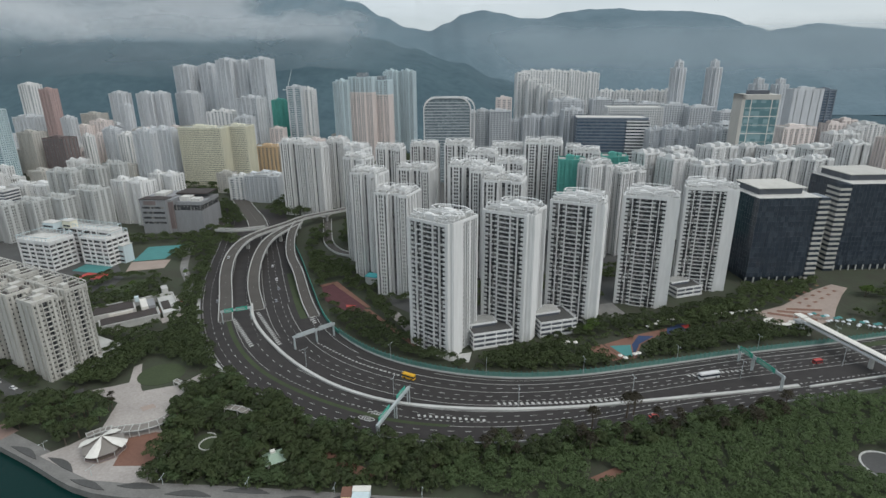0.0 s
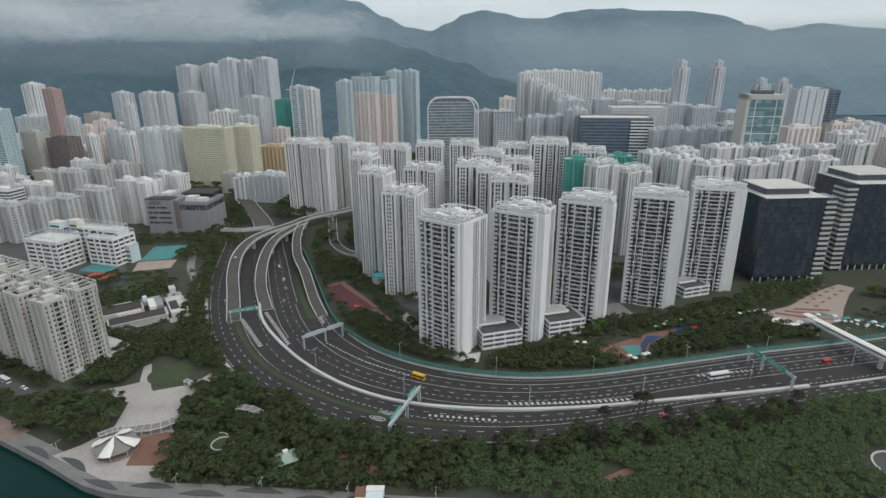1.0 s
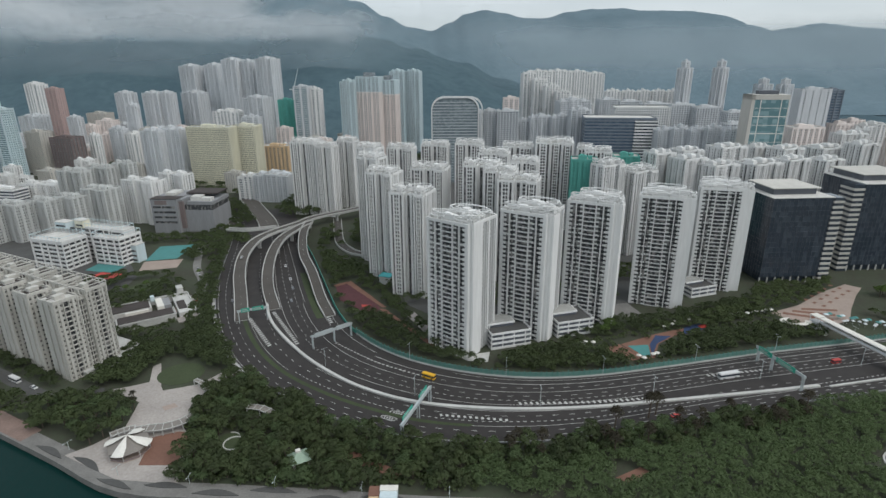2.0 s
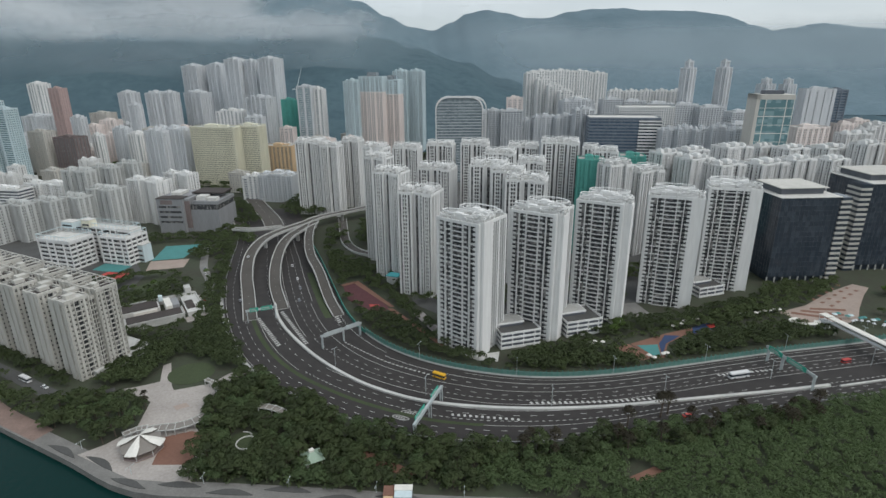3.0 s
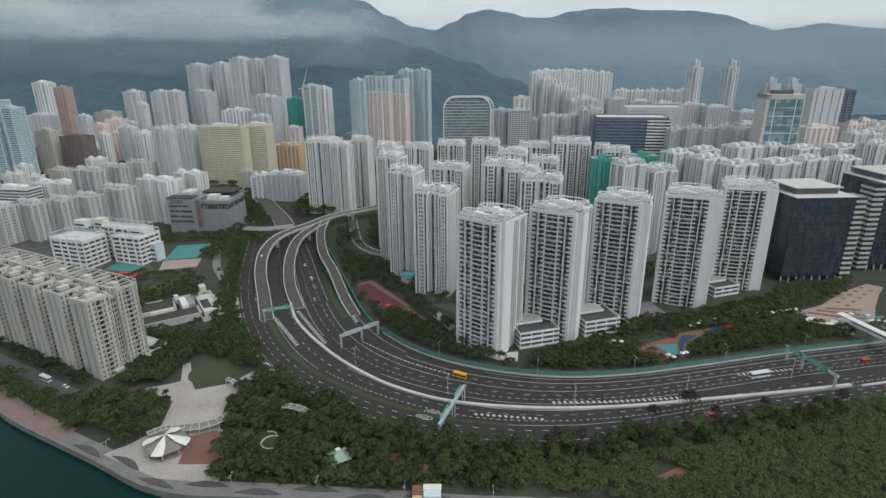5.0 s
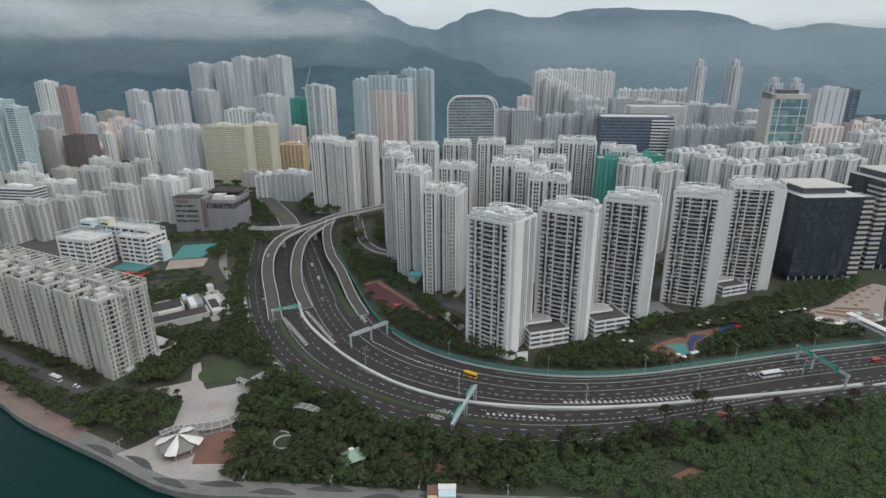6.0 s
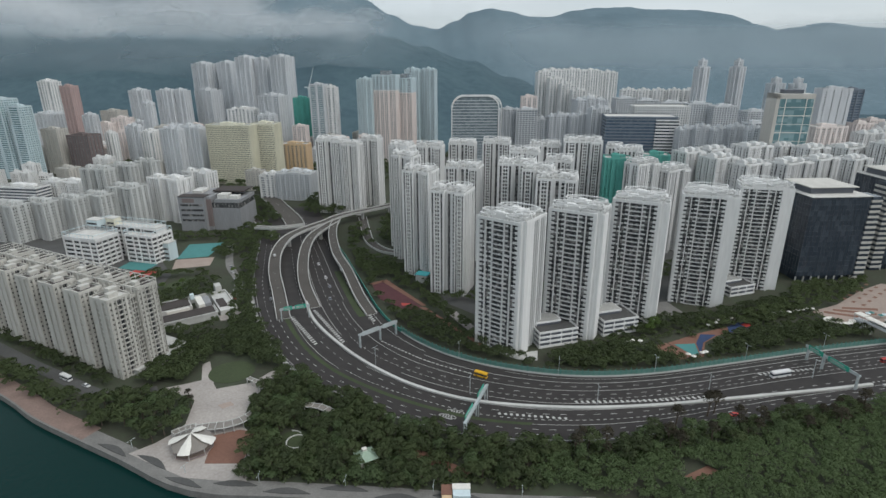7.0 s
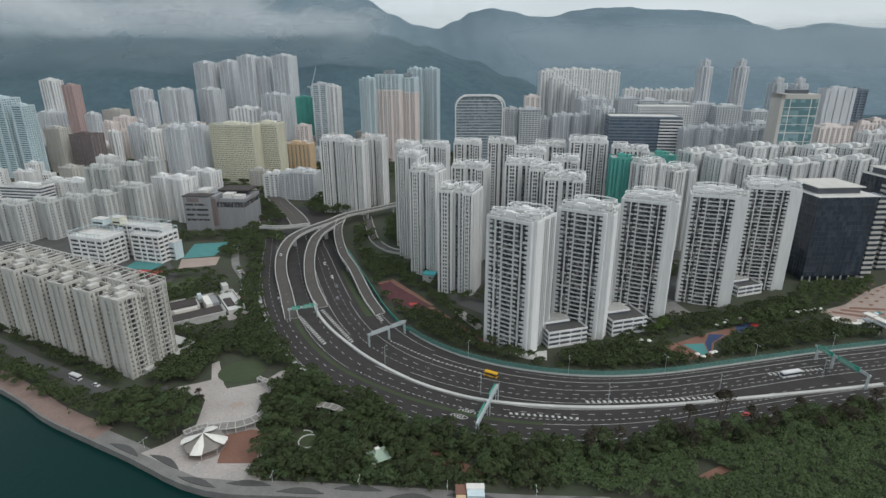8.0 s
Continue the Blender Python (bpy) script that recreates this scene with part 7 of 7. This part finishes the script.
# ---- round play pad with a red boat ----
rim_pts = np.array([(181 + 9.3 * math.cos(a * 0.2618), 183 + 9.3 * math.sin(a * 0.2618), 0.0) for a in range(25)])
tagged(new("pad_rim", sweep("pad_rim", rim_pts, [(-0.4, 0), (-0.4, 0.45), (0.4, 0.45), (0.4, 0)], MAT["concrete"])), "pale kerb round the play pad", "kerb", kind="structure")
boat = thing("play_boat", pose(184.5, 181, 0.12, 0, 0, 70), "red and white play boat on a round pad", "play structure")
vs = [(-3, 0, 0), (-2.2, -1.5, 0), (2.2, -1.5, 0), (3.6, 0, 0), (2.2, 1.5, 0), (-2.2, 1.5, 0)]
vs += [(x * 1.15, y * 1.2, 1.5) for x, y, z in vs]
part("hull", mesh_of("hull", vs, [tuple(range(6))[::-1], tuple(range(6, 12))] + [(i, (i + 1) % 6, 6 + (i + 1) % 6, 6 + i) for i in range(6)], MAT["red"]), boat)
b = Boxes()
b.block(-1.2, 0.8, -0.9, 0.9, 1.5, 3.0)
part("cabin", b.mesh("cabin", MAT["canvas"]), boat)
b = Boxes()
b.block(-0.06, 0.06, -0.06, 0.06, 3.0, 5.5)
part("mast", b.mesh("mast", MAT["steel"]), boat)
# painted ovals on the seaward carriageway
for cx, cy in ((-32.5, 221.5), (-36.5, 218.0)):
    oval = Boxes()
    pts = [np.array((cx + 4.2 * math.cos(q * 0.393 + 0.0) * 0.94 + 1.3 * math.sin(q * 0.393) * 0.34, cy - 4.2 * math.cos(q * 0.393) * 0.34 + 1.3 * math.sin(q * 0.393) * 0.94)) for q in range(17)]
    for p, q in zip(pts[:-1], pts[1:]):
        n = np.linalg.norm(q - p)
        oval.add(p, (q - p) / n, 0, n, -0.2, 0.2, 0.085, 0.092)
    for k in range(4):
        oval.add((cx - 2.3 + 1.2 * k, cy + 0.8 - 0.43 * k), (0.94, -0.34), 0, 0.7, -0.6, 0.6, 0.085, 0.092)
    part("road_marking", oval.mesh("road_marking", MAT["paint"]), road, "white oval marking with lettering bars", "stuff")
